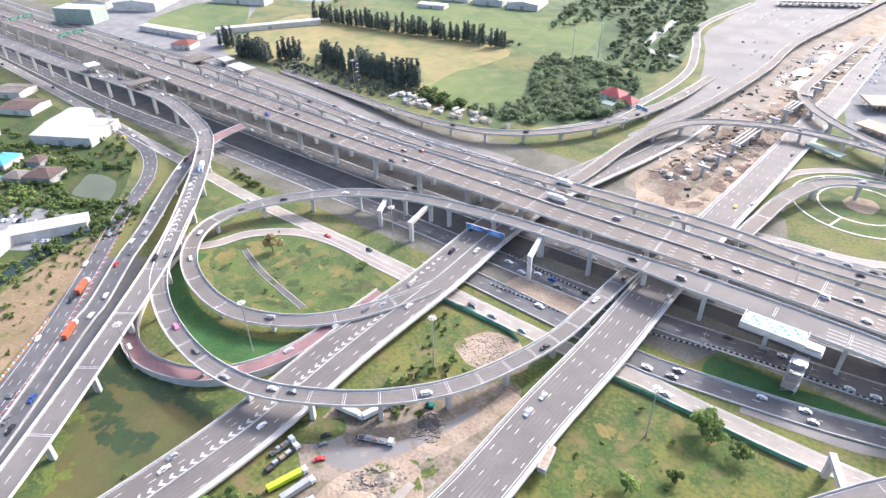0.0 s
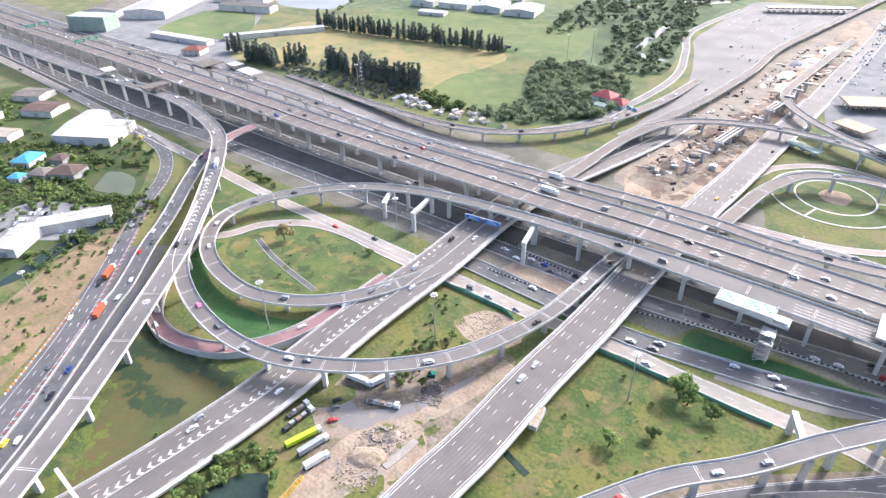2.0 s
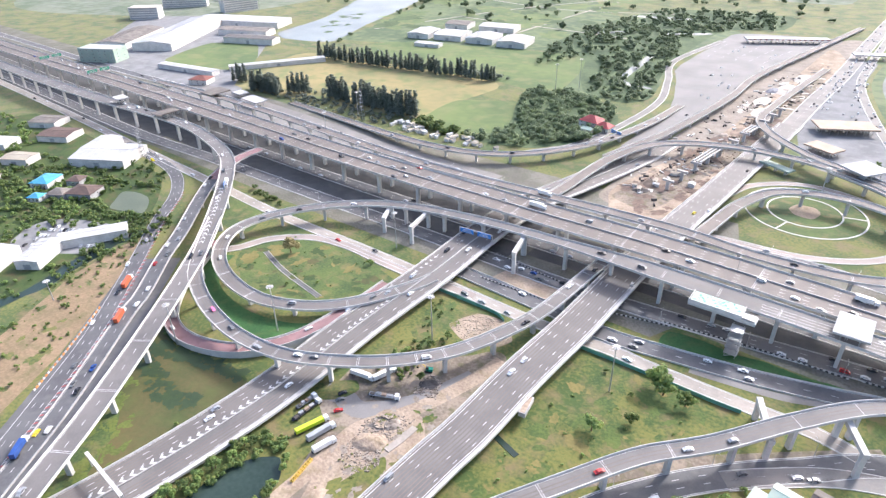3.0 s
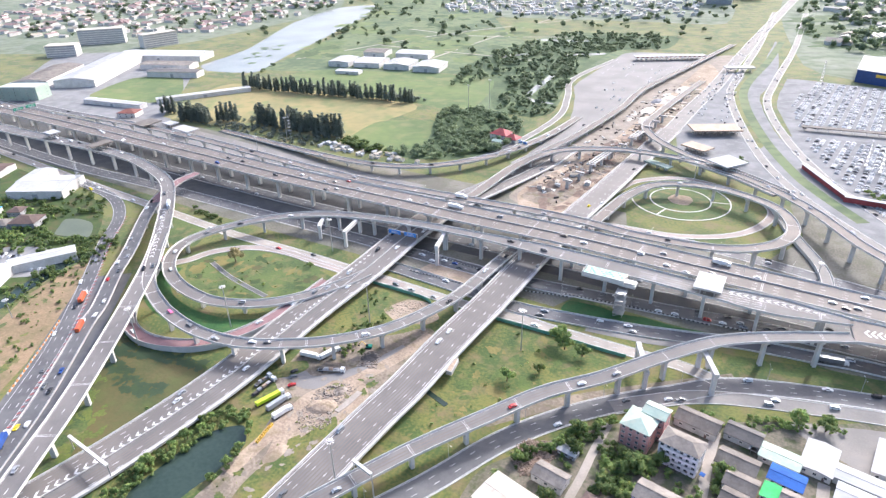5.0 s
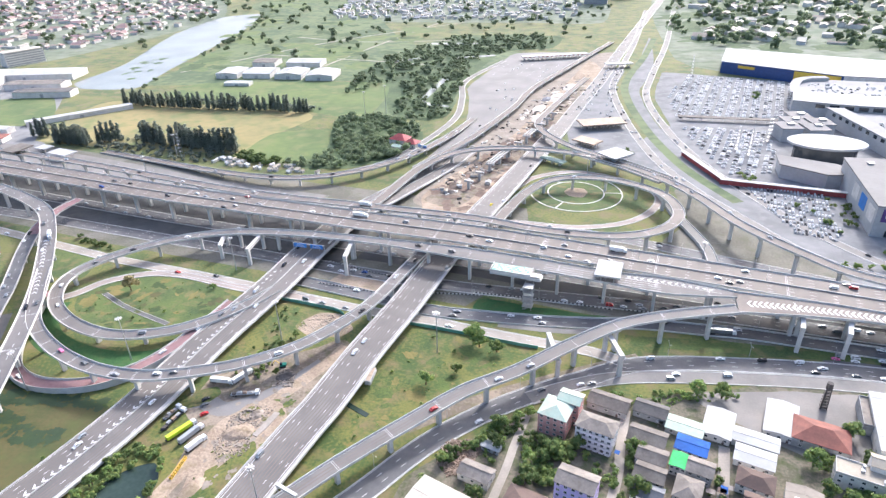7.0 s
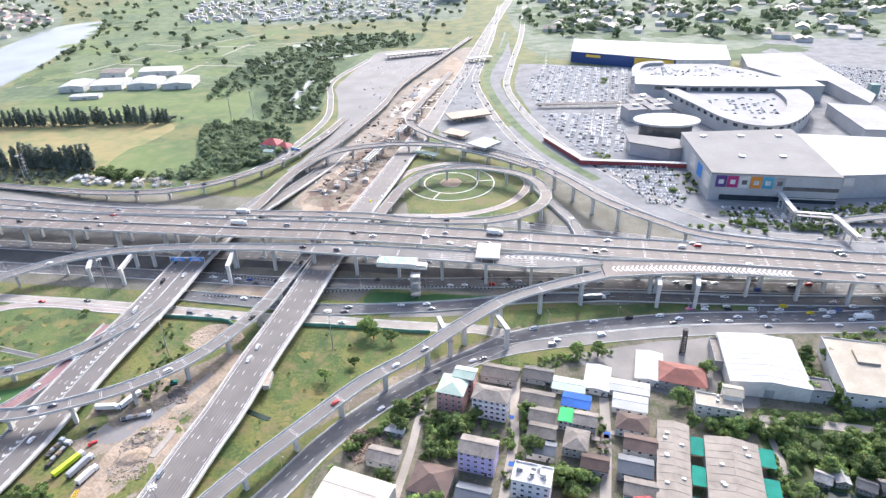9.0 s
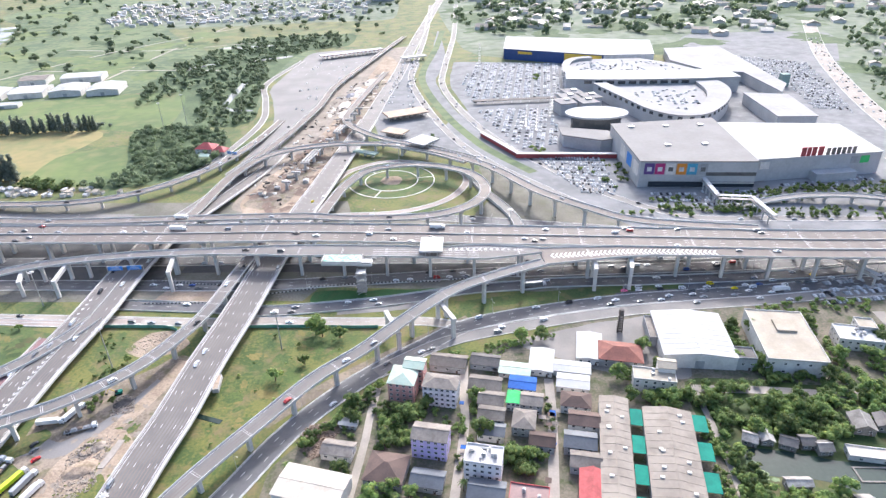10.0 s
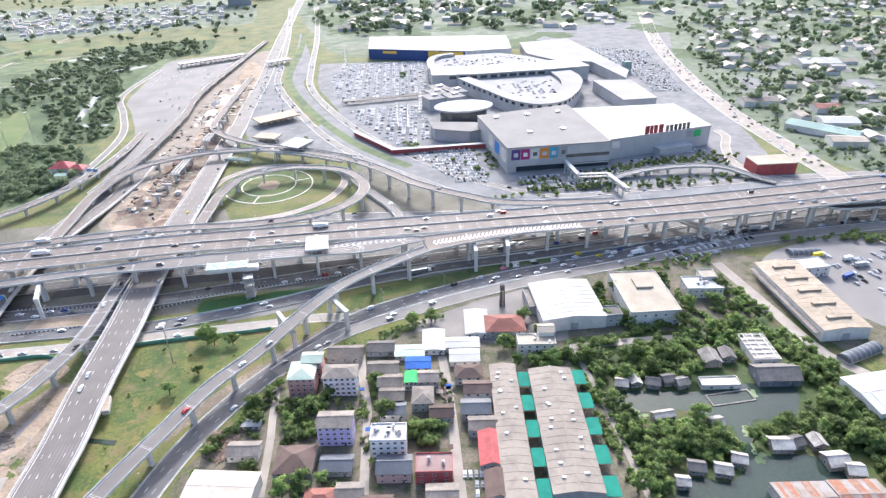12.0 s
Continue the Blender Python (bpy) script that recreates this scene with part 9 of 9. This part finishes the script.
for f in (0.0, 0.5, 1.0):
    q = a.lerp(b, f)
    s = Soup(); s.box(q.x, q.y, -0.2, 1.2, 1.2, 6.5, ang); s.made("pier", PALE, t)
    for g in (-1.4, 1.4):
        s = Soup(); tube(s, (q.x - g * math.sin(ang), q.y + g * math.cos(ang), 6.8), (q.x - g * math.sin(ang), q.y + g * math.cos(ang), 9.25), 0.12, 0.12, 6); s.made("post", STEEL, t)
for outline, count, lo, hi in (([(232, -132), (242, -148), (262, -146), (290, -150), (296, -138), (262, -128)], 34, 2.0, 3.6), ([(228, -160), (238, -158), (236, -200), (226, -215)], 26, 1.8, 3.2), ([(300, -150), (320, -152), (322, -134), (302, -132)], 14, 1.8, 3.0), ([(222, -136), (226, -136), (220, -177), (216, -216), (213, -216), (216, -177)], 40, 1.3, 2.4), ([(330, -118), (352, -118), (372, -150), (350, -156), (338, -132)], 34, 2.0, 3.8), ([(338, -158), (366, -160), (384, -240), (346, -262), (334, -226), (342, -190)], 60, 2.4, 4.6), ([(234, -178), (242, -180), (258, -180), (270, -183), (276, -193), (272, -205), (262, -212), (248, -208), (232, -204), (228, -190)], 62, 2.0, 3.8), ([(221, -206), (231, -210), (230, -222), (226, -238), (222, -250), (219, -230)], 26, 1.8, 3.2), ([(288, -200), (296, -195), (318, -196), (332, -182), (344, -190), (336, -222), (318, -218), (308, -206), (290, -204)], 46, 1.8, 3.6), ([(64, -118), (84, -121), (84, -134), (74, -144), (63, -146)], 22, 2.0, 3.4), ([(120, -148), (136, -150), (140, -160), (126, -166)], 10, 2.2, 3.4), ([(263, -58), (272, -56), (279, -104), (270, -106)], 20, 1.8, 3.2), ([(276, -108), (306, -112), (316, -110), (316, -105), (280, -103)], 18, 1.6, 2.8), ([(210, -88), (220, -88), (221, -98), (212, -99)], 6, 2.4, 3.4), ([(202, -112), (232, -118), (232, -128), (200, -122)], 14, 2.2, 3.6)):
    woodland("tree_belt", "big leafy trees round the fish pond" if outline[0][0] > 220 else "big leafy trees between village houses", outline, count, lo, hi, int(abs(outline[0][0] * 11 + outline[1][1])), per=34, blade=0.5)
for outline, count in (([(250, 560), (262, 560), (262, 590), (250, 588)], 8), ([(262, 236), (284, 228), (290, 170), (270, 176)], 14), ([(380, 146), (520, 156), (530, 130), (400, 122)], 50), ([(200, 250), (215, 262), (206, 282), (196, 270)], 5), ([(280, 116), (380, 104), (380, 98), (280, 108)], 26)):
    woodland("tree_belt", "dark green trees on the mall's grounds", outline, count, 1.8, 3.6, int(outline[0][0] + outline[1][1]), per=18, blade=0.65)
for outline, count, lo, hi in (([(-560, -40), (-470, -40), (-400, -28), (-372, -60), (-352, -80), (-372, -110), (-440, -120), (-560, -110)], 230, 1.6, 3.6), ([(-345, -84), (-332, -100), (-336, -170), (-350, -200), (-362, -180), (-356, -120)], 40, 1.2, 2.6), ([(-470, 4), (-420, -10), (-404, -22), (-440, -30), (-480, -28)], 26, 1.4, 3.0), ([(-700, 10), (-600, -20), (-560, -100), (-640, -120), (-760, -40)], 120, 1.8, 4.0)):
    woodland("tree_belt", "dense green trees round houses by the canal", outline, count, lo, hi, int(abs(outline[0][0] * 7 + outline[1][1])), per=20, blade=0.6)
woodland("shrubs", "scattered scrub clumps on the dry bank", [(-300, -225), (-338, -150), (-340, -102), (-320, -106), (-274, -178), (-250, -222)], 46, 0.8, 2.0, 31)

# far blocks and halls by the river and beyond the mall
for cx, cy, w, d, ang, h, label in ((-1116, 549, 85, 26, 41, 28, "pale slab block of many storeys by the river"), (-983, 570, 68, 24, 71, 24, "grey-white slab block of many storeys"), (-1076, 431, 52, 30, 36, 20, "white office block with banded storeys")):
    t = thing("slab_block", label, "office", at=pose(cx, cy, 0, 0, 0, ang))
    s = Soup(); s.box(0, 0, -0.2, w, d, h); s.made("wall", WHITE_WALL, t)
    s = Soup(); s.box(0, 0, h - 0.2, w + 1, d + 1, 1); s.made("roof", CREAM_ROOF, t)
    for k in range(int(h / 4)):
        s = Soup(); s.box(0, -d / 2 - 0.1, 1.6 + 4 * k, w - 3, 0.4, 1.7); s.made("window_band", GREY_WALL, t)
for cx, cy, w, d, ang, cover, label in ((692, 191, 40, 26, -20, WHITE_ROOF, "white-roofed hall beyond the busy road"), (656, 172, 74, 24, -58, GREEN_HALL, "long grey-green-roofed market hall"), (663, 290, 44, 24, -15, GREY_ROOF, "grey-roofed workshop beyond the road"), (652, 134, 36, 20, -20, BEIGE_ROOF, "beige-roofed shop row by the road"), (885, 445, 60, 40, -15, WHITE_ROOF, "broad white-roofed distant factory"), (720, 240, 30, 20, -15, TERRACOTTA, "red-roofed house row beyond the road")):
    house(cx, cy, w, d, ang, 7, "gable", WHITE_WALL, cover, label, "hall", "warehouse", floors=0, cols=0, pitch=0.2)
woodland("tree_belt", "thick trees along the river bank", [(-640, 455), (-625, 452), (-655, 577), (-700, 792), (-765, 1035), (-850, 1200), (-866, 1205), (-785, 1035), (-718, 792), (-668, 577)], 190, 3, 6, 41, leaf=HAZE_PALE_LEAF, per=12)
woodland("tree_belt", "dense roadside trees beyond the mall", [(620, 60), (600, 180), (640, 330), (690, 470), (760, 560), (820, 420), (720, 200), (660, 50)], 260, 2, 4.5, 42, leaf=HAZE_PALE_LEAF, per=12)

yard_rnd = random.Random(77)
for k in range(16):
    cx, cy = yard_rnd.choice([(104, -120), (103, -150), (150, -120), (147, -150), (140, -165), (60, -140), (125, -100), (107, -98), (172, -80), (146, -135)])
    x, y = cx + yard_rnd.uniform(-3, 3), cy + yard_rnd.uniform(-9, 9)
    lean = thing("lean_to", "small rusty lean-to roof against a house", "lean-to", "village lean-tos", at=pose(x, y, 0, 0, 0, VA + yard_rnd.choice((0, 90))))
    w, d = yard_rnd.uniform(2.2, 4.5), yard_rnd.uniform(1.8, 3.2)
    s = Soup(); s.box(0, 0, 2.4, w, d, 0.12); s.made("sheet", yard_rnd.choice((RUST_ROOF, GREY_ROOF, WHITE_ROOF, BLUE_ROOF, BROWN_ROOF)), lean)
    for sx in (-1, 1):
        s = Soup(); s.box(sx * w * 0.42, d * 0.4, -0.1, 0.14, 0.14, 2.55); s.made("post", STEEL, lean)
for outline, count, seed in (([(-296, -225), (-338, -150), (-338, -104), (-318, -108), (-272, -178)], 160, 55), ([(-92, -140), (-76, -128), (-70, -160), (-82, -180), (-98, -200), (-100, -230), (-84, -240)], 90, 56)):
    woodland("weeds", "low tufts of weeds on rough grass", outline, count // 3, 0.25, 0.75, seed, leaf=TUFT, per=8, blade=0.9)
